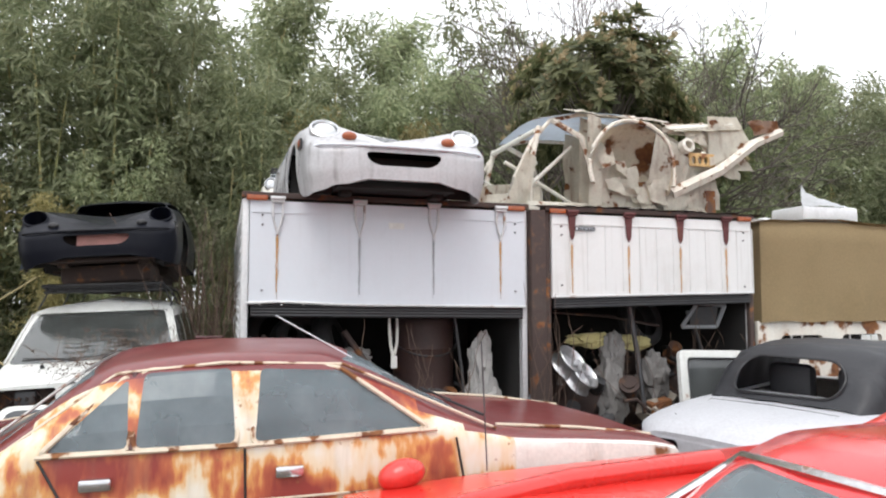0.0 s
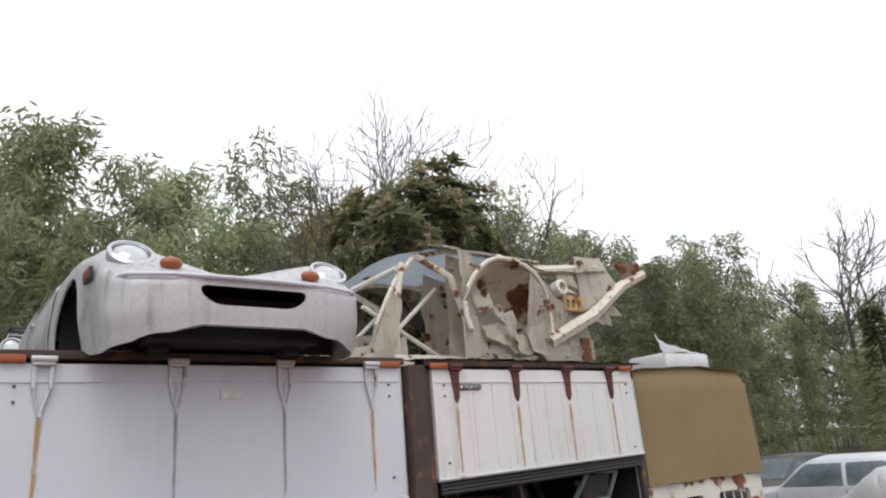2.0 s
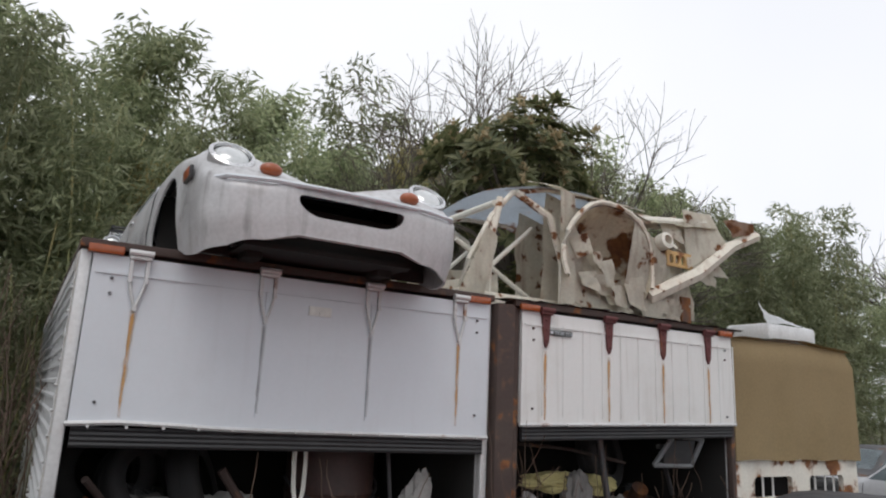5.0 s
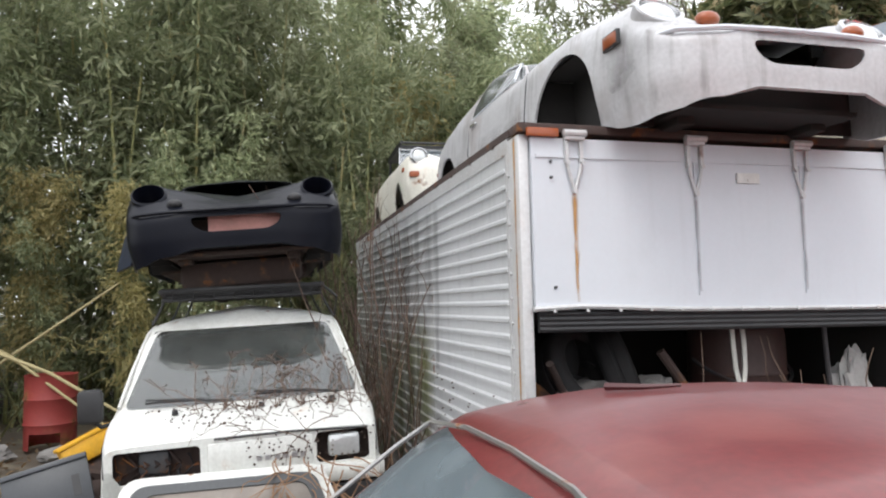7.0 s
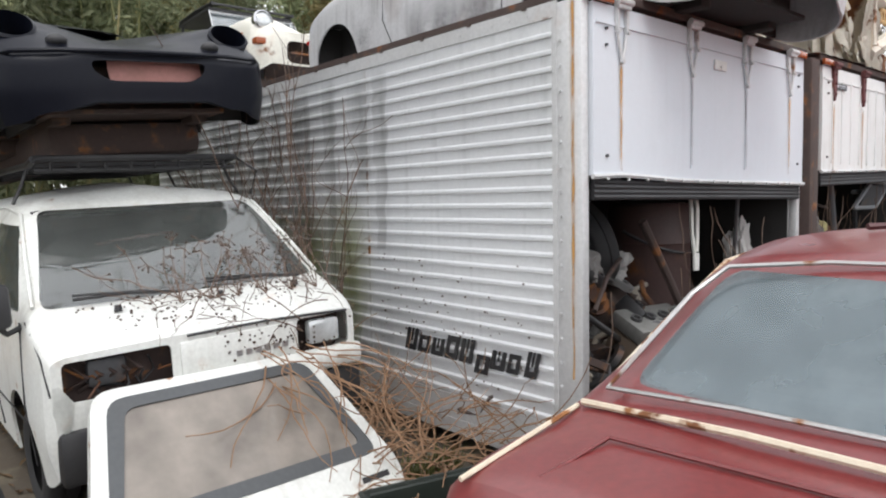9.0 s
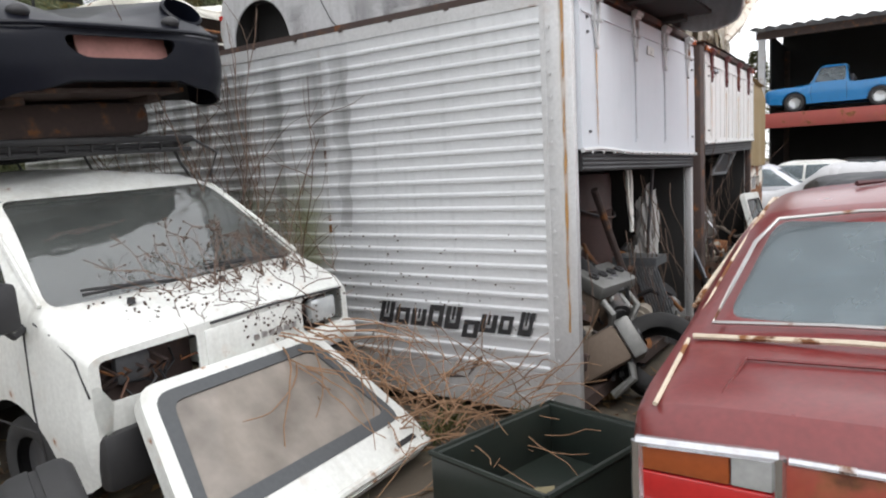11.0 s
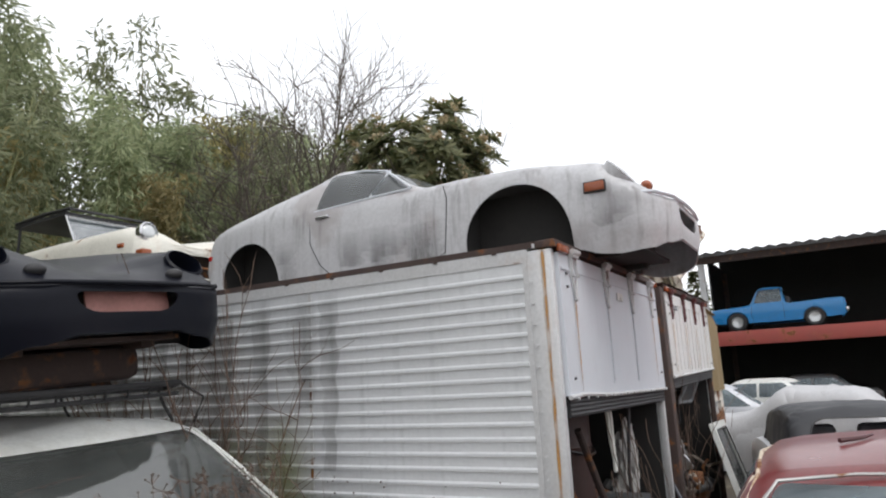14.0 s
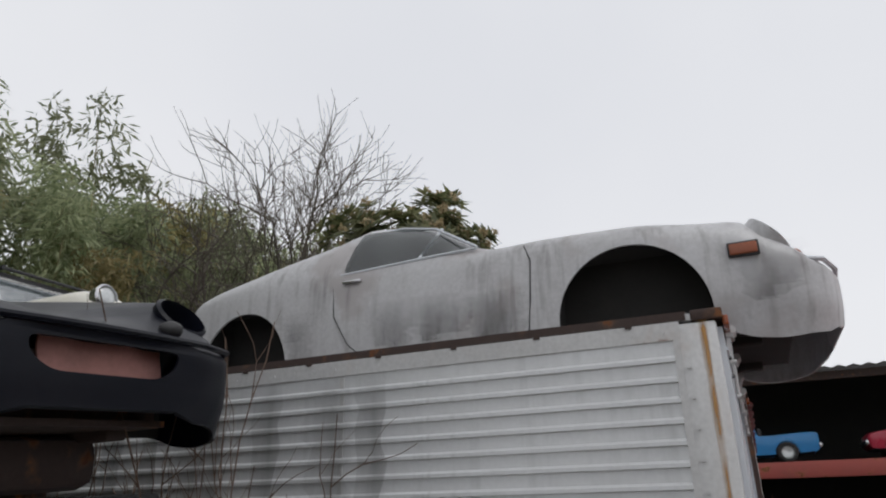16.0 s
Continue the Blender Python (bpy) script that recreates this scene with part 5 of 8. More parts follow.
# ---- more cars ----
def plain_car(name, label, m, paint, length, width, belt, roof, base_f, roof_f, roof_r, base_r, nose=0.70, tail=0.78, glass=None, wheels=(1.2, -1.2), rim=None, pick=False, tags="car"):
    """A whole car: x ahead, wheels on z = 0."""
    car = thing(name, label, tags, m)
    h, w = length / 2, width / 2

    def row(x, s, z0, z1, z2, top, c):
        return (x, [(w * s * 0.95, z0), (w * s, (z0 + z1) / 2 + 0.05), (w * s * 0.975, z1), (top, z2), (0, c)])
    rw = w * 0.74
    st = [
        row(h, 0.84, 0.36, nose - 0.08, nose - 0.03, w * 0.6, nose - 0.02), row(h - 0.09, 0.95, 0.28, nose, nose + 0.035, w * 0.72, nose + 0.05),
        row(base_f + 0.12, 1.0, 0.22, belt - 0.06, belt - 0.02, w * 0.82, belt), row(base_f, 1.0, 0.22, belt - 0.04, belt, w * 0.82, belt + 0.02),
        row(roof_f, 1.0, 0.22, belt, roof - 0.08, rw, roof - 0.03), row(roof_f - 0.14, 1.0, 0.22, belt, roof - 0.05, rw, roof),
        row(roof_r + 0.12, 1.0, 0.22, belt, roof - 0.06, rw, roof - 0.005), row(roof_r, 1.0, 0.22, belt, roof - 0.09, rw, roof - 0.03),
        row(base_r, 1.0, 0.22, belt - 0.03, belt + 0.01, w * 0.82, belt + 0.02), row(base_r - 0.10, 1.0, 0.22, belt - 0.05, belt - 0.03, w * 0.82, belt - 0.02),
        row(-h + 0.09, 0.96, 0.28, tail, tail + 0.04, w * 0.74, tail + 0.05), row(-h, 0.88, 0.36, tail - 0.08, tail - 0.03, w * 0.65, tail - 0.02),
    ]
    skin = loft(st, 56, 13, 0.014)
    for cx in wheels:
        arch = [(cx + 0.33 * cos(a), 0.28 + 0.33 * math.sin(a)) for a in np.linspace(0, pi, 16)] + [(cx - 0.33, -0.2), (cx + 0.33, -0.2)]
        for s in ((w - 0.25, w + 0.1), (-w - 0.1, -w + 0.25)):
            skin = carve(skin, prism(arch, "y", *s))
    zt = roof - 0.11
    mid = (roof_f + roof_r) / 2 if not pick else roof_r
    side = [[(base_f - 0.16, belt + 0.03), (roof_f + 0.01, zt), (mid + 0.03, zt), (mid + 0.03, belt + 0.03)]]
    if not pick:
        side.append([(mid - 0.03, belt + 0.03), (mid - 0.03, zt), (roof_r + 0.02, zt), (base_r + 0.24, belt + 0.03)])
    cuts = [(rounded(p, 0.03), "y", *s, "side_window") for p in side for s in ((w * 0.6, w + 0.1), (-w - 0.1, -w * 0.6))]
    cuts.append((rounded([(-rw * 0.93, roof - 0.075), (rw * 0.93, roof - 0.075), (w * 0.78, belt + 0.045), (-w * 0.78, belt + 0.045)], 0.04), "x", roof_f - 0.05, base_f + 0.05, "windscreen"))
    cuts.append((rounded([(-rw * 0.93, roof - 0.12), (rw * 0.93, roof - 0.12), (w * 0.78, belt + 0.045), (-w * 0.78, belt + 0.045)], 0.04), "x", base_r - 0.05, roof_r + 0.03, "rear_window"))
    panes = []
    for poly, ax, lo, hi, nm in cuts:
        panes.append((nm, carve(skin, prism(poly, ax, lo, hi), "INTERSECT")))
        skin = carve(skin, prism(poly, ax, lo, hi))
    if pick:
        skin = carve(skin, boxed(-h + 0.05, -w + 0.06, 0.5, base_r - 0.12, w - 0.06, 1.2))
    part("body", skin, paint, car)
    for nm, me in panes:
        if len(me.polygons):
            part(nm, me, glass or M_GLASS, car).visible_shadow = False
    for cx in wheels:
        for s in (-1, 1):
            wheel(car, cx, s * (w - 0.10), 0.28, 0.29, rim)
    part("front_bumper", boxed(h - 0.02, -w * 0.95, 0.38, h + 0.07, w * 0.95, 0.50, bevel=0.03), M_CHROME, car)
    part("rear_bumper", boxed(-h - 0.07, -w * 0.95, 0.38, -h + 0.02, w * 0.95, 0.50, bevel=0.03), M_CHROME, car)
    part("cabin_floor", boxed(-h + 0.15, -w + 0.1, 0.24, h - 0.15, w - 0.1, 0.28), M_DARKIN, car)
    for s in (-1, 1):
        bm = boxed(mid - 0.1, s * w * 0.45 - 0.22, 0.3, mid + 0.4, s * w * 0.45 + 0.22, 0.5, bevel=0.05)
        box(bm, mid - 0.2, s * w * 0.45 - 0.22, 0.45, mid - 0.08, s * w * 0.45 + 0.22, min(roof - 0.2, 1.0), bevel=0.05)
        part("seat", bm, M_SEAT, car)
        part("headlamp", boxed(h - 0.05, s * w * 0.68 - 0.1, nose - 0.20, h + 0.008, s * w * 0.68 + 0.1, nose - 0.07, bevel=0.02), M_LENS, car)
        part("tail_lamp", boxed(-h - 0.008, s * w * 0.70 - 0.1, tail - 0.22, -h + 0.05, s * w * 0.70 + 0.1, tail - 0.10, bevel=0.02), M_REDLENS, car)
        bm = bmesh.new()
        tube(bm, [(mid, s * (w * 0.985), belt - 0.02), (mid, s * (w + 0.004), belt * 0.65), (mid, s * w * 0.96, 0.28)], 0.005, 4)
        tube(bm, [(base_f - 0.1, s * (w * 0.985), belt - 0.04), (base_f - 0.06, s * (w + 0.004), belt * 0.65), (base_f - 0.1, s * w * 0.96, 0.28)], 0.005, 4)
        part("door_gap", bm, M_BLACK, car)
    return car


red = plain_car("red_coupe", "bright red long-nosed coupe beside the sedan", along(2.52, 2.50, 0.0, 180), M_RED, 4.15, 1.46, 0.885, 1.12, -0.98, -1.32, -1.5, -1.86, 0.73, 0.82, wheels=(1.25, -1.15))
for s in (-1, 1):
    bm = bmesh.new()
    bmesh.ops.create_uvsphere(bm, u_segments=20, v_segments=12, radius=0.075, matrix=Matrix.Translation((1.74, s * 0.60, 0.83)) @ pose(0, 0, 0, 0, 12) @ Matrix.Diagonal((1.5, 1, 0.92, 1)))
    tube(bm, [(1.72, s * 0.62, 0.74), (1.72, s * 0.60, 0.88)], 0.012, 6)
    part("fender_mirror", bm, M_RED, red, "round red fender mirror")
part("bonnet_ridge", tubed([(1.75, -0.16, 0.775), (1.1, -0.20, 0.85), (0.3, -0.24, 0.875)], 0.05, 10), M_RED, red)
part("aerial", tubed([(1.30, -0.66, 0.8), (1.32, -0.68, 1.42)], 0.004, 5), M_STEELDARK, red)
near = plain_car("red_hatchback", "crimson-red car with chrome trim round its rear window", along(2.42, 1.0, 0.0, 0), worn("glossy_crimson_paint", (0.62, 0.02, 0.022), 0.25, grime=0.1, coat=0.6), 3.9, 1.5, 0.90, 1.32, 0.85, 0.25, -1.02, -1.52, 0.73, 0.84)
part("rear_window_trim", tubed([(-1.54, -0.66, 0.945), (-1.10, -0.60, 1.165), (-1.085, -0.55, 1.205), (-1.12, -0.3, 1.222), (-1.13, 0, 1.228), (-1.12, 0.3, 1.222), (-1.085, 0.55, 1.205), (-1.10, 0.60, 1.165), (-1.54, 0.66, 0.945)], 0.013, 6), M_CHROME, near, "chrome window trim")


def roadster():
    car = thing("roadster", "silver roadster seen from behind with a torn black soft top", "car", along(4.94, 4.56, 0.0, 14))
    st = [
        (-1.70, [(0.52, 0.36), (0.60, 0.50), (0.60, 0.58), (0.42, 0.63), (0, 0.64)]),
        (-1.60, [(0.66, 0.28), (0.72, 0.52), (0.71, 0.65), (0.50, 0.70), (0, 0.715)]),
        (-1.05, [(0.73, 0.22), (0.78, 0.52), (0.755, 0.75), (0.58, 0.80), (0, 0.81)]),
        (-0.45, [(0.74, 0.22), (0.78, 0.52), (0.755, 0.80), (0.60, 0.84), (0, 0.85)]),
        (0.55, [(0.74, 0.22), (0.78, 0.52), (0.755, 0.87), (0.60, 0.90), (0, 0.92)]),
        (1.15, [(0.72, 0.22), (0.77, 0.52), (0.74, 0.78), (0.55, 0.83), (0, 0.84)]),
        (1.45, [(0.58, 0.34), (0.62, 0.50), (0.60, 0.62), (0.45, 0.67), (0, 0.68)]),
    ]
    skin = loft(st, 60, 14, 0.014)
    for cx in (1.0, -0.95):
        arch = [(cx + 0.32 * cos(a), 0.28 + 0.32 * math.sin(a)) for a in np.linspace(0, pi, 18)] + [(cx - 0.32, -0.2), (cx + 0.32, -0.2)]
        for s in ((0.5, 0.9), (-0.9, -0.5)):
            skin = carve(skin, prism(arch, "y", *s))
    for s in (-1, 1):
        skin = carve(skin, prism(rounded([(s * 0.28, 0.44), (s * 0.58, 0.44), (s * 0.60, 0.57), (s * 0.28, 0.585)], 0.05), "x", -1.9, -1.4))
        bm = bmesh.new()
        cyl(bm, 0.045, 0.045, 0.3, Matrix.Translation((-0.75, s * 0.75, 0.70)) @ pose(0, 0, 0, 70, 0, 0), 16)
        skin = carve(skin, bm)
    skin = carve(skin, boxed(-0.42, -0.60, 0.70, 0.45, 0.60, 1.1))
    part("body", skin, M_SILVERCAR, car)
    bm = bmesh.new()
    for y in (-0.45, 0.45):
        box(bm, -1.45, y - 0.2, 0.40, -1.42, y + 0.2, 0.62)
    part("lamp_holes", bm, M_DARKIN, car, "empty tail lamp openings")
    # soft top: bowed fabric with an oval rear window
    top = [
        (-0.86, [(0.62, 0.800), (0.60, 0.814), (0.56, 0.828), (0.40, 0.836), (0, 0.843)]),
        (-0.62, [(0.68, 0.800), (0.66, 0.942), (0.60, 1.070), (0.42, 1.127), (0, 1.141)]),
        (-0.40, [(0.70, 0.800), (0.66, 0.999), (0.60, 1.183), (0.42, 1.240), (0, 1.262)]),
        (0.05, [(0.71, 0.800), (0.68, 0.999), (0.62, 1.212), (0.42, 1.283), (0, 1.297)]),
        (0.50, [(0.71, 0.800), (0.67, 0.970), (0.61, 1.169), (0.42, 1.233), (0, 1.247)]),
    ]
    hood = loft(top, 30, 12, 0.01, caps=False)
    win = rounded([(-0.40, 0.89), (0.42, 0.88), (0.46, 1.03), (0.36, 1.17), (-0.34, 1.165), (-0.46, 1.03)], 0.10)
    hood = carve(hood, prism(win, "x", -1.0, -0.45))
    for v in hood.vertices:
        v.co += v.normal * (0.022 * noise.noise(v.co * 6) + 0.014 * noise.noise(v.co * 15))
    part("soft_top", hood, worn("worn_black_vinyl", (0.022, 0.023, 0.027), 0.5, grime=0.4, dirt=(0.06, 0.06, 0.065), bump=0.3), car, "creased black vinyl soft top")
    pts = [(-0.872 + (z - 0.843) * 0.80, y, z) for y, z in win]
    part("window_edge", tubed(pts + pts[:1], 0.010, 5), M_BLACK, car, "frayed black window edge")
    for s in (-1, 1):
        bm = boxed(-0.25, s * 0.3 - 0.2, 0.4, -0.12, s * 0.3 + 0.2, 1.08, bevel=0.06)
        part("seat", bm, M_SEAT, car, "black high-backed seat")
        wheel(car, 1.0, s * 0.66, 0.28)
        wheel(car, -0.95, s * 0.66, 0.28)
    bm = boxed(-1.66, -0.72, 0.36, -1.58, 0.72, 0.44, bevel=0.02)
    part("rear_bumper", bm, M_SILVERCAR, car)
    part("boot_gap", tubed([(-1.50, 0.45, 0.735), (-1.47, 0.5, 0.735), (-0.98, 0.52, 0.808), (-0.96, 0, 0.82), (-0.98, -0.52, 0.808), (-1.47, -0.5, 0.735), (-1.50, -0.45, 0.735)], 0.004, 4), M_BLACK, car)
    for y, z in ((0.52, 0.64), (0.16, 0.65)):
        bm = bmesh.new()
        cyl(bm, 0.014, 0.014, 0.02, Matrix.Translation((-1.685, y, z - 0.06)) @ pose(0, 0, 0, 0, 90), 10)
        part("badge", bm, M_BLACK, car)
    return car


roadster()


def windscreen_frame():
    t = thing("windscreen_frame", "loose white windscreen frame with dusty glass", "car part", pose(4.70, 5.55, 0.35, -16, 2, 2))
    out = [(-0.60, 0.0), (0.64, 0.0), (0.56, 0.80), (-0.50, 0.80)]
    hole = rounded([(-0.49, 0.08), (0.53, 0.08), (0.465, 0.72), (-0.42, 0.72)], 0.05)
    me = carve(mesh_of(prism(rounded(out, 0.06), "y", -0.025, 0.025)), prism(hole, "y", -0.1, 0.1))
    fr = part("frame", me, M_VANWHITE, t, "white painted frame", False)
    part("pane", prism(rounded([(-0.495, 0.075), (0.535, 0.075), (0.47, 0.725), (-0.425, 0.725)], 0.05), "y", -0.004, 0.004), M_GLASS_DIRTY, t, "dusty glass", False)
    part("seal", tubed([(a, -0.026, b) for a, b in hole] + [(hole[0][0], -0.026, hole[0][1])], 0.009, 5), M_BLACK, t)
    return t


windscreen_frame()


def tilt_truck():
    t = thing("canvas_truck", "truck with an olive canvas cover and a rusted white tail", "truck", Matrix.Translation((5.50, 6.02, 0)))
    bm = bmesh.new()
    nx, nz, L, W = 26, 14, 3.2, 1.98
    rows = []
    for k in range(nz + 1):
        v = k / nz
        row = []
        per = [(0, L), (0, 0), (W, 0), (W, L)]
        for i in range(3 * nx + 1):
            u = i / nx
            s = min(2, int(u))
            f = u - s
            a, b = per[s], per[s + 1]
            x, y = a[0] + (b[0] - a[0]) * f, a[1] + (b[1] - a[1]) * f
            inset = 0.05 * max(0, v - 0.86) / 0.14
            cx, cy = (W / 2 - x) * inset, (L / 2 - y) * inset * 0.6
            fold = 0.014 * sin(u * 23) * (1 - v) ** 2 + 0.02 * noise.noise(Vector((x * 1.6, y * 1.6, v * 2.0))) * (1 - 0.5 * v)
            z = 1.38 + 0.04 * abs(noise.noise(Vector((u * 3, 0, 0)))) * (1 - v) + (1.10 + 0.03 * sin(pi * (x / W))) * v
            nxn = -1 if s == 0 else (1 if s == 2 else 0)
            nyn = -1 if s == 1 else 0
            row.append(bm.verts.new((x + cx + nxn * fold, y + cy + nyn * fold, z)))
        rows.append(row)
    for a, b in zip(rows, rows[1:]):
        for i in range(3 * nx):
            bm.faces.new((a[i], a[i + 1], b[i + 1], b[i]))
    bmesh.ops.recalc_face_normals(bm, faces=bm.faces)
    bmesh.ops.solidify(bm, geom=bm.faces[:], thickness=0.012)
    cover = part("canvas_cover", bm, M_TARP, t, "sagging olive canvas")
    bm = bmesh.new()
    rows = [[bm.verts.new((W * i / 12, L * j / 8, 2.485 + 0.05 * sin(pi * i / 12) + 0.02 * noise.noise(Vector((i * 0.5, j * 0.6, 0))))) for j in range(9)] for i in range(13)]
    for a, b in zip(rows, rows[1:]):
        for j in range(8):
            bm.faces.new((a[j], b[j], b[j + 1], a[j + 1]))
    bmesh.ops.solidify(bm, geom=bm.faces[:], thickness=0.012)
    part("canvas_roof", bm, M_TARP, cover)
    me = mesh_of(boxed(-0.03, 0.04, 0.62, W + 0.01, 0.09, 1.40, bevel=0.012))
    for x0, x1 in ((0.28, 0.86), (1.14, 1.72)):
        me = carve(me, prism(rounded([(x0, 1.06), (x1, 1.06), (x1, 1.24), (x0, 1.24)], 0.05), "y", -0.1, 0.3))
    part("tailgate", me, worn("rusted_white_tailgate", (0.70, 0.67, 0.60), 0.6, grime=0.4, rust=0.66, rust_scale=3.6, streak=0.4, dirt=(0.35, 0.2, 0.1)), t, "white tailgate eaten by rust")
    for x in (0.45, 0.60, 1.28, 1.45, 1.6):
        part("window_bar", tubed([(x, 0.075, 1.05), (x, 0.075, 1.25)], 0.010, 5), M_BOXWHITE2, t)
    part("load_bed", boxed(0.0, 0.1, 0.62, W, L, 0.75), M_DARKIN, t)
    # Upright near-black sheet: stands in for the shade behind the tailgate windows.
    part("bed_shade_sheet", boxed(0.04, 0.5, 0.75, W - 0.04, 0.55, 1.36), M_DARKIN, t)
    for x in (0.12, W - 0.12):
        part("frame_rail", boxed(x - 0.05, 0.2, 0.45, x + 0.05, L + 1.6, 0.62), M_RUSTDARK, t)
        for y in (0.8, 4.2):
            wheel(t, x, y, 0.34, 0.35, yaw=90)
    part("cab", boxed(0.05, L + 0.1, 0.5, W - 0.05, L + 1.6, 2.1, bevel=0.12), M_VANWHITE, t)
    return t


tilt_truck()
bundle = thing("plastic_bundle", "white plastic bundle lying on the canvas cover", "plastic bundle")
M_PLASTIC = worn("white_plastic", (0.74, 0.75, 0.76), 0.5, grime=0.3)
part("tray", boxed(6.22, 6.12, 2.52, 7.02, 6.62, 2.70, bevel=0.03), M_PLASTIC, bundle)
part("sheet", crumple(bmesh.new(), [(6.20, 6.14, 2.68), (7.0, 6.14, 2.70), (6.85, 6.5, 2.80), (6.45, 6.4, 2.98)], 16, 10, 0.05, 8, 0.006), M_PLASTIC, bundle, "crumpled white sheet")


def white_roadster():
    """The cream open two-seater behind, with a rack over its cockpit."""
    car = thing("cream_roadster", "cream-white old roadster without front bumper on the truck box", "car", along(1.18, 11.62, 2.69, -92))
    st = [
        (1.62, [(0.50, 0.18), (0.56, 0.30), (0.55, 0.42), (0.40, 0.50), (0, 0.44)]),
        (1.50, [(0.62, 0.10), (0.68, 0.30), (0.66, 0.52), (0.48, 0.64), (0, 0.50)]),
        (1.20, [(0.66, 0.02), (0.70, 0.30), (0.68, 0.58), (0.50, 0.70), (0, 0.60)]),
        (0.45, [(0.66, 0.0), (0.70, 0.30), (0.68, 0.60), (0.52, 0.70), (0, 0.70)]),
        (0.05, [(0.66, 0.0), (0.70, 0.30), (0.68, 0.62), (0.54, 0.70), (0, 0.71)]),
        (-1.2, [(0.66, 0.0), (0.70, 0.30), (0.68, 0.60), (0.50, 0.66), (0, 0.67)]),
        (-1.6, [(0.5, 0.12), (0.56, 0.30), (0.54, 0.48), (0.40, 0.54), (0, 0.54)]),
    ]
    skin = loft(st, 50, 14, 0.014)
    for cx in (0.95, -0.95):
        arch = [(cx + 0.30 * cos(a), 0.06 + 0.34 * math.sin(a)) for a in np.linspace(0, pi, 18)] + [(cx - 0.30, -0.2), (cx + 0.30, -0.2)]
        for s in ((0.45, 0.9), (-0.9, -0.45)):
            skin = carve(skin, prism(arch, "y", *s))
    skin = carve(skin, boxed(-0.75, -0.50, 0.45, 0.02, 0.50, 1.0))
    skin = carve(skin, prism(rounded([(-0.34, 0.20), (0.34, 0.20), (0.34, 0.42), (-0.34, 0.42)], 0.08), "x", 1.4, 1.8))
    part("body", skin, M_CREAM, car)
    for s in (-1, 1):
        bm = bmesh.new()
        m = Matrix.Translation((1.53, s * 0.545, 0.60)) @ pose(0, 0, 0, 0, 82)
        bmesh.ops.create_uvsphere(bm, u_segments=22, v_segments=12, radius=0.088, matrix=m @ Matrix.Diagonal((1, 1, 0.5, 1)))
        hl = part("headlamp", bm, M_LENS, car, "round headlamp")
        bm = bmesh.new()
        ring_sweep(bm, [(0.098, -0.05), (0.102, 0.02), (0.088, 0.035), (0.08, 0.0)], 24, m)
        part("lamp_rim", bm, M_CHROME, hl)
        part("indicator", boxed(1.49, s * 0.60 - 0.06, 0.355, 1.62, s * 0.60 + 0.05, 0.42, bevel=0.015), M_AMBER, car, "amber indicator")
        part("side_marker", boxed(1.28, s * 0.69 - 0.012, 0.46, 1.37, s * 0.69 + 0.012, 0.50, bevel=0.006), M_AMBER, car)
    bm = bmesh.new()
    tube(bm, [(0.30, -0.56, 0.70), (0.06, -0.52, 1.02), (0.06, 0.52, 1.02), (0.30, 0.56, 0.70)], 0.016, 6)
    tube(bm, [(0.30, -0.56, 0.70), (0.33, 0, 0.72), (0.30, 0.56, 0.70)], 0.012, 6)
    fr = part("windscreen_frame", bm, M_CHROME, car)
    bm = bmesh.new()
    bm.faces.new([bm.verts.new(p) for p in ((0.30, -0.55, 0.71), (0.30, 0.55, 0.71), (0.07, 0.51, 1.01), (0.07, -0.51, 1.01))])
    bmesh.ops.solidify(bm, geom=bm.faces[:], thickness=0.006)
    part("glass", bm, M_GLASS, fr)
    bm = bmesh.new()
    for y in (-0.5, 0.5):
        tube(bm, [(0.12, y, 1.10), (-0.4, y, 1.12), (-1.0, y, 1.10)], 0.022, 6)
        tube(bm, [(-0.9, y, 1.10), (-0.95, y, 0.66)], 0.018, 6)
    for x in (0.1, -0.1, -0.3, -0.5, -0.7, -0.95):
        tube(bm, [(x, -0.5, 1.10), (x, 0.5, 1.10)], 0.016, 6)
    box(bm, 0.05, -0.52, 1.04, -1.0, 0.52, 1.075)
    part("hardtop_frame", bm, M_BLACK, car, "black rack over the cockpit")
    bm = boxed(-1.3, -0.5, 0.02, 1.45, 0.5, 0.06)
    box(bm, 1.3, -0.45, 0.06, 1.34, 0.45, 0.5)
    part("floorpan", bm, M_RUSTDARK, car)
    for x in (1.0, -1.0):
        for y in (-0.5, 0.5):
            part("support_block", boxed(x - 0.12, y - 0.12, -0.175, x + 0.12, y + 0.12, 0.03), M_RUSTDARK, car)
    part("seat", boxed(-0.62, -0.42, 0.06, -0.45, 0.42, 0.80, bevel=0.06), M_SEAT, car)
    part("grille_bar", tubed([(1.63, -0.3, 0.30), (1.66, 0, 0.29), (1.63, 0.3, 0.30)], 0.012, 6), M_RUSTY, car)
    return car


white_roadster()
bm = bmesh.new()
tube(bm, [(1.35, 9.95, 3.16), (2.0, 9.75, 3.10), (2.35, 9.7, 3.0)], 0.025, 6)
tube(bm, [(1.3, 9.9, 3.02), (2.2, 9.7, 2.95)], 0.018, 6)
for i in range(6):
    tube(bm, [(1.35 + 0.16 * i, 9.93 - 0.04 * i, 3.15 - 0.015 * i), (1.33 + 0.16 * i, 9.9 - 0.04 * i, 2.53)], 0.014, 5)
tagged(solid("front_grille_frame", bm, M_STEELDARK, True), "dark bare radiator frame on the truck box roof", "car part")


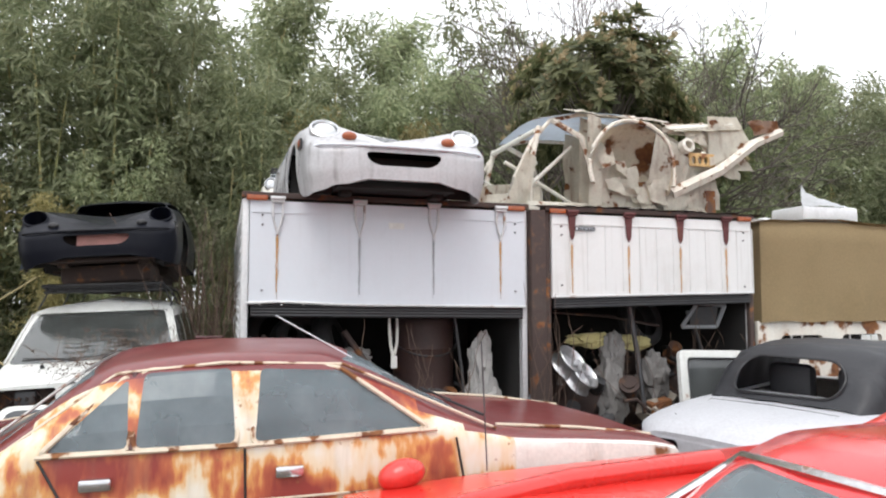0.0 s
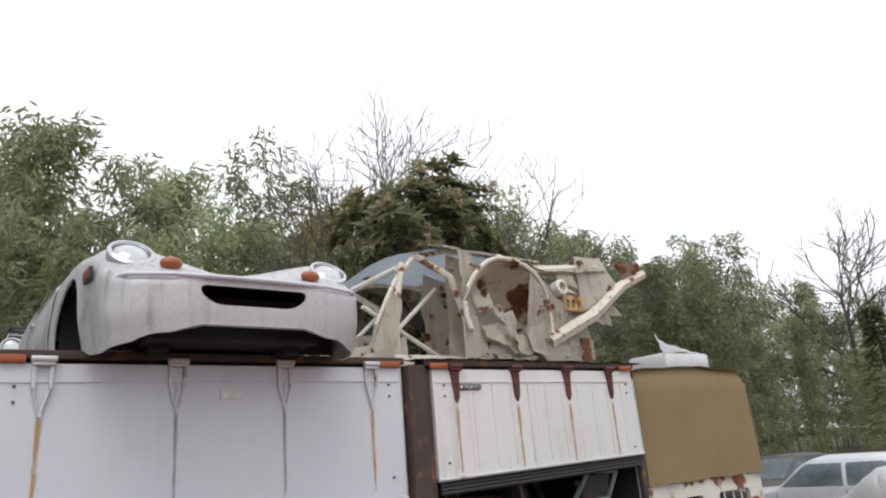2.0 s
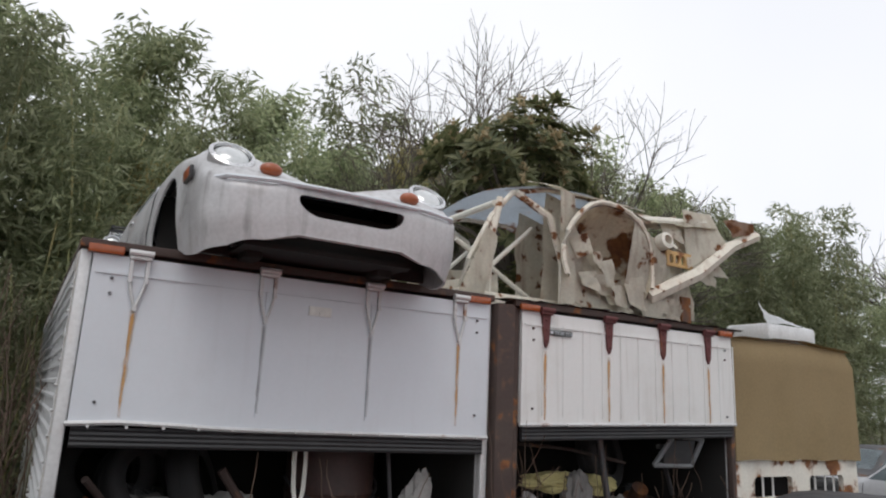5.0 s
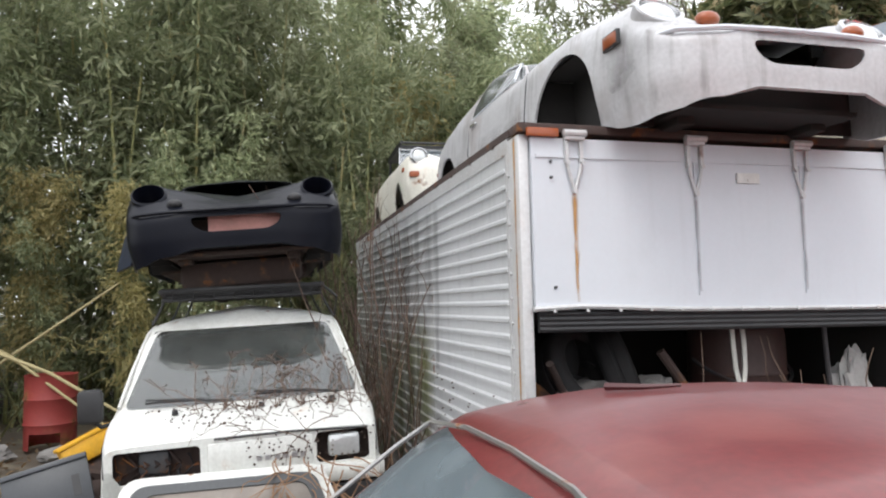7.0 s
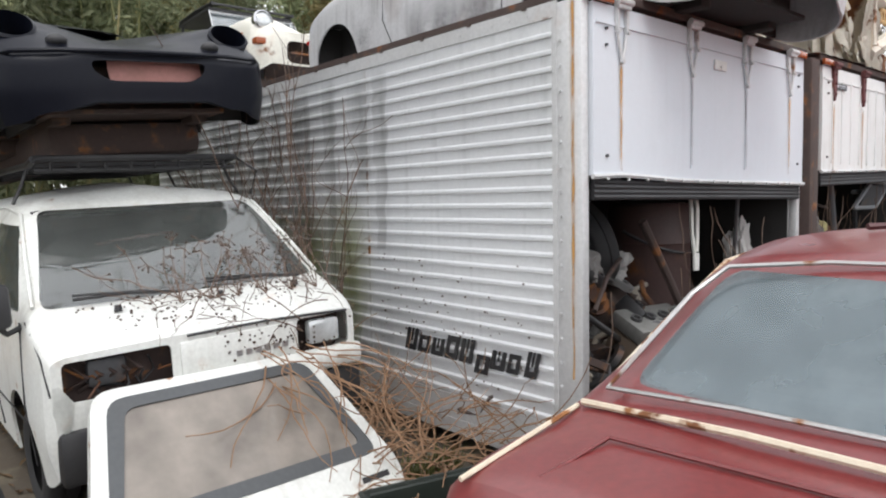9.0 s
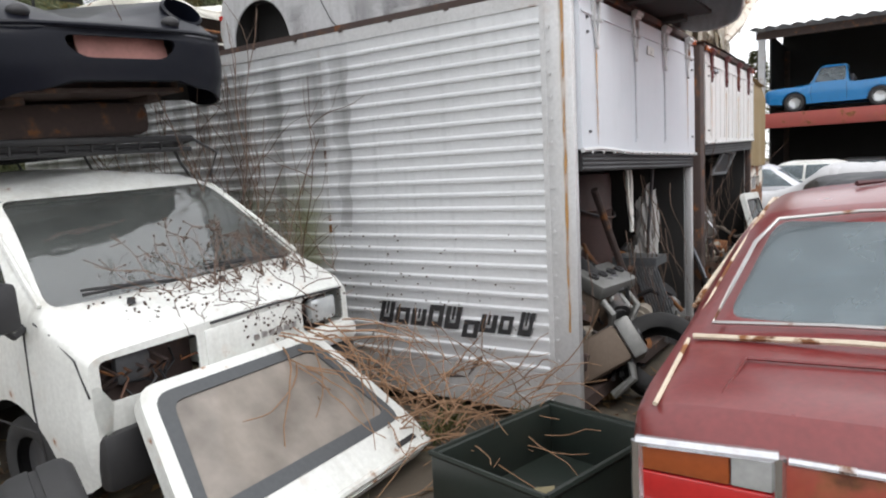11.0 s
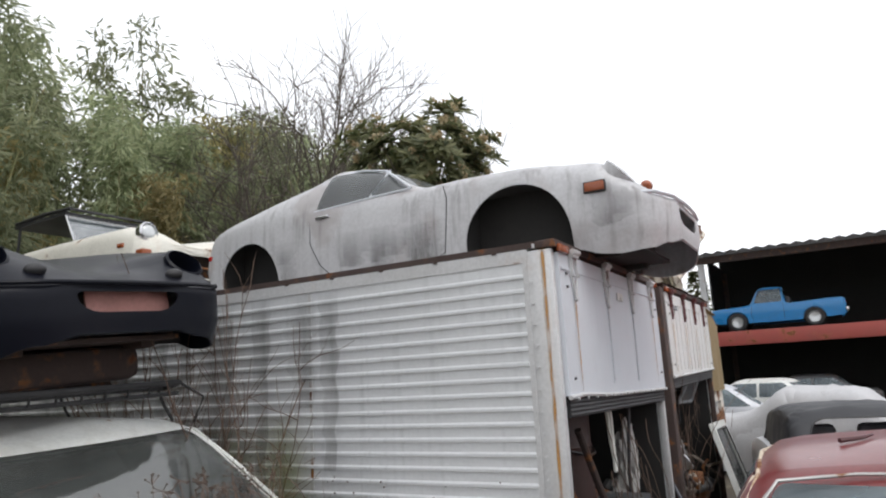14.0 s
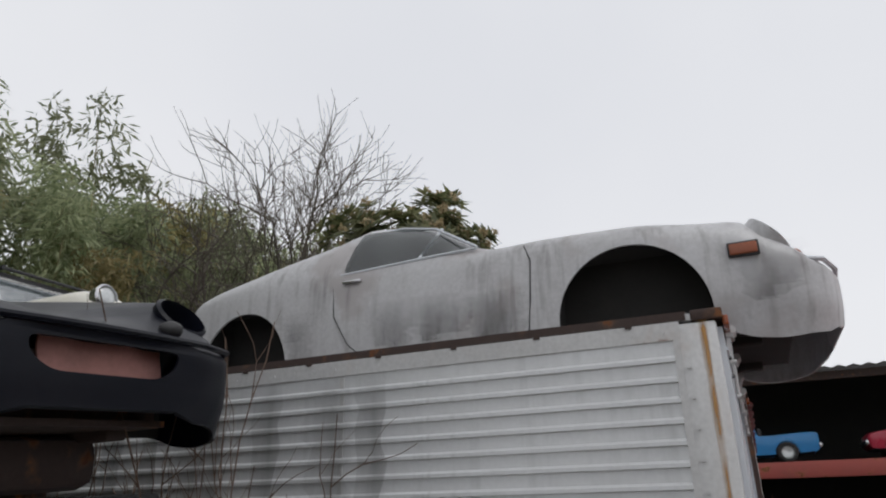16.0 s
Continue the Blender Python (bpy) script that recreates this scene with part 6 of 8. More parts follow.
# ---- wrecked cream shell on the second box ----
def wreck():
    t = thing("wrecked_car_shell", "gutted cream car shell eaten by rust on the truck box", "car", Matrix.Translation((0, 0, 0)))
    W0 = 2.52
    # roof skin and its glassless frame
    bm = bmesh.new()
    xs = np.linspace(0, 1, 13)
    rows = []
    for u in xs:
        row = []
        for v in np.linspace(0, 1, 9):
            x = 3.06 + 1.35 * u
            y = 6.16 + 1.35 * v
            z = 3.43 + 0.17 * sin(pi * (0.10 + 0.75 * u)) + 0.06 * sin(pi * v) - 0.08 * u + 0.02 * noise.noise(Vector((x * 3, y * 3, 1)))
            row.append(bm.verts.new((x, y, z)))
        rows.append(row)
    for p, q in zip(rows, rows[1:]):
        for j in range(8):
            bm.faces.new((p[j], q[j], q[j + 1], p[j + 1]))
    bmesh.ops.solidify(bm, geom=bm.faces[:], thickness=0.015)
    part("roof_panel", bm, worn("bleached_blue_grey_roof", (0.55, 0.60, 0.65), 0.5, grime=0.35, rust=0.18), t, "bleached grey-blue roof panel")
    for s, y in enumerate((6.22, 7.45)):
        pts = [(2.62, y + 0.05, W0), (2.72, y + 0.03, 2.85), (2.90, y, 3.22), (3.10, y, 3.45), (3.45, y, 3.54), (4.1, y, 3.56)]
        part("roof_rail", tubed(pts, 0.022, 6), M_WRECK, t, "bent cream roof rail")
        part("windscreen_post", tubed([(3.12, y, 3.46), (3.42, y - 0.08, 3.28), (3.52, y - 0.12, 2.9), (3.50, y - 0.14, W0)], 0.030, 6), M_WRECK, t, "rusty cream post")
        part("door_post", tubed([(2.98, y, 3.38), (2.88, y - 0.02, 3.0), (2.86, y - 0.02, W0 + 0.02)], 0.03, 8), M_WRECK, t)
        part("sill", boxed(2.58, y - 0.06, W0 - 0.005, 3.56, y + 0.06, W0 + 0.09, bevel=0.02), M_WRECK, t)
    for y in (6.35, 7.2):
        part("cage_bar", tubed([(2.66, y, 3.02), (3.46, y + 0.05, W0 + 0.1)], 0.020, 8), M_CREAM, t, "white cage tube")
        part("cage_bar", tubed([(2.72, y, W0 + 0.08), (3.44, y + 0.05, 3.24)], 0.020, 8), M_CREAM, t, "white cage tube")
    part("cage_bar", tubed([(2.95, 6.25, 3.34), (2.95, 7.42, 3.34)], 0.028, 8), M_CREAM, t)
    bm = bmesh.new()
    crumple(bm, [(2.50, 6.5, W0), (3.0, 6.25, W0), (3.02, 6.3, W0 + 0.24), (2.56, 6.6, W0 + 0.18)], 10, 5, 0.05, 3)
    part("torn_panel", bm, M_WRECK, t, "torn cream panel")
    # round inner wheel housing facing out
    bm = bmesh.new()
    rows = []
    for i in range(19):
        a = pi * (-0.18 + 1.30 * i / 18)
        row = []
        for j in range(7):
            q = j / 6
            rr = 0.47 * q
            dep = 0.22 * (1 - q ** 2.2) if q < 0.99 else -0.05
            x = 3.88 + rr * cos(a) * 1.0
            z = 2.94 + rr * math.sin(a)
            row.append(bm.verts.new((x + 0.012 * noise.noise(Vector((x * 5, z * 5, 0))), 5.98 + dep + 0.03 * noise.noise(Vector((x * 4, z * 4, 3))), z)))
        rows.append(row)
    for p, q in zip(rows, rows[1:]):
        for j in range(6):
            bm.faces.new((p[j], q[j], q[j + 1], p[j + 1]))
    bmesh.ops.solidify(bm, geom=bm.faces[:], thickness=0.014)
    part("wheel_housing", bm, worn("rust_streaked_cream", (0.66, 0.60, 0.48), 0.7, grime=0.4, rust=0.36, rust_scale=3.2, streak=0.8, dirt=(0.3, 0.16, 0.06)), t, "rust-streaked inner wheel housing")
    part("housing_flange", tubed([(3.88 + 0.49 * cos(pi * (-0.1 + 1.2 * i / 16)), 5.92 + 0.02 * sin(i), 2.94 + 0.50 * sin(pi * (-0.1 + 1.2 * i / 16))) for i in range(17)], 0.022, 6), M_WRECK, t, "torn flange")
    # inner wing, bulkhead and crumpled wing skins
    for k, (cs, amp) in enumerate([
        ([(3.50, 6.0, W0), (4.40, 6.0, W0), (4.36, 6.12, 2.86), (3.52, 6.14, 2.80)], 0.05),
        ([(4.28, 6.02, 2.62), (5.00, 6.05, 2.58), (4.95, 6.12, 3.12), (4.34, 6.08, 3.38)], 0.06),
        ([(4.22, 6.06, 3.36), (5.02, 6.10, 3.20), (5.02, 6.75, 3.34), (4.22, 6.75, 3.52)], 0.05),
        ([(4.02, 6.0, 3.46), (4.62, 5.98, 3.34), (4.72, 6.4, 3.46), (4.05, 6.4, 3.62)], 0.05),
        ([(4.86, 5.92, 2.98), (5.34, 5.86, 3.22), (5.26, 6.1, 3.56), (4.90, 6.1, 3.46)], 0.06),
        ([(3.50, 6.70, W0), (4.95, 6.85, W0), (4.95, 6.85, 3.25), (3.50, 6.70, 3.45)], 0.05),
        ([(3.46, 6.30, W0), (4.98, 6.32, W0), (4.98, 6.30, 3.30), (3.46, 6.26, 3.52)], 0.04),
        ([(3.48, 6.02, 2.62), (3.80, 6.0, W0), (3.86, 6.02, 2.74), (3.50, 6.04, 3.40)], 0.04),
        ([(4.1, 5.97, 2.55), (4.62, 5.97, 2.55), (4.66, 6.0, 3.02), (4.34, 5.98, 3.34)], 0.07),
        ([(3.30, 6.05, 3.50), (4.35, 5.96, 3.47), (4.40, 6.30, 3.58), (3.30, 6.30, 3.60)], 0.03),
        ([(2.50, 7.0, W0), (3.5, 7.3, W0), (3.5, 7.3, 3.0), (2.7, 7.1, 2.9)], 0.05),
        ([(4.3, 5.95, W0), (4.95, 6.0, W0), (4.85, 6.05, 2.8), (4.5, 6.0, 2.75)], 0.09),
        ([(4.80, 5.92, 3.02), (5.28, 5.86, 3.26), (5.22, 6.0, 3.60), (4.84, 6.0, 3.58)], 0.03),
        ([(4.05, 5.94, 2.80), (4.45, 5.93, 2.70), (4.52, 5.95, 3.10), (4.14, 5.92, 3.34)], 0.04),
        ([(4.40, 5.95, 3.36), (5.20, 5.92, 3.44), (5.20, 6.2, 3.56), (4.40, 6.2, 3.52)], 0.03),
        ([(2.56, 6.14, W0), (2.78, 6.12, W0), (2.92, 6.16, 3.05), (2.80, 6.16, 3.10)], 0.04),
        ([(3.40, 5.98, W0), (3.54, 5.97, W0), (3.56, 6.0, 3.46), (3.42, 6.02, 3.50)], 0.02),
    ]):
        bm = bmesh.new()
        crumple(bm, cs, 16, 10, amp, 11 * k)
        part("inner_wing" if k < 4 else "crumpled_panel", bm, M_WRECK, t, "crumpled cream sheet with rust")
    part("chassis_leg", tubed([(4.35, 5.98, 2.72), (4.9, 5.9, 2.98), (5.3, 5.84, 3.28), (5.62, 5.80, 3.42)], 0.07, 6, 0.7), M_WRECK, t, "box-section chassis leg")
    part("chassis_leg", tubed([(4.3, 6.6, 2.8), (5.0, 6.6, 3.2), (5.5, 6.5, 3.45)], 0.06, 6, 0.8), M_WRECK, t)
    part("cross_tube", tubed([(4.30, 6.05, 3.40), (5.15, 6.0, 3.50)], 0.035, 8), M_CREAM, t)
    bm = bmesh.new()
    ring_sweep(bm, [(0.075, -0.04), (0.075, 0.04), (0.045, 0.05), (0.045, -0.04)], 20, Matrix.Translation((4.52, 5.93, 3.22)) @ pose(0, 0, 0, 80))
    part("damper_mount", bm, M_CREAM, t, "round damper mount")
    bm = crumple(bmesh.new(), [(5.28, 5.84, 3.34), (5.62, 5.78, 3.42), (5.58, 5.8, 3.54), (5.26, 5.9, 3.52)], 12, 6, 0.08, 71)
    part("torn_nose", bm, worn("dark_rust_nose", (0.30, 0.20, 0.15), 0.85, rust=0.6, rust_scale=6, grime=0.6), t, "torn rusty nose panel")
    me = mesh_of(boxed(4.56, 5.94, 3.02, 4.98, 5.965, 3.16, bevel=0.008))
    for i in range(5):
        me = carve(me, prism(circle(4.62 + 0.075 * i, 3.085, 0.026, 12, 0.045), "y", 5.8, 6.1))
    part("slotted_plate", me, worn("orange_rust_plate", (0.55, 0.36, 0.16), 0.8, rust=0.4, rust_scale=5), t, "rusty slotted plate")
    bm = boxed(4.80, 6.0, W0 - 0.01, 4.92, 6.12, 2.78)
    part("prop_block", bm, M_RUSTY, t)
    r = random.Random(8)
    for i in range(26):
        x = 3.55 + 0.065 * i + r.uniform(-.04, .04)
        z = r.uniform(2.54, 2.95) if i < 15 else r.uniform(2.75, 3.3)
        w, h = r.uniform(0.10, 0.26), r.uniform(0.10, 0.26)
        y = 5.93 + r.uniform(-0.02, 0.06)
        bm = crumple(bmesh.new(), [(x, y, z), (x + w, y + r.uniform(-.05, .05), z + r.uniform(-.08, .04)), (x + w * 0.8, y + r.uniform(0, .1), z + h), (x - 0.03, y + r.uniform(0, .1), z + h * 0.8)], 8, 8, 0.05, 31 * i)
        part("torn_scrap", bm, M_WRECK, t, "torn curled scrap of cream sheet")
    return t


wreck()
bm = bmesh.new()
r = random.Random(3)
for i in range(26):
    x = 2.75 + 0.1 * i
    crumple(bm, [(x, 5.78, 2.513), (x + 0.22, 5.80, 2.513), (x + 0.2, 6.1, 2.53 + 0.03 * r.random()), (x, 6.1, 2.53)], 3, 3, 0.02, i)
tagged(solid("rust_flakes", bm, M_RUSTDARK, False), "flaking dark rusty sheet along the box roof", "rusty sheet", kind="stuff")


# ---- junk inside the boxes ----
def lump(bm, c, r, sc, seed, amp=0.35, sub=3):
    g = bmesh.ops.create_icosphere(bm, subdivisions=sub, radius=1.0)
    for v in g["verts"]:
        p = v.co.copy()
        k = 1 + amp * (noise.noise(p * 1.7 + Vector((seed, 0, 0))) + 0.6 * noise.noise(p * 4.5 + Vector((0, seed, 0))) - 0.5 * abs(noise.noise(p * 7.0 + Vector((0, 0, seed)))) + 0.32 * sin(8 * math.atan2(p.y, p.x) + 4 * noise.noise(p * 2.5)) * (1 - p.z * p.z))
        v.co = Vector(c) + Vector((p.x * r * sc[0] * k, p.y * r * sc[1] * k, p.z * r * sc[2] * k))
    return bm


def engine(m, label, seed):
    t = thing("engine", label, "engine", m)
    alu = worn("oily_cast_aluminium", (0.26, 0.26, 0.25), 0.5, 0.5, grime=0.6, dirt=(0.07, 0.06, 0.05))
    bm = boxed(-0.25, -0.13, 0.34, 0.25, 0.13, 0.44, bevel=0.02)
    head = part("cam_cover", bm, alu, t, "dull aluminium cam cover")
    for i in range(4):
        bm = bmesh.new()
        ring_sweep(bm, [(0.036, -0.01), (0.036, 0.012), (0.022, 0.012), (0.020, -0.008)], 16, Matrix.Translation((-0.18 + 0.12 * i, 0.0, 0.446)))
        part("plug_ring", bm, M_STEELDARK, head)
        part("manifold_runner", tubed([(-0.18 + 0.12 * i, -0.12, 0.32), (-0.18 + 0.12 * i, -0.22, 0.28), (-0.14 + 0.09 * i, -0.25, 0.12)], 0.026, 8), alu, t)
    part("block", boxed(-0.24, -0.12, 0.0, 0.24, 0.12, 0.34, bevel=0.03), worn("rusty_iron_block", (0.16, 0.12, 0.09), 0.7, grime=0.5, rust=0.3), t)
    bm = bmesh.new()
    cyl(bm, 0.07, 0.07, 0.22, Matrix.Translation((0.16, -0.22, 0.05)), 14)
    for i in range(5):
        ring_sweep(bm, [(0.078, -0.008), (0.084, 0), (0.078, 0.008)], 14, Matrix.Translation((0.16, -0.22, -0.03 + 0.04 * i)))
    part("catalyst_shield", bm, worn("brown_heat_shield", (0.30, 0.19, 0.08), 0.5, 0.4, grime=0.4), t, "brown ribbed heat shield")
    r = random.Random(seed)
    for i in range(7):
        part("hose", tubed([(r.uniform(-.25, .25), r.uniform(-.2, .1), r.uniform(0.1, .4)) for _ in range(4)], 0.013, 6), M_BLACK, t)
    return t


engine(pose(1.12, 6.24, 0.36, 24, 0, -8), "dirty aluminium engine on a scrap heap", 1)
engine(pose(0.62, 6.75, 0.75, 25, 10, 50), "oily engine lying askew in the box", 2)
engine(pose(4.55, 6.7, 0.4, 70, 0, 20), "rusty engine on the second heap", 3)
engine(pose(0.62, 6.10, 0.20, 60, 20, 20), "rusty engine block on the box floor", 4)

bm = bmesh.new()
M_DRUM = worn("brown_drum_paint", (0.085, 0.05, 0.045), 0.55, grime=0.4, dirt=(0.03, 0.025, 0.02), rust=0.08)
ring_sweep(bm, [(0.001, 0.0), (0.30, 0.0), (0.305, 0.03), (0.30, 0.05), (0.30, 0.72), (0.31, 0.735), (0.30, 0.75), (0.30, 0.98), (0.29, 1.02), (0.001, 1.06)], 32, Matrix.Translation((1.88, 6.62, 0.42)), closed=False)
d = thing("steel_drum", "dark brown steel tank standing among scrap", "tank")
part("shell", bm, M_DRUM, d)
part("hoop", tubed([(1.88 + 0.325 * cos(pi + pi * i / 12), 6.62 + 0.325 * sin(pi + pi * i / 12), 1.25 - 0.16 * sin(pi * i / 12)) for i in range(13)], 0.011, 6), M_STEELDARK, d, "hanging wire hoop")
bm = boxed(1.45, 6.3, 0.16, 2.25, 6.95, 0.43, bevel=0.02)
tagged(solid("scrap_crate", bm, M_RUSTDARK), "dark rusty crate under the tank", "crate")


def strap():
    t = thing("hanging_strap", "pale webbing strap hanging from the box roof", "strap")
    for dx, z1 in ((0.0, 1.10), (0.055, 1.14)):
        bm = bmesh.new()
        pts = [(1.40 + dx, 6.02, 1.60), (1.39 + dx * 1.3, 6.0, 1.40), (1.40 + dx * 1.1, 6.0, 1.25), (1.425 + dx * 0.2, 5.99, z1)]
        tube(bm, pts, 0.014, 5)
        part("webbing", bm, worn("pale_webbing", (0.66, 0.65, 0.60), 0.8, grime=0.3), t)
    bm = boxed(1.405, 5.98, 1.02, 1.46, 6.0, 1.13, pose(0, 0, 0), bevel=0.006)
    part("tag", bm, worn("pale_tag", (0.7, 0.7, 0.66), 0.8), t)
    return t


strap()
M_RAG = worn("grey_white_rag", (0.46, 0.45, 0.43), 0.85, grime=0.9, dirt=(0.2, 0.19, 0.18))
M_RAG2 = worn("yellowed_foam", (0.50, 0.44, 0.20), 0.85, grime=0.4)
M_RAG3 = worn("grey_sacking", (0.22, 0.21, 0.20), 0.9, grime=0.9, dirt=(0.06, 0.05, 0.045))
junk = [
    ("ragged_cloth", (2.32, 6.15, 1.00), 0.17, (0.7, 0.5, 1.9), M_RAG, "torn dirty white cloth hanging down", "cloth"),
    ("ragged_cloth", (2.36, 6.2, 0.72), 0.15, (1.1, 0.7, 1.2), M_RAG, "crumpled dirty white cloth", "cloth"),
    ("sack", (3.78, 6.22, 1.06), 0.17, (0.8, 0.6, 1.5), M_RAG3, "grey dusty sack among scrap", "sack"),
    ("sack", (3.72, 6.2, 0.72), 0.19, (0.9, 0.7, 1.7), M_RAG3, "grey dusty sack with folds", "sack"),
    ("foam", (3.55, 6.28, 1.22), 0.15, (1.6, 0.6, 0.5), M_RAG2, "yellowed foam block on the scrap", "foam"),
    ("foam", (4.1, 6.3, 1.18), 0.13, (1.6, 0.6, 0.6), M_RAG2, "yellowed foam scrap on the heap", "foam"),
    ("sack", (4.25, 6.22, 0.80), 0.20, (0.9, 0.8, 1.5), M_RAG3, "grey sack of rags", "sack"),
    ("scrap_mound", (0.70, 6.7, 0.35), 0.55, (1.0, 0.9, 0.75), M_RUSTDARK, "heap of dark oily scrap", "scrap"),
    ("scrap_mound", (1.25, 6.6, 0.45), 0.45, (0.9, 0.8, 1.0), M_RUSTDARK, "heap of dark oily scrap", "scrap"),
    ("scrap_mound", (2.2, 6.4, 0.32), 0.35, (0.9, 0.8, 1.0), M_RUSTDARK, "heap of dark rusty scrap", "scrap"),
    ("scrap_mound", (3.5, 6.6, 0.5), 0.5, (0.9, 0.8, 1.0), M_RUSTDARK, "heap of dark rusty scrap", "scrap"),
    ("scrap_mound", (4.5, 6.7, 0.55), 0.55, (0.9, 0.9, 1.0), M_RUSTDARK, "heap of dark rusty scrap", "scrap"),
    ("crumpled_sheet", (0.62, 6.35, 1.08), 0.20, (1.3, 0.8, 0.6), M_RAG3, "crumpled grey plastic sheet", "plastic sheet"),
    ("crumpled_sheet", (1.12, 6.45, 1.05), 0.16, (1.2, 0.8, 0.8), M_RAG, "crumpled pale plastic sheet", "plastic sheet"),
]
for k, (nm, c, rad, sc, mat, lab, cat) in enumerate(junk):
    tagged(solid(nm, lump(bmesh.new(), c, rad, sc, 7 * k, 0.36 if rad < 0.3 else 0.4, 4 if rad < 0.3 else 3), mat, True), lab, cat)


def loose_tyre(m, label, r=0.29):
    return tagged(solid("tyre", tyre_bm(r, 0.18, r * 0.62, m), M_RUBBER, True), label, "tyre", "tyres in the boxes")


for m in (pose(0.66, 6.42, 1.22, 62, 0, 30), pose(0.95, 6.5, 1.20, 70, 20, 60), pose(0.45, 6.6, 1.3, 80, 0, 10), pose(0.98, 5.66, 0.25, 14, -50, 0), pose(4.3, 6.5, 1.40, 75, 0, 20)):
    loose_tyre(m, "worn black tyre among scrap parts")
for i, m in enumerate((pose(3.16, 6.0, 1.02, 35, 40, -10) @ Matrix.Scale(0.82, 4), pose(3.27, 5.96, 0.88, 35, 40, -10) @ Matrix.Scale(0.82, 4))):
    bm = bmesh.new()
    ring_sweep(bm, [(0.19, -0.09), (0.20, -0.085), (0.175, -0.06), (0.16, -0.02), (0.165, 0.02), (0.18, 0.05), (0.20, 0.075), (0.19, 0.09), (0.15, 0.04), (0.145, -0.04), (0.17, -0.08)], 32, m)
    cyl(bm, 0.15, 0.15, 0.02, m @ Matrix.Translation((0, 0, -0.02)), 28)
    tagged(solid("spare_wheel", bm, M_ALLOY, True), "bright bare steel wheel rim", "wheel", "stacked wheel rims")
bm = bmesh.new()
for i in range(9):
    tube(bm, [(1.75 + 0.02 * i - 0.04, 5.70 + 0.03 * i, 0.12), (1.65 + 0.025 * i, 5.90 + 0.03 * i, 0.78)], 0.009, 5)
box(bm, 1.64, 5.88, 0.74, 1.92, 6.22, 0.80)
tagged(solid("radiator_grille", bm, worn("dull_grille", (0.16, 0.17, 0.18), 0.4, 0.6, grime=0.4), True), "dark slatted car grille standing on end", "car part")
for k, (a, b) in enumerate((((0.42, 6.02, 0.88), (0.95, 6.22, 1.12)), ((0.35, 6.1, 0.9), (1.35, 6.2, 0.30)), ((1.0, 6.1, 1.35), (1.5, 6.0, 0.5)), ((2.0, 6.0, 1.5), (2.15, 6.1, 0.3)), ((0.3, 6.0, 1.32), (0.55, 6.3, 0.9)), ((3.9, 6.1, 1.62), (4.0, 6.0, 0.5)), ((3.2, 6.4, 1.5), (4.4, 6.3, 1.35)), ((4.6, 6.1, 1.45), (4.85, 6.2, 1.1)))):
    tagged(solid("pipe", tubed([a, tuple((p + q) / 2 + 0.03 for p, q in zip(a, b)), b], 0.014 + 0.006 * (k % 3), 8), M_STEELDARK if k % 2 else M_RUSTDARK, True), "thin dirty scrap pipe leaning in the box", "pipe", "scrap pipes")
t = thing("seat_frame", "grey steel seat frame lying on the scrap", "seat frame", pose(4.72, 6.05, 1.46, 20, 0, -10))
for a, b in (((-.18, 0, -.12), (.2, 0, -.12)), ((.2, 0, -.12), (.26, 0, .12)), ((-.18, 0, -.12), (-.05, 0, .14)), ((-.05, 0, .14), (.26, 0, .12)), ((-.1, 0.1, 0), (.2, .1, 0))):
    part("bar", tubed([a, b], 0.022, 6), worn("grey_steel_bar", (0.26, 0.27, 0.28), 0.5, grime=0.4), t)
part("plate", boxed(-0.1, -0.01, -0.1, 0.18, 0.0, 0.1), M_STEELDARK, t)
bm = boxed(0.0, 0, 0, 0.42, 0.02, 0.36, bevel=0.008)
ob = solid("plastic_board", bm, worn("slate_panel", (0.13, 0.14, 0.16), 0.5, grime=0.4))
ob.matrix_world = pose(2.55, 5.72, 0.52, -20, 35, 12)
tagged(ob, "slate grey plastic panel leaning by the pillar", "car part")


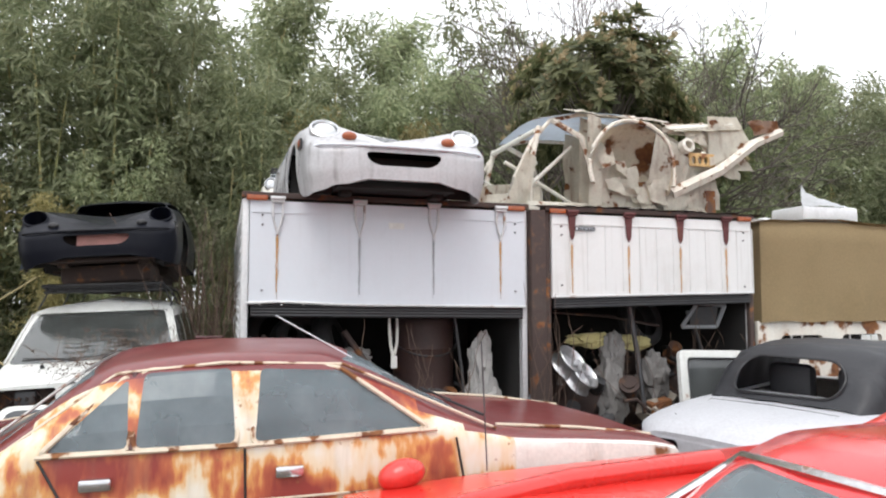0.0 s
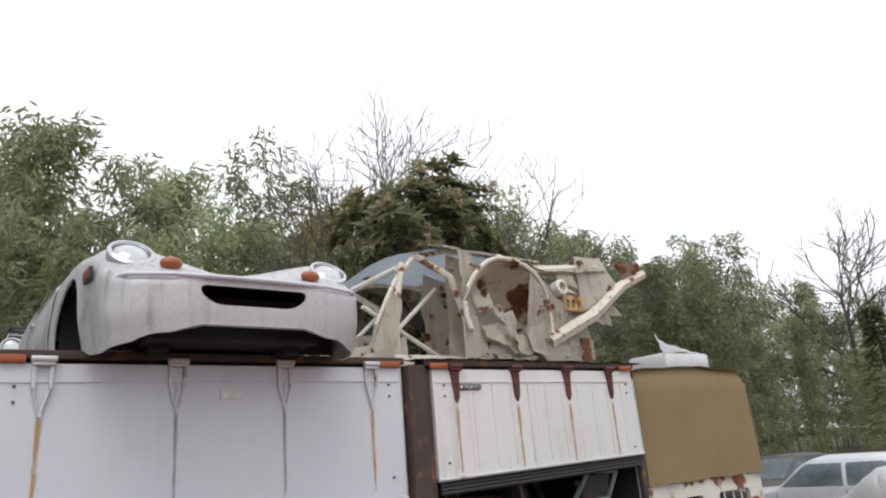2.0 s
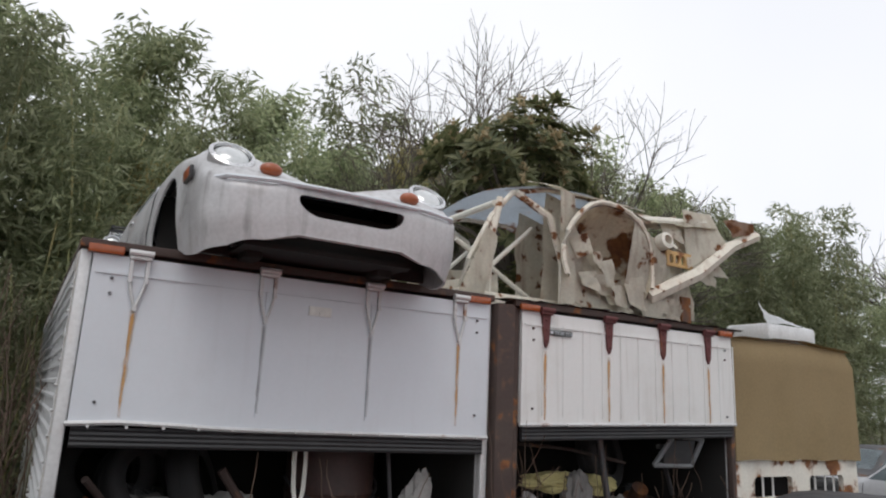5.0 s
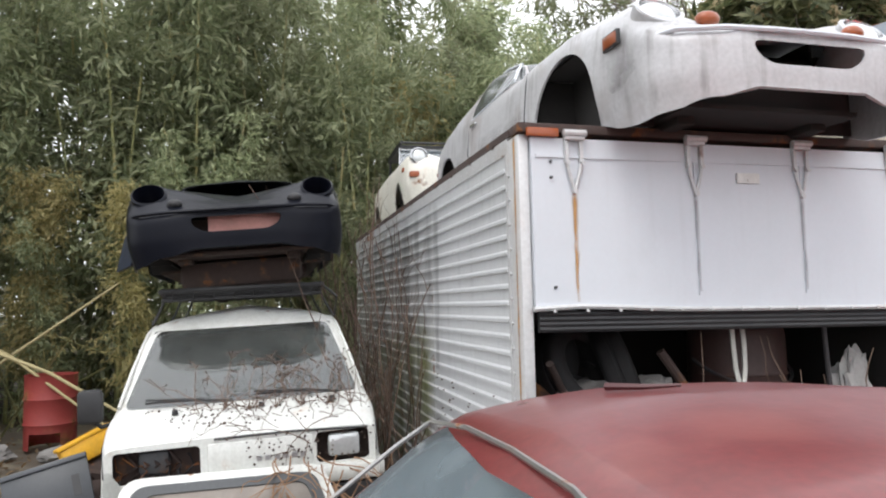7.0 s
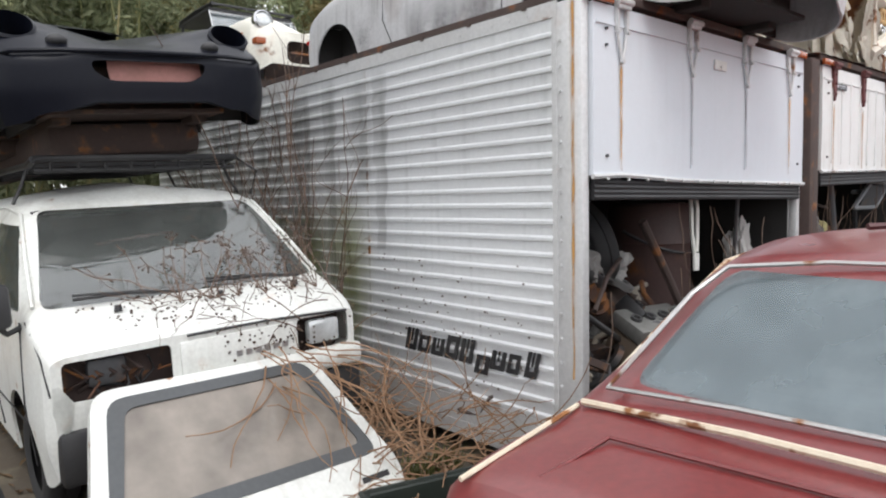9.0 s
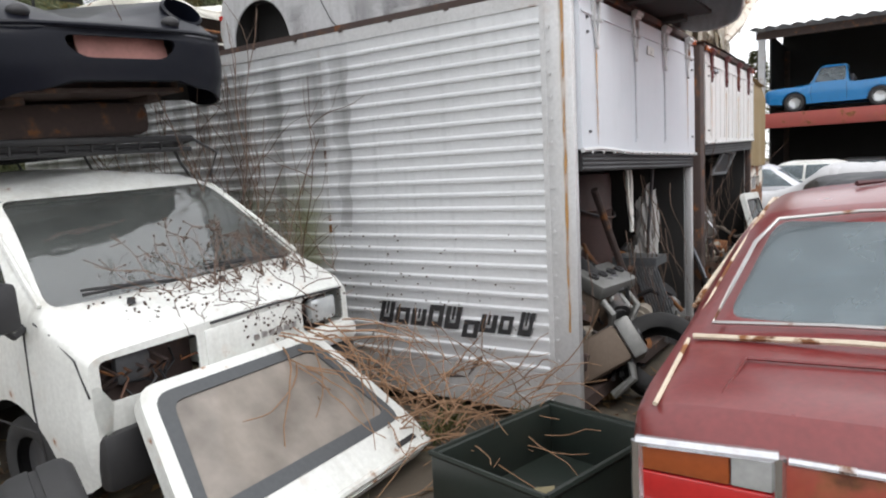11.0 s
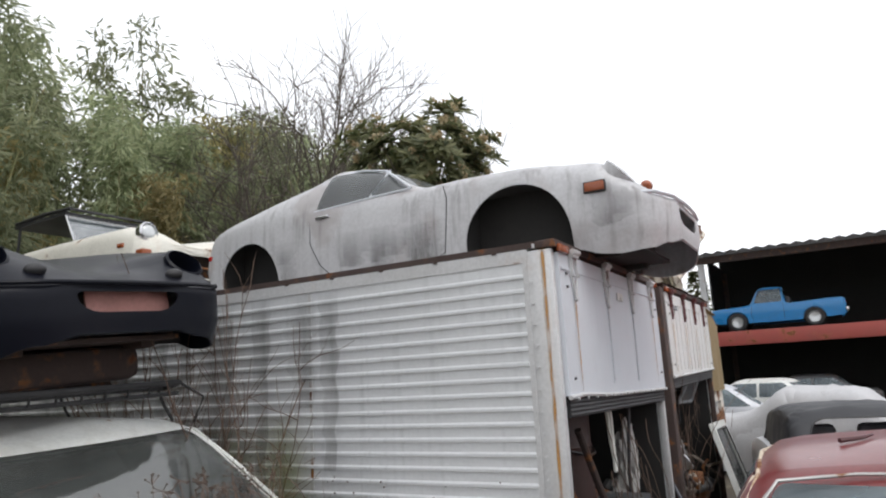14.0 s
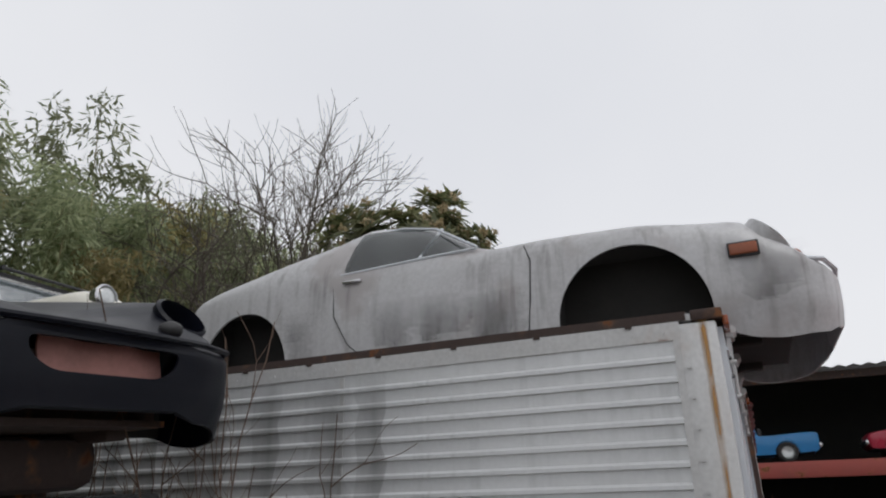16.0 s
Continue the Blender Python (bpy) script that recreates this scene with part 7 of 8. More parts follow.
# loose scrap parts heaped in the mouths of both boxes
r = random.Random(31)
SCRAP = [M_STEELDARK, M_RUSTDARK, M_RUSTY, M_BLACK, worn("oily_grey_casting", (0.24, 0.24, 0.235), 0.5, 0.4, grime=0.6), worn("dusty_beige_part", (0.34, 0.30, 0.25), 0.8, grime=0.5)]
for i in range(200):
    left = i < 140
    x = r.uniform(0.28, 2.45) if left else r.uniform(3.0, 5.0)
    depth = r.random()
    y = 5.93 + 0.75 * depth
    z = 0.17 + (0.34 + 0.72 * depth) * r.random() * (1.2 if x < 1.3 or not left else 0.85)
    s = r.uniform(0.05, 0.13)
    bm = bmesh.new()
    k = i % 4
    if k == 0:
        box(bm, -s, -0.6 * s, -0.5 * s, s, 0.6 * s, 0.5 * s, bevel=0.012)
        cyl(bm, 0.35 * s, 0.35 * s, 1.6 * s, pose(0, 0, 0, 90), 10)
    elif k == 1:
        cyl(bm, 0.6 * s, 0.5 * s, 1.8 * s, pose(0, 0, 0, 0, 90), 14)
        cyl(bm, 0.85 * s, 0.85 * s, 0.3 * s, pose(0.6 * s, 0, 0, 0, 90), 14)
    elif k == 2:
        ring_sweep(bm, [(s, -0.2 * s), (s, 0.2 * s), (0.55 * s, 0.25 * s), (0.5 * s, -0.2 * s)], 18)
        tube(bm, [(s, 0, 0), (2.2 * s, 0.3 * s, 0.2 * s)], 0.15 * s, 6)
    else:
        tube(bm, [(-2 * s, 0, 0), (-0.6 * s, 0.4 * s, 0.5 * s), (0.7 * s, -0.3 * s, 0.4 * s), (2 * s, 0.2 * s, -0.3 * s)], 0.018, 8)
    ob = solid("scrap_part", bm, r.choice(SCRAP), True)
    ob.matrix_world = pose(x, y, z, r.uniform(0, 360), r.uniform(-50, 50), r.uniform(0, 360))
    tagged(ob, "small dirty machine part in the scrap heap", "scrap part", "loose scrap parts")


# ---- in front of the van ----
def tailgate():
    """Loose hatch leaning on the van's nose."""
    t = thing("hatch_door", "loose white hatch door with grimy glass leaning on the van", "car door", pose(-1.28, 6.42, 0.06, -47, 0, 3))
    out = rounded([(-0.70, 0.0), (0.70, 0.0), (0.735, 0.14), (0.55, 0.88), (-0.55, 0.88), (-0.735, 0.14)], 0.09)
    hole = rounded([(-0.635, 0.22), (0.635, 0.22), (0.485, 0.81), (-0.485, 0.81)], 0.08)
    me = carve(mesh_of(prism(out, "y", -0.035, 0.035)), prism(hole, "y", -0.1, 0.1))
    part("frame", me, M_VANWHITE, t, "white painted frame", False)
    me = carve(mesh_of(prism(rounded([(-0.65, 0.205), (0.65, 0.205), (0.50, 0.825), (-0.50, 0.825)], 0.08), "y", -0.040, -0.030)), prism(rounded([(-0.58, 0.275), (0.58, 0.275), (0.44, 0.765), (-0.44, 0.765)], 0.06), "y", -0.2, 0.2))
    part("glass_border", me, worn("grey_rubber_band", (0.075, 0.08, 0.085), 0.6, grime=0.4), t, "dark grey glass border", False)
    part("glass", prism(hole, "y", -0.030, -0.024), glass_mat("grimy_hatch_glass", (0.42, 0.40, 0.38), 0.78, grime=(0.46, 0.41, 0.36)), t, "grimy grey glass", False)
    part("mark", boxed(0.48, -0.0385, 0.07, 0.64, -0.034, 0.10), M_BLACK, t, smooth=False)
    bm = tubed([(-0.68, -0.05, 0.02), (0, -0.055, 0.03), (0.68, -0.05, 0.02)], 0.02, 8)
    part("lower_lip", bm, M_VANWHITE, t)
    return t


tailgate()
m = pose(-2.42, 6.55, 0.36, 78, 0, 70)
w = tagged(solid("tyre", tyre_bm(0.31, 0.22, 0.19, m), M_RUBBER, True), "black treaded tyre on a pale rim leaning by the van", "wheel")
w2 = thing("wheel_disc", "dull pale alloy wheel inside the leaning tyre", "wheel rim")
bm = bmesh.new()
ring_sweep(bm, [(0.19, -0.10), (0.18, 0.02), (0.06, 0.05), (0.001, 0.05), (0.001, 0.02), (0.17, -0.02)], 28, m, closed=False)
part("disc", bm, worn("pale_alloy", (0.5, 0.51, 0.46), 0.4, 0.4, grime=0.3), w2)


def tub():
    t = thing("plastic_tub", "dark green-black plastic tub with a little litter", "tub", pose(-0.755, 5.66, 0.0, 0, 0, -13))
    wv = worn("dark_green_plastic", (0.018, 0.024, 0.02), 0.4, grime=0.4, dirt=(0.07, 0.065, 0.05))
    part("base", boxed(-0.40, -0.30, 0.03, 0.40, 0.30, 0.05), wv, t)
    for a in ((-0.42, -0.32, 0.03, -0.39, 0.32, 0.30), (0.39, -0.32, 0.03, 0.42, 0.32, 0.30), (-0.39, -0.32, 0.03, 0.39, -0.29, 0.30), (-0.39, 0.29, 0.03, 0.39, 0.32, 0.30)):
        part("side", boxed(*a, bevel=0.006), wv, t)
    part("rim", tubed([(-0.42, -0.32, 0.30), (0.42, -0.32, 0.30), (0.42, 0.32, 0.30), (-0.42, 0.32, 0.30), (-0.42, -0.32, 0.30)], 0.014, 6), wv, t)
    part("litter", lump(bmesh.new(), (-0.05, 0.02, 0.055), 0.09, (1.2, 0.8, 0.12), 4), worn("dry_litter", (0.22, 0.19, 0.11), 0.9), t)
    return t


tub()


def barrel():
    t = thing("steel_barrel", "rusty red steel barrel cut open as a fire bin", "barrel", Matrix.Translation((-3.62, 12.2, 0.0)))
    me = bmesh.new()
    ring_sweep(me, [(0.285, 0.0), (0.29, 0.28), (0.302, 0.30), (0.29, 0.32), (0.29, 0.58), (0.302, 0.60), (0.29, 0.62), (0.29, 0.86), (0.30, 0.88), (0.28, 0.88), (0.275, 0.02)], 32)
    bmesh.ops.recalc_face_normals(me, faces=me.faces)
    me = carve(mesh_of(me), boxed(-0.17, -0.5, -0.1, 0.17, 0.0, 0.20))
    part("shell", me, M_BARREL, t)
    return t


barrel()
t = thing("plastic_crate", "bright yellow plastic crate tipped on scrap", "crate", pose(-2.62, 9.75, 0.30, -12, -24, 25))
part("box_body", boxed(-0.22, -0.15, 0.0, 0.22, 0.15, 0.20, bevel=0.025), M_YELLOW, t)
part("lid", boxed(-0.235, -0.165, 0.185, 0.235, 0.165, 0.225, bevel=0.015), M_YELLOW, t)
t = thing("black_cover", "black plastic panel leaning over scrap", "plastic panel", pose(-2.75, 9.1, 0.0, -28, -14, 8))
part("sheet", boxed(-0.35, -0.012, 0.0, 0.30, 0.012, 0.42, bevel=0.008), worn("slate_black_plastic", (0.045, 0.05, 0.058), 0.4, grime=0.3), t)
part("edge", boxed(-0.35, -0.03, 0.38, 0.30, 0.012, 0.425, bevel=0.008), worn("slate_black_edge", (0.06, 0.065, 0.075), 0.4, grime=0.3), t)
part("slot", boxed(0.16, -0.016, 0.08, 0.22, -0.012, 0.26), M_BLACK, t)
tagged(solid("scrap_mound", lump(bmesh.new(), (-2.6, 9.8, 0.1), 0.42, (1, 0.8, 0.55), 5), M_RUSTDARK, True), "low heap of dark scrap", "scrap")
for k, (x, y, s) in enumerate(((-3.3, 11.4, 0.16), (-3.0, 11.8, 0.12), (-4.1, 11.6, 0.2), (-2.6, 11.2, 0.14), (-3.9, 10.8, 0.12), (-4.6, 12.0, 0.25))):
    tagged(solid("rubble_lump", lump(bmesh.new(), (x, y, 0.05), s, (1.3, 1, 0.6), 3 * k), worn("grey_rubble", (0.22, 0.21, 0.20), 0.9, grime=0.5), False), "grey rubble lump on the ground", "rubble", "rubble lumps")


# ---- storage rack with cars, far right ----
def rack():
    t = thing("car_rack", "steel car storage rack with a red deck and corrugated roof", "storage rack")
    x0, x1, y0, y1 = 19.9, 25.5, -16.0, 8.15
    part("deck_beam", boxed(x0 - 0.12, y0, 2.32, x0 + 0.04, y1, 2.76, bevel=0.01), M_REDBEAM, t, "dull red deck beam")
    part("deck", boxed(x0, y0, 2.66, x1, y1, 2.75), M_STEELDARK, t)
    part("roof_beam", boxed(x0 - 0.1, y0, 5.0, x0 + 0.05, y1, 5.22), M_RUSTDARK, t)
    bm = bmesh.new()
    n = 130
    prev = None
    for i in range(n + 1):
        y = y0 + (y1 + 0.15 - y0) * i / n
        dz = 0.045 if i % 2 else -0.02
        cur = (bm.verts.new((x0 - 0.45, y, 5.28 + dz)), bm.verts.new((x1 + 0.3, y, 5.9 + dz)))
        if prev:
            bm.faces.new((prev[0], cur[0], cur[1], prev[1]))
        prev = cur
    bmesh.ops.solidify(bm, geom=bm.faces[:], thickness=0.02)
    part("corrugated_roof", bm, worn("grey_asbestos_roof", (0.26, 0.26, 0.26), 0.85, grime=0.5, rust=0.1), t, "weathered corrugated roof", False)
    k = 0
    for y in (8.0, -3.0, -9.0, -15.5):
        for x in (x0, x1):
            part("post", boxed(x - 0.09, y - 0.09, 0, x + 0.09, y + 0.09, 5.3), worn("grey_post", (0.5, 0.5, 0.5), 0.6, grime=0.4, rust=0.2) if k == 0 else M_RUSTDARK, t)
            k += 1
    # Added near-black sheets stand in for shade under the roof and close off sky.
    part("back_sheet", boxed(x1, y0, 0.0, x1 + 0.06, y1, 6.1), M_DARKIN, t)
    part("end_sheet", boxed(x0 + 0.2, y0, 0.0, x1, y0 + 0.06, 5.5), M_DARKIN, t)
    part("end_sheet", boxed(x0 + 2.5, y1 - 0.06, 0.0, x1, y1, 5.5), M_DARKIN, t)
    return t


rack()
plain_car("blue_pickup", "bright blue pickup truck on the rack's deck", along(21.0, 6.02, 2.78, 90), M_BLUE, 3.9, 1.5, 0.80, 1.36, 0.75, 0.42, -0.25, -0.32, 0.68, 0.80, wheels=(1.13, -1.08), rim=M_LENS, pick=True, tags="pickup truck")
plain_car("crimson_car", "crimson hatchback car on the rack's deck", along(21.0, 0.85, 2.78, 90), M_CRIMSON, 4.0, 1.6, 0.85, 1.33, 0.75, 0.1, -1.05, -1.55, 0.66, 0.9, wheels=(1.28, -1.15), rim=M_BOXWHITE)
dark = plain_car("dark_car", "dark car stored on the ground under the rack", along(20.8, 5.6, 0.0, 90), M_STEELDARK, 4.2, 1.65, 0.85, 1.32, 0.85, 0.25, -0.9, -1.5)
copy_thing(dark, along(20.9, 0.2, 0.0, 90))
copy_thing(dark, along(14.8, 9.8, 0.0, 170))
white = plain_car("white_car", "white car parked in the yard", along(14.2, 1.2, 0.0, 100), M_VANWHITE, 4.3, 1.68, 0.85, 1.34, 0.85, 0.25, -0.95, -1.6)
copy_thing(white, along(12.4, 12.2, 0.0, 190))
copy_thing(white, along(16.6, 6.6, 0.0, 80))
silver = plain_car("grey_car", "silver-grey car parked in the yard", along(16.5, 12.5, 0.0, 185), M_SILVERCAR, 4.3, 1.68, 0.85, 1.34, 0.85, 0.25, -0.95, -1.6)
copy_thing(silver, along(12.6, 7.6, 0.0, 95))


def covered_car():
    base = [(-2.1, 0.45), (-1.9, 0.72), (-1.2, 0.88), (-0.6, 1.30), (0.3, 1.34), (0.9, 0.98), (1.9, 0.78), (2.1, 0.5)]
    st = [(x, [(0.82, 0.06), (0.86, min(0.5, z)), (0.80, z * 0.82), (0.60, z * 0.97), (0, z)]) for x, z in base]
    me = loft(st, 60, 16, 0.01)
    for v in me.vertices:
        p = v.co
        v.co += v.normal * (0.035 * noise.noise(p * 3.0) + 0.018 * noise.noise(p * 8.0) + 0.03 * noise.noise(Vector((p.x * 6, p.y * 1.5, 0))))
    ob = solid("covered_car", me, M_COVER, True)
    ob.matrix_world = along(9.2, 4.9, 0.0, 82)
    tagged(ob, "car under a wrinkled silver-grey cover", "car")


covered_car()
for i in range(5):
    m = pose(9.3 + 0.05 * (i % 2), 7.6 + 0.04 * (i % 3), 0.11 + 0.20 * i)
    tagged(solid("tyre", tyre_bm(0.34, 0.2, 0.2, m), M_RUBBER, True), "black tyre in a stack beside the canvas truck", "tyre", "stack of tyres")
bm = lump(bmesh.new(), (6.75, 7.6, 2.62), 0.3, (1.5, 0.9, 0.45), 9, 0.5, 4)
tagged(solid("plastic_bundle", bm, worn("white_plastic_bundle", (0.66, 0.66, 0.66), 0.5, grime=0.2), True), "bundled white plastic sheet on the canvas roof", "plastic sheet")


# ---- bamboo, trees and dead vines ----
M_BAMBOO = leaf_mat("bamboo_leaf", (0.16, 0.20, 0.10), (0.40, 0.43, 0.26), 0.4)
M_BAMBOO2 = leaf_mat("yellowed_bamboo_leaf", (0.22, 0.20, 0.085), (0.42, 0.36, 0.17), 0.3)
M_CULM = worn("bamboo_culm", (0.22, 0.22, 0.09), 0.5, grime=0.4, other=(0.34, 0.29, 0.13), patch=0.1, vary=0.3)
M_LOQUAT = leaf_mat("loquat_leaf", (0.07, 0.095, 0.04), (0.25, 0.26, 0.13), 0.1)
M_BUD = leaf_mat("loquat_blossom", (0.34, 0.27, 0.14), (0.50, 0.42, 0.26), 0.1)
M_BARK = worn("grey_brown_bark", (0.13, 0.11, 0.09), 0.9, grime=0.4, vary=0.2)
M_TWIG = worn("dry_vine", (0.15, 0.10, 0.075), 0.9, grime=0.3, vary=0.2)


def leaves_mesh(blades):
    """Narrow folded leaves from (root, tip direction, side direction, length, width)."""
    vs, fs = [], []
    for p, d, s, ln, wd in blades:
        k = len(vs)
        n = d.cross(s)
        vs += [p, p + d * ln * 0.42 + s * wd - n * wd * 0.35, p + d * ln, p + d * ln * 0.42 - s * wd - n * wd * 0.35]
        fs += [(k, k + 1, k + 2), (k, k + 2, k + 3)]
    me = bpy.data.meshes.new("leaves")
    me.from_pydata([tuple(v) for v in vs], [], fs)
    me.update()
    return me


def unit(r):
    while True:
        v = Vector((r.uniform(-1, 1), r.uniform(-1, 1), r.uniform(-1, 1)))
        if 0.05 < v.length < 1:
            return v.normalized()


def bamboo_kind(seed, height, bare):
    """One bamboo clump: leaning culms and drooping sprays of leaves."""
    r = random.Random(seed)
    bm = bmesh.new()
    blades = []
    for c in range(3):
        a = r.uniform(0, 2 * pi)
        lean = r.uniform(0.3, 0.9)
        foot = Vector((r.uniform(-.3, .3), r.uniform(-.3, .3), 0))
        h = height * r.uniform(0.78, 1.0)
        pts = [foot + Vector((cos(a) * lean * t ** 2.2, sin(a) * lean * t ** 2.2, h * t - 0.35 * lean * t ** 4)) for t in np.linspace(0, 1, 9)]
        tube(bm, pts, r.uniform(0.028, 0.042), 6, 0.2)
        for i in range(42):
            t = bare + (1 - bare) * r.random() ** 0.8
            f = t * 8
            k = min(7, int(f))
            p = pts[k].lerp(pts[k + 1], f - k)
            b = r.uniform(0, 2 * pi)
            out = Vector((cos(b), sin(b), r.uniform(-0.1, 0.5))).normalized()
            ln = r.uniform(0.45, 1.1) * (1.15 - 0.75 * t)
            tip = p + out * ln + Vector((0, 0, -0.30 * ln))
            tube(bm, [p, p.lerp(tip, 0.5) + Vector((0, 0, 0.08 * ln)), tip], 0.006, 3, 0.4)
            for q in range(32):
                s = r.random() ** 0.6
                root = p.lerp(tip, s) + Vector((0, 0, 0.3 * ln * s * (1 - s))) + unit(r) * 0.2
                d = (out * r.uniform(0.1, 0.9) + unit(r) * 0.7 + Vector((0, 0, -0.65))).normalized()
                blades.append((root, d, d.cross(unit(r)).normalized(), r.uniform(0.13, 0.27), r.uniform(0.016, 0.029)))
    return mesh_of(bm), leaves_mesh(blades)


def place_bamboo(kinds, spots, label, group, leaf):
    for culm, leaf_me, x, y, z, turn, s in spots:
        t = thing("bamboo", label, "bamboo", Matrix.Translation((x, y, z)) @ Matrix.Rotation(turn, 4, "Z") @ Matrix.Scale(s, 4), group)
        again("culm", culm, t, Matrix.Identity(4))
        again("foliage", leaf_me, t, Matrix.Identity(4))


KINDS = []
for k in range(5):
    c, lf = bamboo_kind(100 + k, 8.0, (0.30, 0.12, 0.05, 0.20, 0.02)[k])
    c.materials.append(M_CULM)
    c.shade_smooth()
    lf.materials.append(M_BAMBOO2 if k == 3 else M_BAMBOO)
    KINDS.append((c, lf))
r = random.Random(77)
spots = []


def row(x0, x1, step, y, dy, hlo, hhi, kinds):
    x = x0
    while x < x1:
        c, lf = KINDS[r.choice(kinds)]
        spots.append((c, lf, x + r.uniform(-.4, .4), y + r.uniform(-dy, dy), -0.05, r.uniform(0, 6.28), r.uniform(hlo, hhi) / 8.0))
        x += step


row(-14, 1.5, 0.8, 13.6, 0.4, 3.4, 6.0, (1, 2, 3, 4))
row(-14, 1, 0.85, 14.6, 0.5, 7.6, 9.4, (0, 1, 2, 3, 4))
row(1, 5, 0.85, 14.6, 0.5, 6.2, 7.6, (1, 2, 3, 4))
row(-16, 1, 0.85, 16.2, 0.7, 8.8, 10.8, (0, 1, 2, 4))
row(1, 8, 0.85, 16.2, 0.7, 7.0, 8.4, (0, 1, 2, 4))
row(-18, 0, 1.05, 18.4, 0.9, 9.2, 12.0, (0, 1, 2, 4))
row(0, 14, 0.95, 18.4, 0.9, 8.4, 10.2, (0, 1, 2, 4))
row(8, 26, 1.1, 17.0, 0.8, 8.9, 11.0, (1, 2, 3, 4))
row(5.3, 6.2, 0.8, 25.0, 0.1, 13.6, 14.4, (1,))
row(8, 34, 1.3, 20.5, 1.2, 9.5, 12.5, (0, 1, 2, 4))
row(16, 60, 1.9, 26.0, 2.0, 10.0, 14.0, (1, 2, 4))
row(24, 62, 1.5, 21.5, 1.2, 7.0, 9.5, (1, 2, 4))
row(11.5, 16.5, 1.5, 19.5, 0.5, 11.0, 12.6, (0, 1, 4))
row(-11, -4.5, 1.0, 11.8, 0.6, 4.5, 7.5, (1, 2, 3))
place_bamboo(KINDS, spots, "dense green bamboo with drooping leaf sprays", "bamboo grove", None)

bm = bmesh.new()
for i in range(260):
    x = r.uniform(-14, 5)
    p = Vector((x, r.uniform(13.2, 16.5), 0))
    d = Vector((r.uniform(-1, 1), r.uniform(-0.6, 0.5), r.uniform(0.3, 2.2))).normalized()
    ln = r.uniform(1.5, 4.5)
    tube(bm, [p, p + d * ln * 0.5 + Vector((0, 0, 0.05)), p + d * ln], r.uniform(0.01, 0.026), 4, 0.5)
tagged(solid("dead_culms", bm, M_CULM, True), "fallen and leaning dead bamboo culms", "bamboo", kind="stuff")
for a, b in (((-4.6, 11.4, 1.5), (-2.2, 10.6, 0.35)), ((-5.6, 12.6, 2.0), (-2.6, 11.5, 0.1)), ((-5.0, 12.0, 0.4), (-3.0, 12.8, 2.0)), ((-4.4, 12.9, 0.0), (-4.9, 12.6, 2.6)), ((9.5, 11.2, 1.6), (13.4, 13.0, 3.2))):
    tagged(solid("dead_culm", tubed([a, tuple((p + q) / 2 + 0.06 for p, q in zip(a, b)), b], 0.024, 6, 0.6), worn("straw_culm", (0.36, 0.30, 0.15), 0.6, grime=0.3), True), "leaning dry straw-coloured bamboo culm", "bamboo", "leaning culms")


def forest_floor():
    bm = bmesh.new()
    n = 40
    rows = [[bm.verts.new((-40 + 140 * i / n, 13.0 + 3.0 * j + (0.5 * j if i > 16 else 0), -0.05 + 0.12 * j + 0.2 * noise.noise(Vector((i * 0.7, j * 0.9, 0))) * (j > 0))) for j in range(12)] for i in range(n + 1)]
    for a, b in zip(rows, rows[1:]):
        for j in range(11):
            bm.faces.new((a[j], b[j], b[j + 1], a[j + 1]))
    tagged(solid("woodland_floor", bm, worn("leaf_litter", (0.07, 0.055, 0.03), 0.95, grime=0.5, bump=0.5), True), "dark leaf litter under the bamboo", "ground", kind="structure")


forest_floor()


def branch_tree(name, label, m, seed, height, spread, depth, mat, r0, fork=4):
    """A bare deciduous tree: trunk, limbs, twigs."""
    r = random.Random(seed)
    t = thing(name, label, "tree", m)
    limbs, twigs = bmesh.new(), bmesh.new()
    tips = []

    def grow(p, d, ln, rad, k):
        pts = [p]
        q = p
        for i in range(3):
            d = (d + unit(r) * 0.2 + Vector((0, 0, 0.05))).normalized()
            q = q + d * ln / 3
            pts.append(q)
        tube(limbs if k < 2 else twigs, pts, rad, 6 if k < 2 else 4, 0.62)
        if k >= depth:
            tips.append((q, d))
            return
        for i in range(fork if k else fork + 1):
            nd = (d + unit(r) * spread).normalized()
            grow(pts[-1] if i < 2 else pts[-2], nd, ln * r.uniform(0.58, 0.82), rad * 0.6, k + 1)
    grow(Vector((0, 0, 0)), Vector((0.02, 0, 1)), height * 0.27, r0, 0)
    part("trunk", limbs, mat, t)
    part("crown", twigs, mat, t)
    return t, tips


branch_tree("bare_tree", "bare leafless tree with fine upright twigs", Matrix.Translation((8.2, 14.2, 0)), 4, 11.9, 0.78, 5, M_BARK, 0.08)
branch_tree("bare_tree", "bare leafless tree with fine pale twigs", Matrix.Translation((10.2, 15.0, 0)), 31, 11.6, 0.75, 5, M_BARK, 0.08)
branch_tree("bare_tree", "bare leafless tree with fine spreading twigs", Matrix.Translation((6.4, 14.0, 0)), 9, 10.8, 0.75, 5, M_BARK, 0.07)
branch_tree("bare_tree", "tall bare tree behind the yard", Matrix.Translation((50, 21.5, 0)), 14, 20.5, 0.72, 5, M_BARK, 0.25)
branch_tree("bare_tree", "bare grey shrub with tangled twigs", Matrix.Translation((4.4, 13.4, 0)), 21, 6.0, 0.75, 5, M_BARK, 0.06)


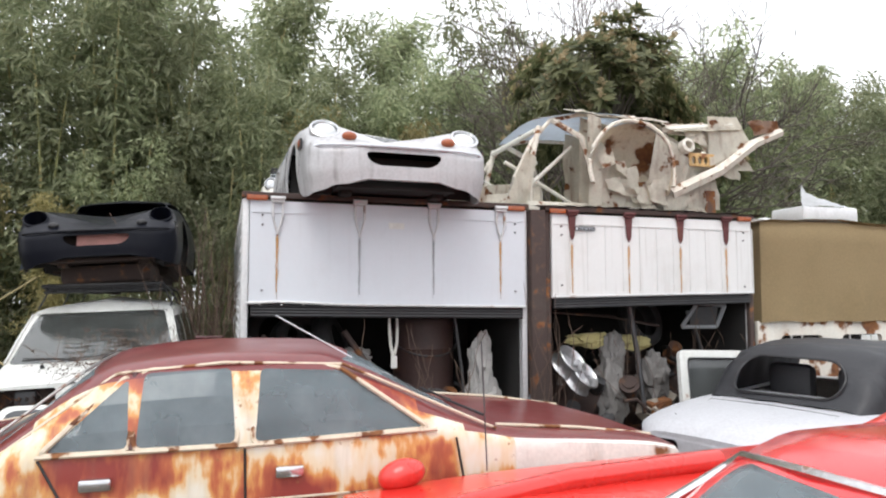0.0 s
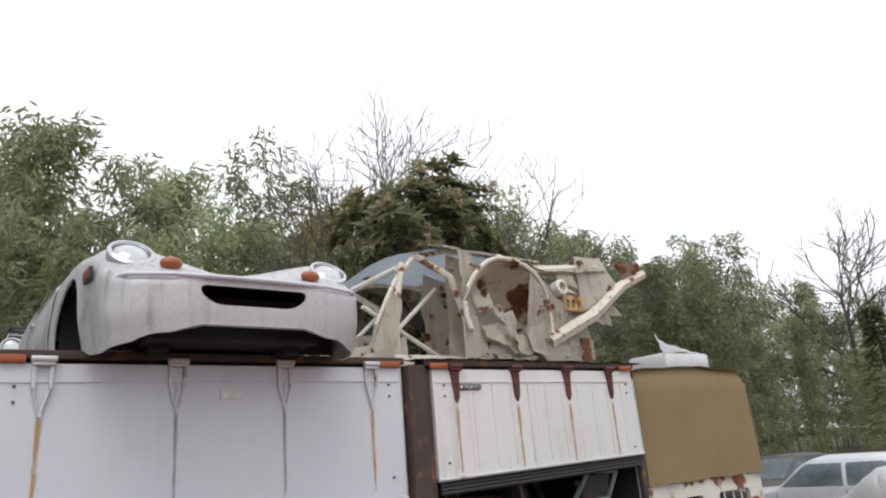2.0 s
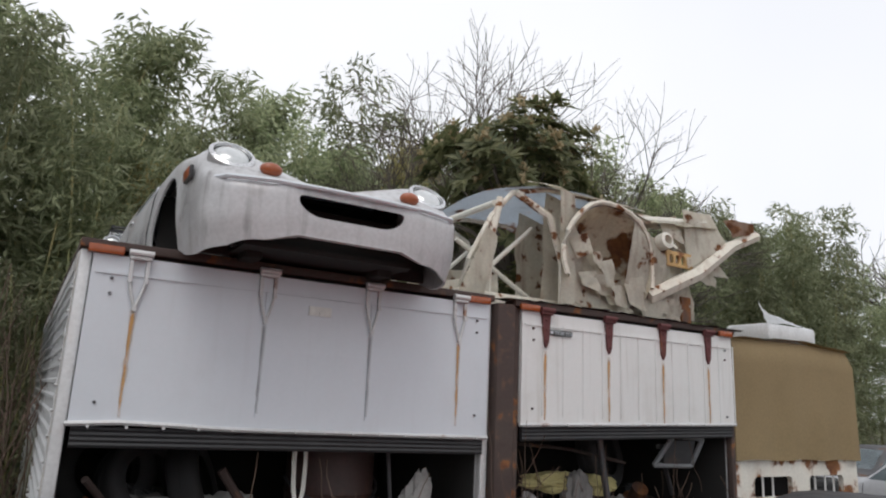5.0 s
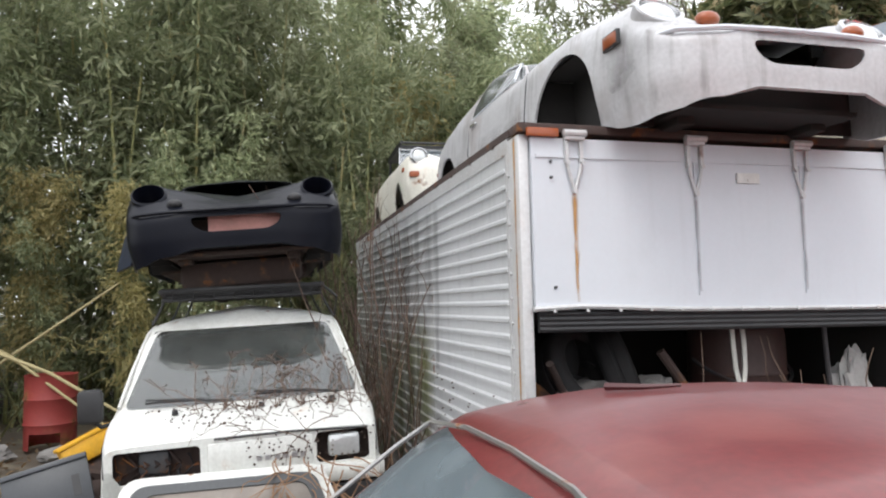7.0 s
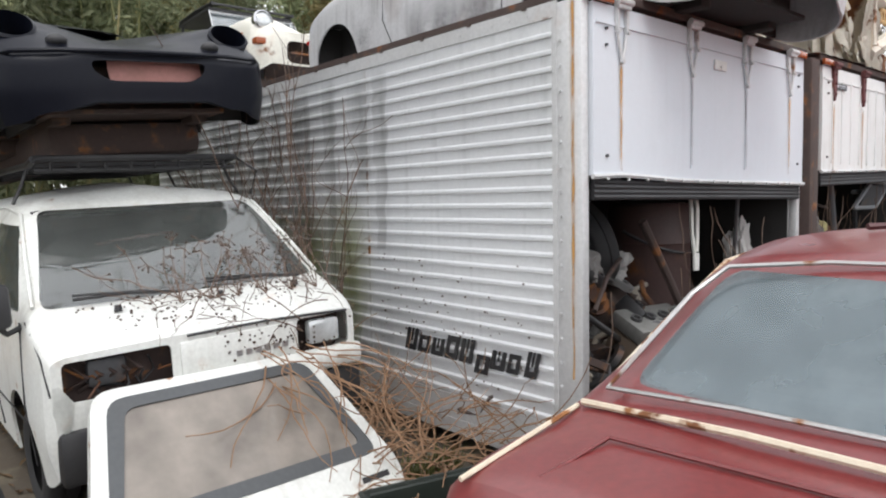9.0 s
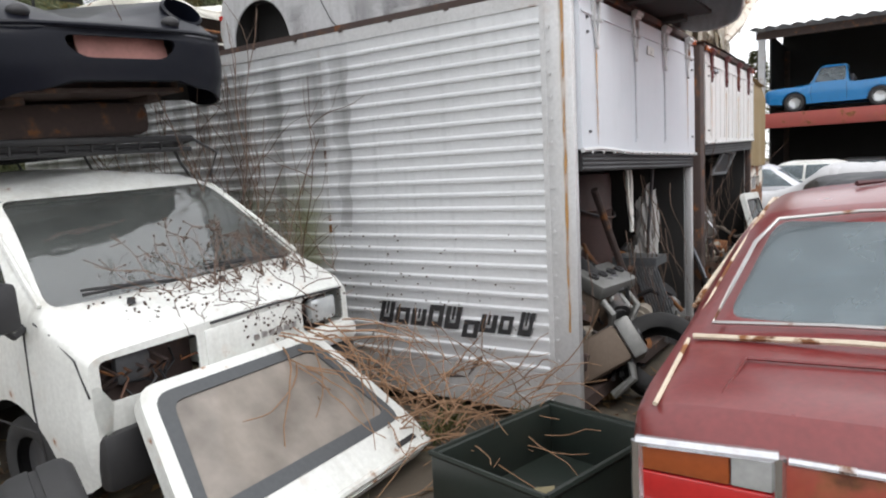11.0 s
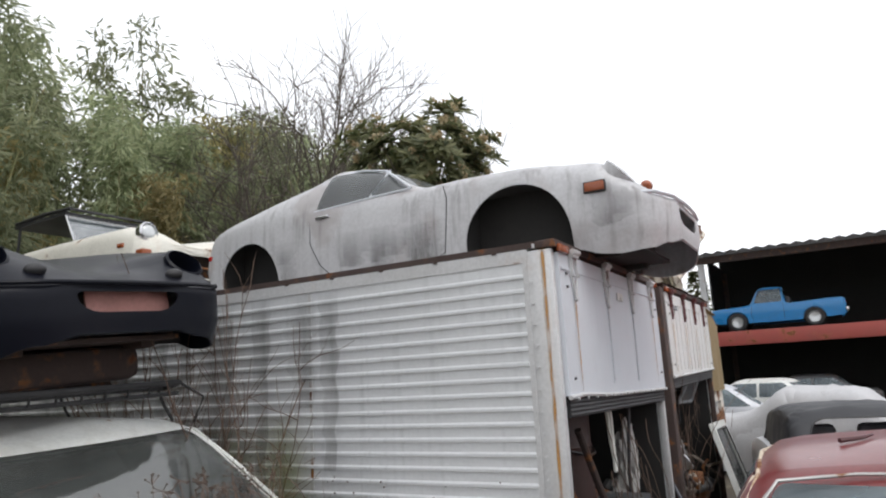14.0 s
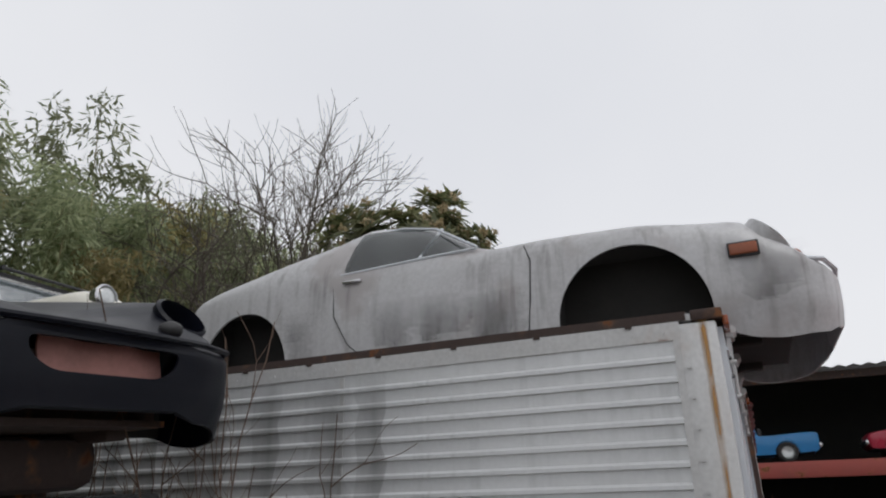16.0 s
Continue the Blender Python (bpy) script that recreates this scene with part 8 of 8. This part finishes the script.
def loquat(m, seed, height, size, clumps, label):
    r = random.Random(seed)
    t = thing("loquat_tree", label, "tree", m)
    bm = bmesh.new()
    blades, buds = [], []
    tube(bm, [(0, 0, 0), (0.1, 0.05, height * 0.3), (0, 0, height * 0.55)], 0.11, 8, 0.7)
    for i in range(clumps):
        v = unit(r)
        k = r.uniform(0.55, 1.0)
        c = Vector((v.x * size[0] * k, v.y * size[1] * k, height * 0.72 + v.z * size[2] * k + 0.15 * size[2] * noise.noise(v * 3)))
        tube(bm, [(0, 0, height * 0.52), tuple(c * 0.5 + Vector((0, 0, height * 0.3))), tuple(c)], 0.03, 4, 0.3)
        for s in range(9):
            cc = c + unit(r) * r.uniform(0.08, 0.36)
            up = (v + Vector((0, 0, 0.6))).normalized()
            for q in range(11):
                a = 2 * pi * q / 11 + r.uniform(-.2, .2)
                u = up.cross(Vector((0.3, 0.2, 0.9))).normalized()
                w = up.cross(u)
                d = (u * cos(a) + w * sin(a) + up * r.uniform(-0.1, 0.55) + Vector((0, 0, -0.15))).normalized()
                blades.append((cc, d, d.cross(up).normalized(), r.uniform(0.20, 0.32), r.uniform(0.034, 0.052)))
            if r.random() < 0.5:
                for q in range(18):
                    d = unit(r)
                    buds.append((cc + up * 0.08 + unit(r) * 0.05, d, d.cross(unit(r)).normalized(), 0.07, 0.026))
    part("trunk", bm, M_BARK, t)
    part("crown", leaves_mesh(blades), M_LOQUAT, t, "dark glossy whorled leaves", False)
    part("blossom", leaves_mesh(buds), M_BUD, t, "pale brown blossom heads", False)
    return t


loquat(Matrix.Translation((6.1, 10.2, 0)), 3, 6.9, (2.0, 1.3, 1.5), 62, "dark evergreen tree with pale blossom heads")
loquat(Matrix.Translation((7.7, 10.5, 0)), 5, 5.9, (1.4, 0.9, 0.95), 34, "lower dark evergreen tree with whorled leaves")
loquat(Matrix.Translation((6.9, 9.9, 0)), 7, 4.5, (1.0, 0.6, 0.85), 28, "dark evergreen bush beside the truck boxes")

# broad dark bushes and pines on the right horizon
for k, (x, y, h) in enumerate(((38, 16, 7.5), (44, 12, 8), (52, 10, 9), (60, 4, 10), (64, -4, 11), (66, -12, 10))):
    bm = bmesh.new()
    tube(bm, [(0, 0, 0), (0, 0, h)], 0.14, 6, 0.2)
    rr = random.Random(40 + k)
    blades = []
    for i in range(1500):
        u = rr.random() ** 0.7
        a = rr.uniform(0, 2 * pi)
        rad = (1 - u) * h * 0.24 * rr.uniform(0.3, 1.0) + 0.1
        d = Vector((cos(a), sin(a), -0.25)).normalized()
        blades.append((Vector((cos(a) * rad, sin(a) * rad, h * (0.12 + 0.88 * u))), d, d.cross(Vector((0, 0, 1))).normalized(), rr.uniform(0.3, 0.6), rr.uniform(0.06, 0.12)))
    t = thing("conifer", "dark conifer on the horizon behind the yard", "tree", Matrix.Translation((x, y, 0)), "horizon conifers")
    part("trunk", bm, M_BARK, t)
    part("crown", leaves_mesh(blades), M_LOQUAT, t, "", False)


# dry vines: over the van, on the box side, on the ground
def vine(bm, r, p, d, n, step, wander, rad, drop=0.0, floor=0.02):
    pts = [Vector(p)]
    d = Vector(d).normalized()
    for i in range(n):
        d = (d + unit(r) * wander + Vector((0, 0, -drop))).normalized()
        q = pts[-1] + d * step
        q.z = max(q.z, floor)
        pts.append(q)
    tube(bm, pts, rad, 4, 0.45)
    return pts


r = random.Random(12)
shrub = thing("dry_shrub", "bare twiggy shrub growing against the truck box", "shrub")
for i in range(34):
    bm = bmesh.new()
    p = (-0.12 + r.uniform(-0.08, 0.08), r.uniform(7.9, 9.3), 0.0)
    pts = vine(bm, r, p, (r.uniform(-.1, .05), r.uniform(-.3, .2), 1), 14, r.uniform(0.12, 0.20), 0.16, 0.007)
    for k in range(4, 14, 2):
        tip = vine(bm, r, pts[k], (r.uniform(-.3, .1), r.uniform(-1, 1), 0.8), 5, 0.09, 0.3, 0.0035)
        vine(bm, r, tip[2], (r.uniform(-.3, .1), r.uniform(-1, 1), 0.9), 4, 0.07, 0.3, 0.002)
    part("stem", bm, M_TWIG, shrub)
bm = bmesh.new()
heads = bmesh.new()
for i in range(18):
    p = (r.uniform(-1.5, -0.3), 7.05 + r.uniform(-0.1, 0.2), r.uniform(0.70, 1.05))
    pts = vine(bm, r, p, (r.uniform(-.6, .6), 0.5, r.uniform(0.0, 0.7)), 7, 0.07, 0.4, 0.0035, 0.03)
    for q in range(4):
        e = pts[-1 - q % 3] + unit(r) * 0.06
        tube(bm, [pts[-2], e], 0.002, 3)
        bmesh.ops.create_icosphere(heads, subdivisions=1, radius=r.uniform(0.004, 0.008), matrix=Matrix.Translation(e))
for i in range(6):
    base = Vector((-1.35 + 0.16 * i, 7.30, 1.0))
    for q in range(5):
        pts = vine(bm, r, base, (r.uniform(-.7, .7), 0.55, r.uniform(0.35, 0.9)), 5, 0.075, 0.25, 0.0032)
        for s in range(5):
            e = pts[-1] + unit(r) * 0.05
            tube(bm, [pts[-1], e], 0.002, 3)
            bmesh.ops.create_icosphere(heads, subdivisions=1, radius=0.007, matrix=Matrix.Translation(e))
onto = along(-1.18, 7.13, 0.0, -90, 2.2, 0.6)
for i in range(430):
    y = r.uniform(-0.45, 0.78) if r.random() < 0.75 else r.uniform(-0.75, 0.78)
    u = r.random()
    if i < 170:
        e = Vector((-0.315 - 0.59 * u - 0.06 * (y / 0.7) ** 2 + 0.02, y * (1 - 0.18 * u), 1.06 + 0.45 * u))
    elif i < 350:
        e = Vector((-0.03 - 0.26 * u, y, 0.932 + 0.125 * u - 0.03 * (y / 0.75) ** 2))
    else:
        e = Vector((0.045, abs(y), 0.66 + 0.2 * u))
    bmesh.ops.create_icosphere(heads, subdivisions=1, radius=r.uniform(0.004, 0.009), matrix=Matrix.Translation(onto @ e))
for i in range(60):
    y = r.uniform(-0.35, 0.75)
    p = onto @ Vector((r.uniform(-0.28, 0.03), y, r.uniform(0.92, 1.07)))
    vine(bm, r, p, (r.uniform(-1, 1), r.uniform(-.3, .3), r.uniform(-.2, .5)), 5, 0.05, 0.5, 0.0025, 0.02)
for i in range(90):
    e = Vector((0.09, r.uniform(6.2, 7.6), r.uniform(0.4, 1.15)))
    bmesh.ops.create_icosphere(heads, subdivisions=1, radius=r.uniform(0.004, 0.008), matrix=Matrix.Translation(e))
tagged(solid("dry_vines", bm, M_TWIG, True), "dry vines tangled over the van's front", "vines", kind="stuff")
tagged(solid("seed_heads", heads, worn("dry_seed_heads", (0.075, 0.05, 0.04), 0.9), False), "small dry seed heads stuck over the van", "seed heads", kind="stuff")
bm = bmesh.new()
for i in range(230):
    p = (r.uniform(-0.75, 0.05), r.uniform(6.0, 7.6), r.uniform(0.0, 0.35))
    vine(bm, r, p, (r.uniform(-1, 1), r.uniform(-1, .6), r.uniform(-.1, .7)), 7, 0.085, 0.3, 0.0045, 0.06)
for i in range(26):
    p = (r.uniform(-1.05, -0.55), 7.02, r.uniform(0.55, 0.75))
    vine(bm, r, p, (r.uniform(-.3, .6), -0.8, -0.1), 8, 0.09, 0.28, 0.005, 0.06)
tagged(solid("dead_bramble", bm, worn("dry_bramble", (0.26, 0.15, 0.085), 0.9, grime=0.2), True), "heap of dry brown bramble stems", "bramble", kind="stuff")
bm = bmesh.new()
for i in range(30):
    p = (r.uniform(3.0, 5.2), r.uniform(5.85, 6.3), r.uniform(1.0, 1.65))
    vine(bm, r, p, (r.uniform(-.5, .5), -0.1, -1), 9, r.uniform(0.05, 0.12), 0.35, 0.0038, 0.1)
for i in range(10):
    vine(bm, r, (2.72 + r.uniform(-.08, .2), 5.76, r.uniform(0.1, 0.6)), (r.uniform(-.2, .2), -0.05, 1), 9, 0.14, 0.2, 0.004)
for i in range(16):
    vine(bm, r, (r.uniform(0.3, 2.4), 5.95, r.uniform(0.9, 1.5)), (r.uniform(-.5, .5), -0.1, -1), 8, 0.10, 0.3, 0.004, 0.1)
tagged(solid("hanging_vines", bm, M_TWIG, True), "dry vines hanging through the open boxes", "vines", kind="stuff")

# litter on the ground near the boxes
blades = []
for i in range(5200):
    x, y = r.uniform(-5, 6), r.uniform(4.6, 13)
    d = Vector((r.uniform(-1, 1), r.uniform(-1, 1), r.uniform(-.1, .35))).normalized()
    blades.append((Vector((x, y, ground_height(x, y) + 0.012)), d, d.cross(Vector((r.uniform(-.4, .4), r.uniform(-.4, .4), 1))).normalized(), r.uniform(0.04, 0.12), r.uniform(0.008, 0.025)))
ob = solid("leaf_litter", leaves_mesh(blades), leaf_mat("dead_leaf", (0.10, 0.06, 0.03), (0.26, 0.18, 0.09), 0.1), False)
tagged(ob, "dead brown leaves scattered on the earth", "leaves", kind="stuff")
for i in range(7):
    bm = bmesh.new()
    rr = random.Random(i)
    blades = []
    for k in range(60):
        a = rr.uniform(0, 6.28)
        d = Vector((cos(a) * 0.5, sin(a) * 0.5, rr.uniform(0.5, 1))).normalized()
        blades.append((Vector((rr.uniform(-.08, .08), rr.uniform(-.08, .08), 0)), d, d.cross(Vector((0.1, 0.2, 1))).normalized(), rr.uniform(0.1, 0.25), 0.006))
    bm.free()
    ob = solid("grass_tuft", leaves_mesh(blades), leaf_mat("weed_leaf", (0.06, 0.075, 0.02), (0.16, 0.16, 0.06), 0.2), False)
    ob.location = (-0.1 - 0.35 * i + (1.6 if i > 4 else 0), 6.1 + 0.45 * (i % 4), 0)
    tagged(ob, "small weed tuft beside the truck box", "weeds", "weed tufts")
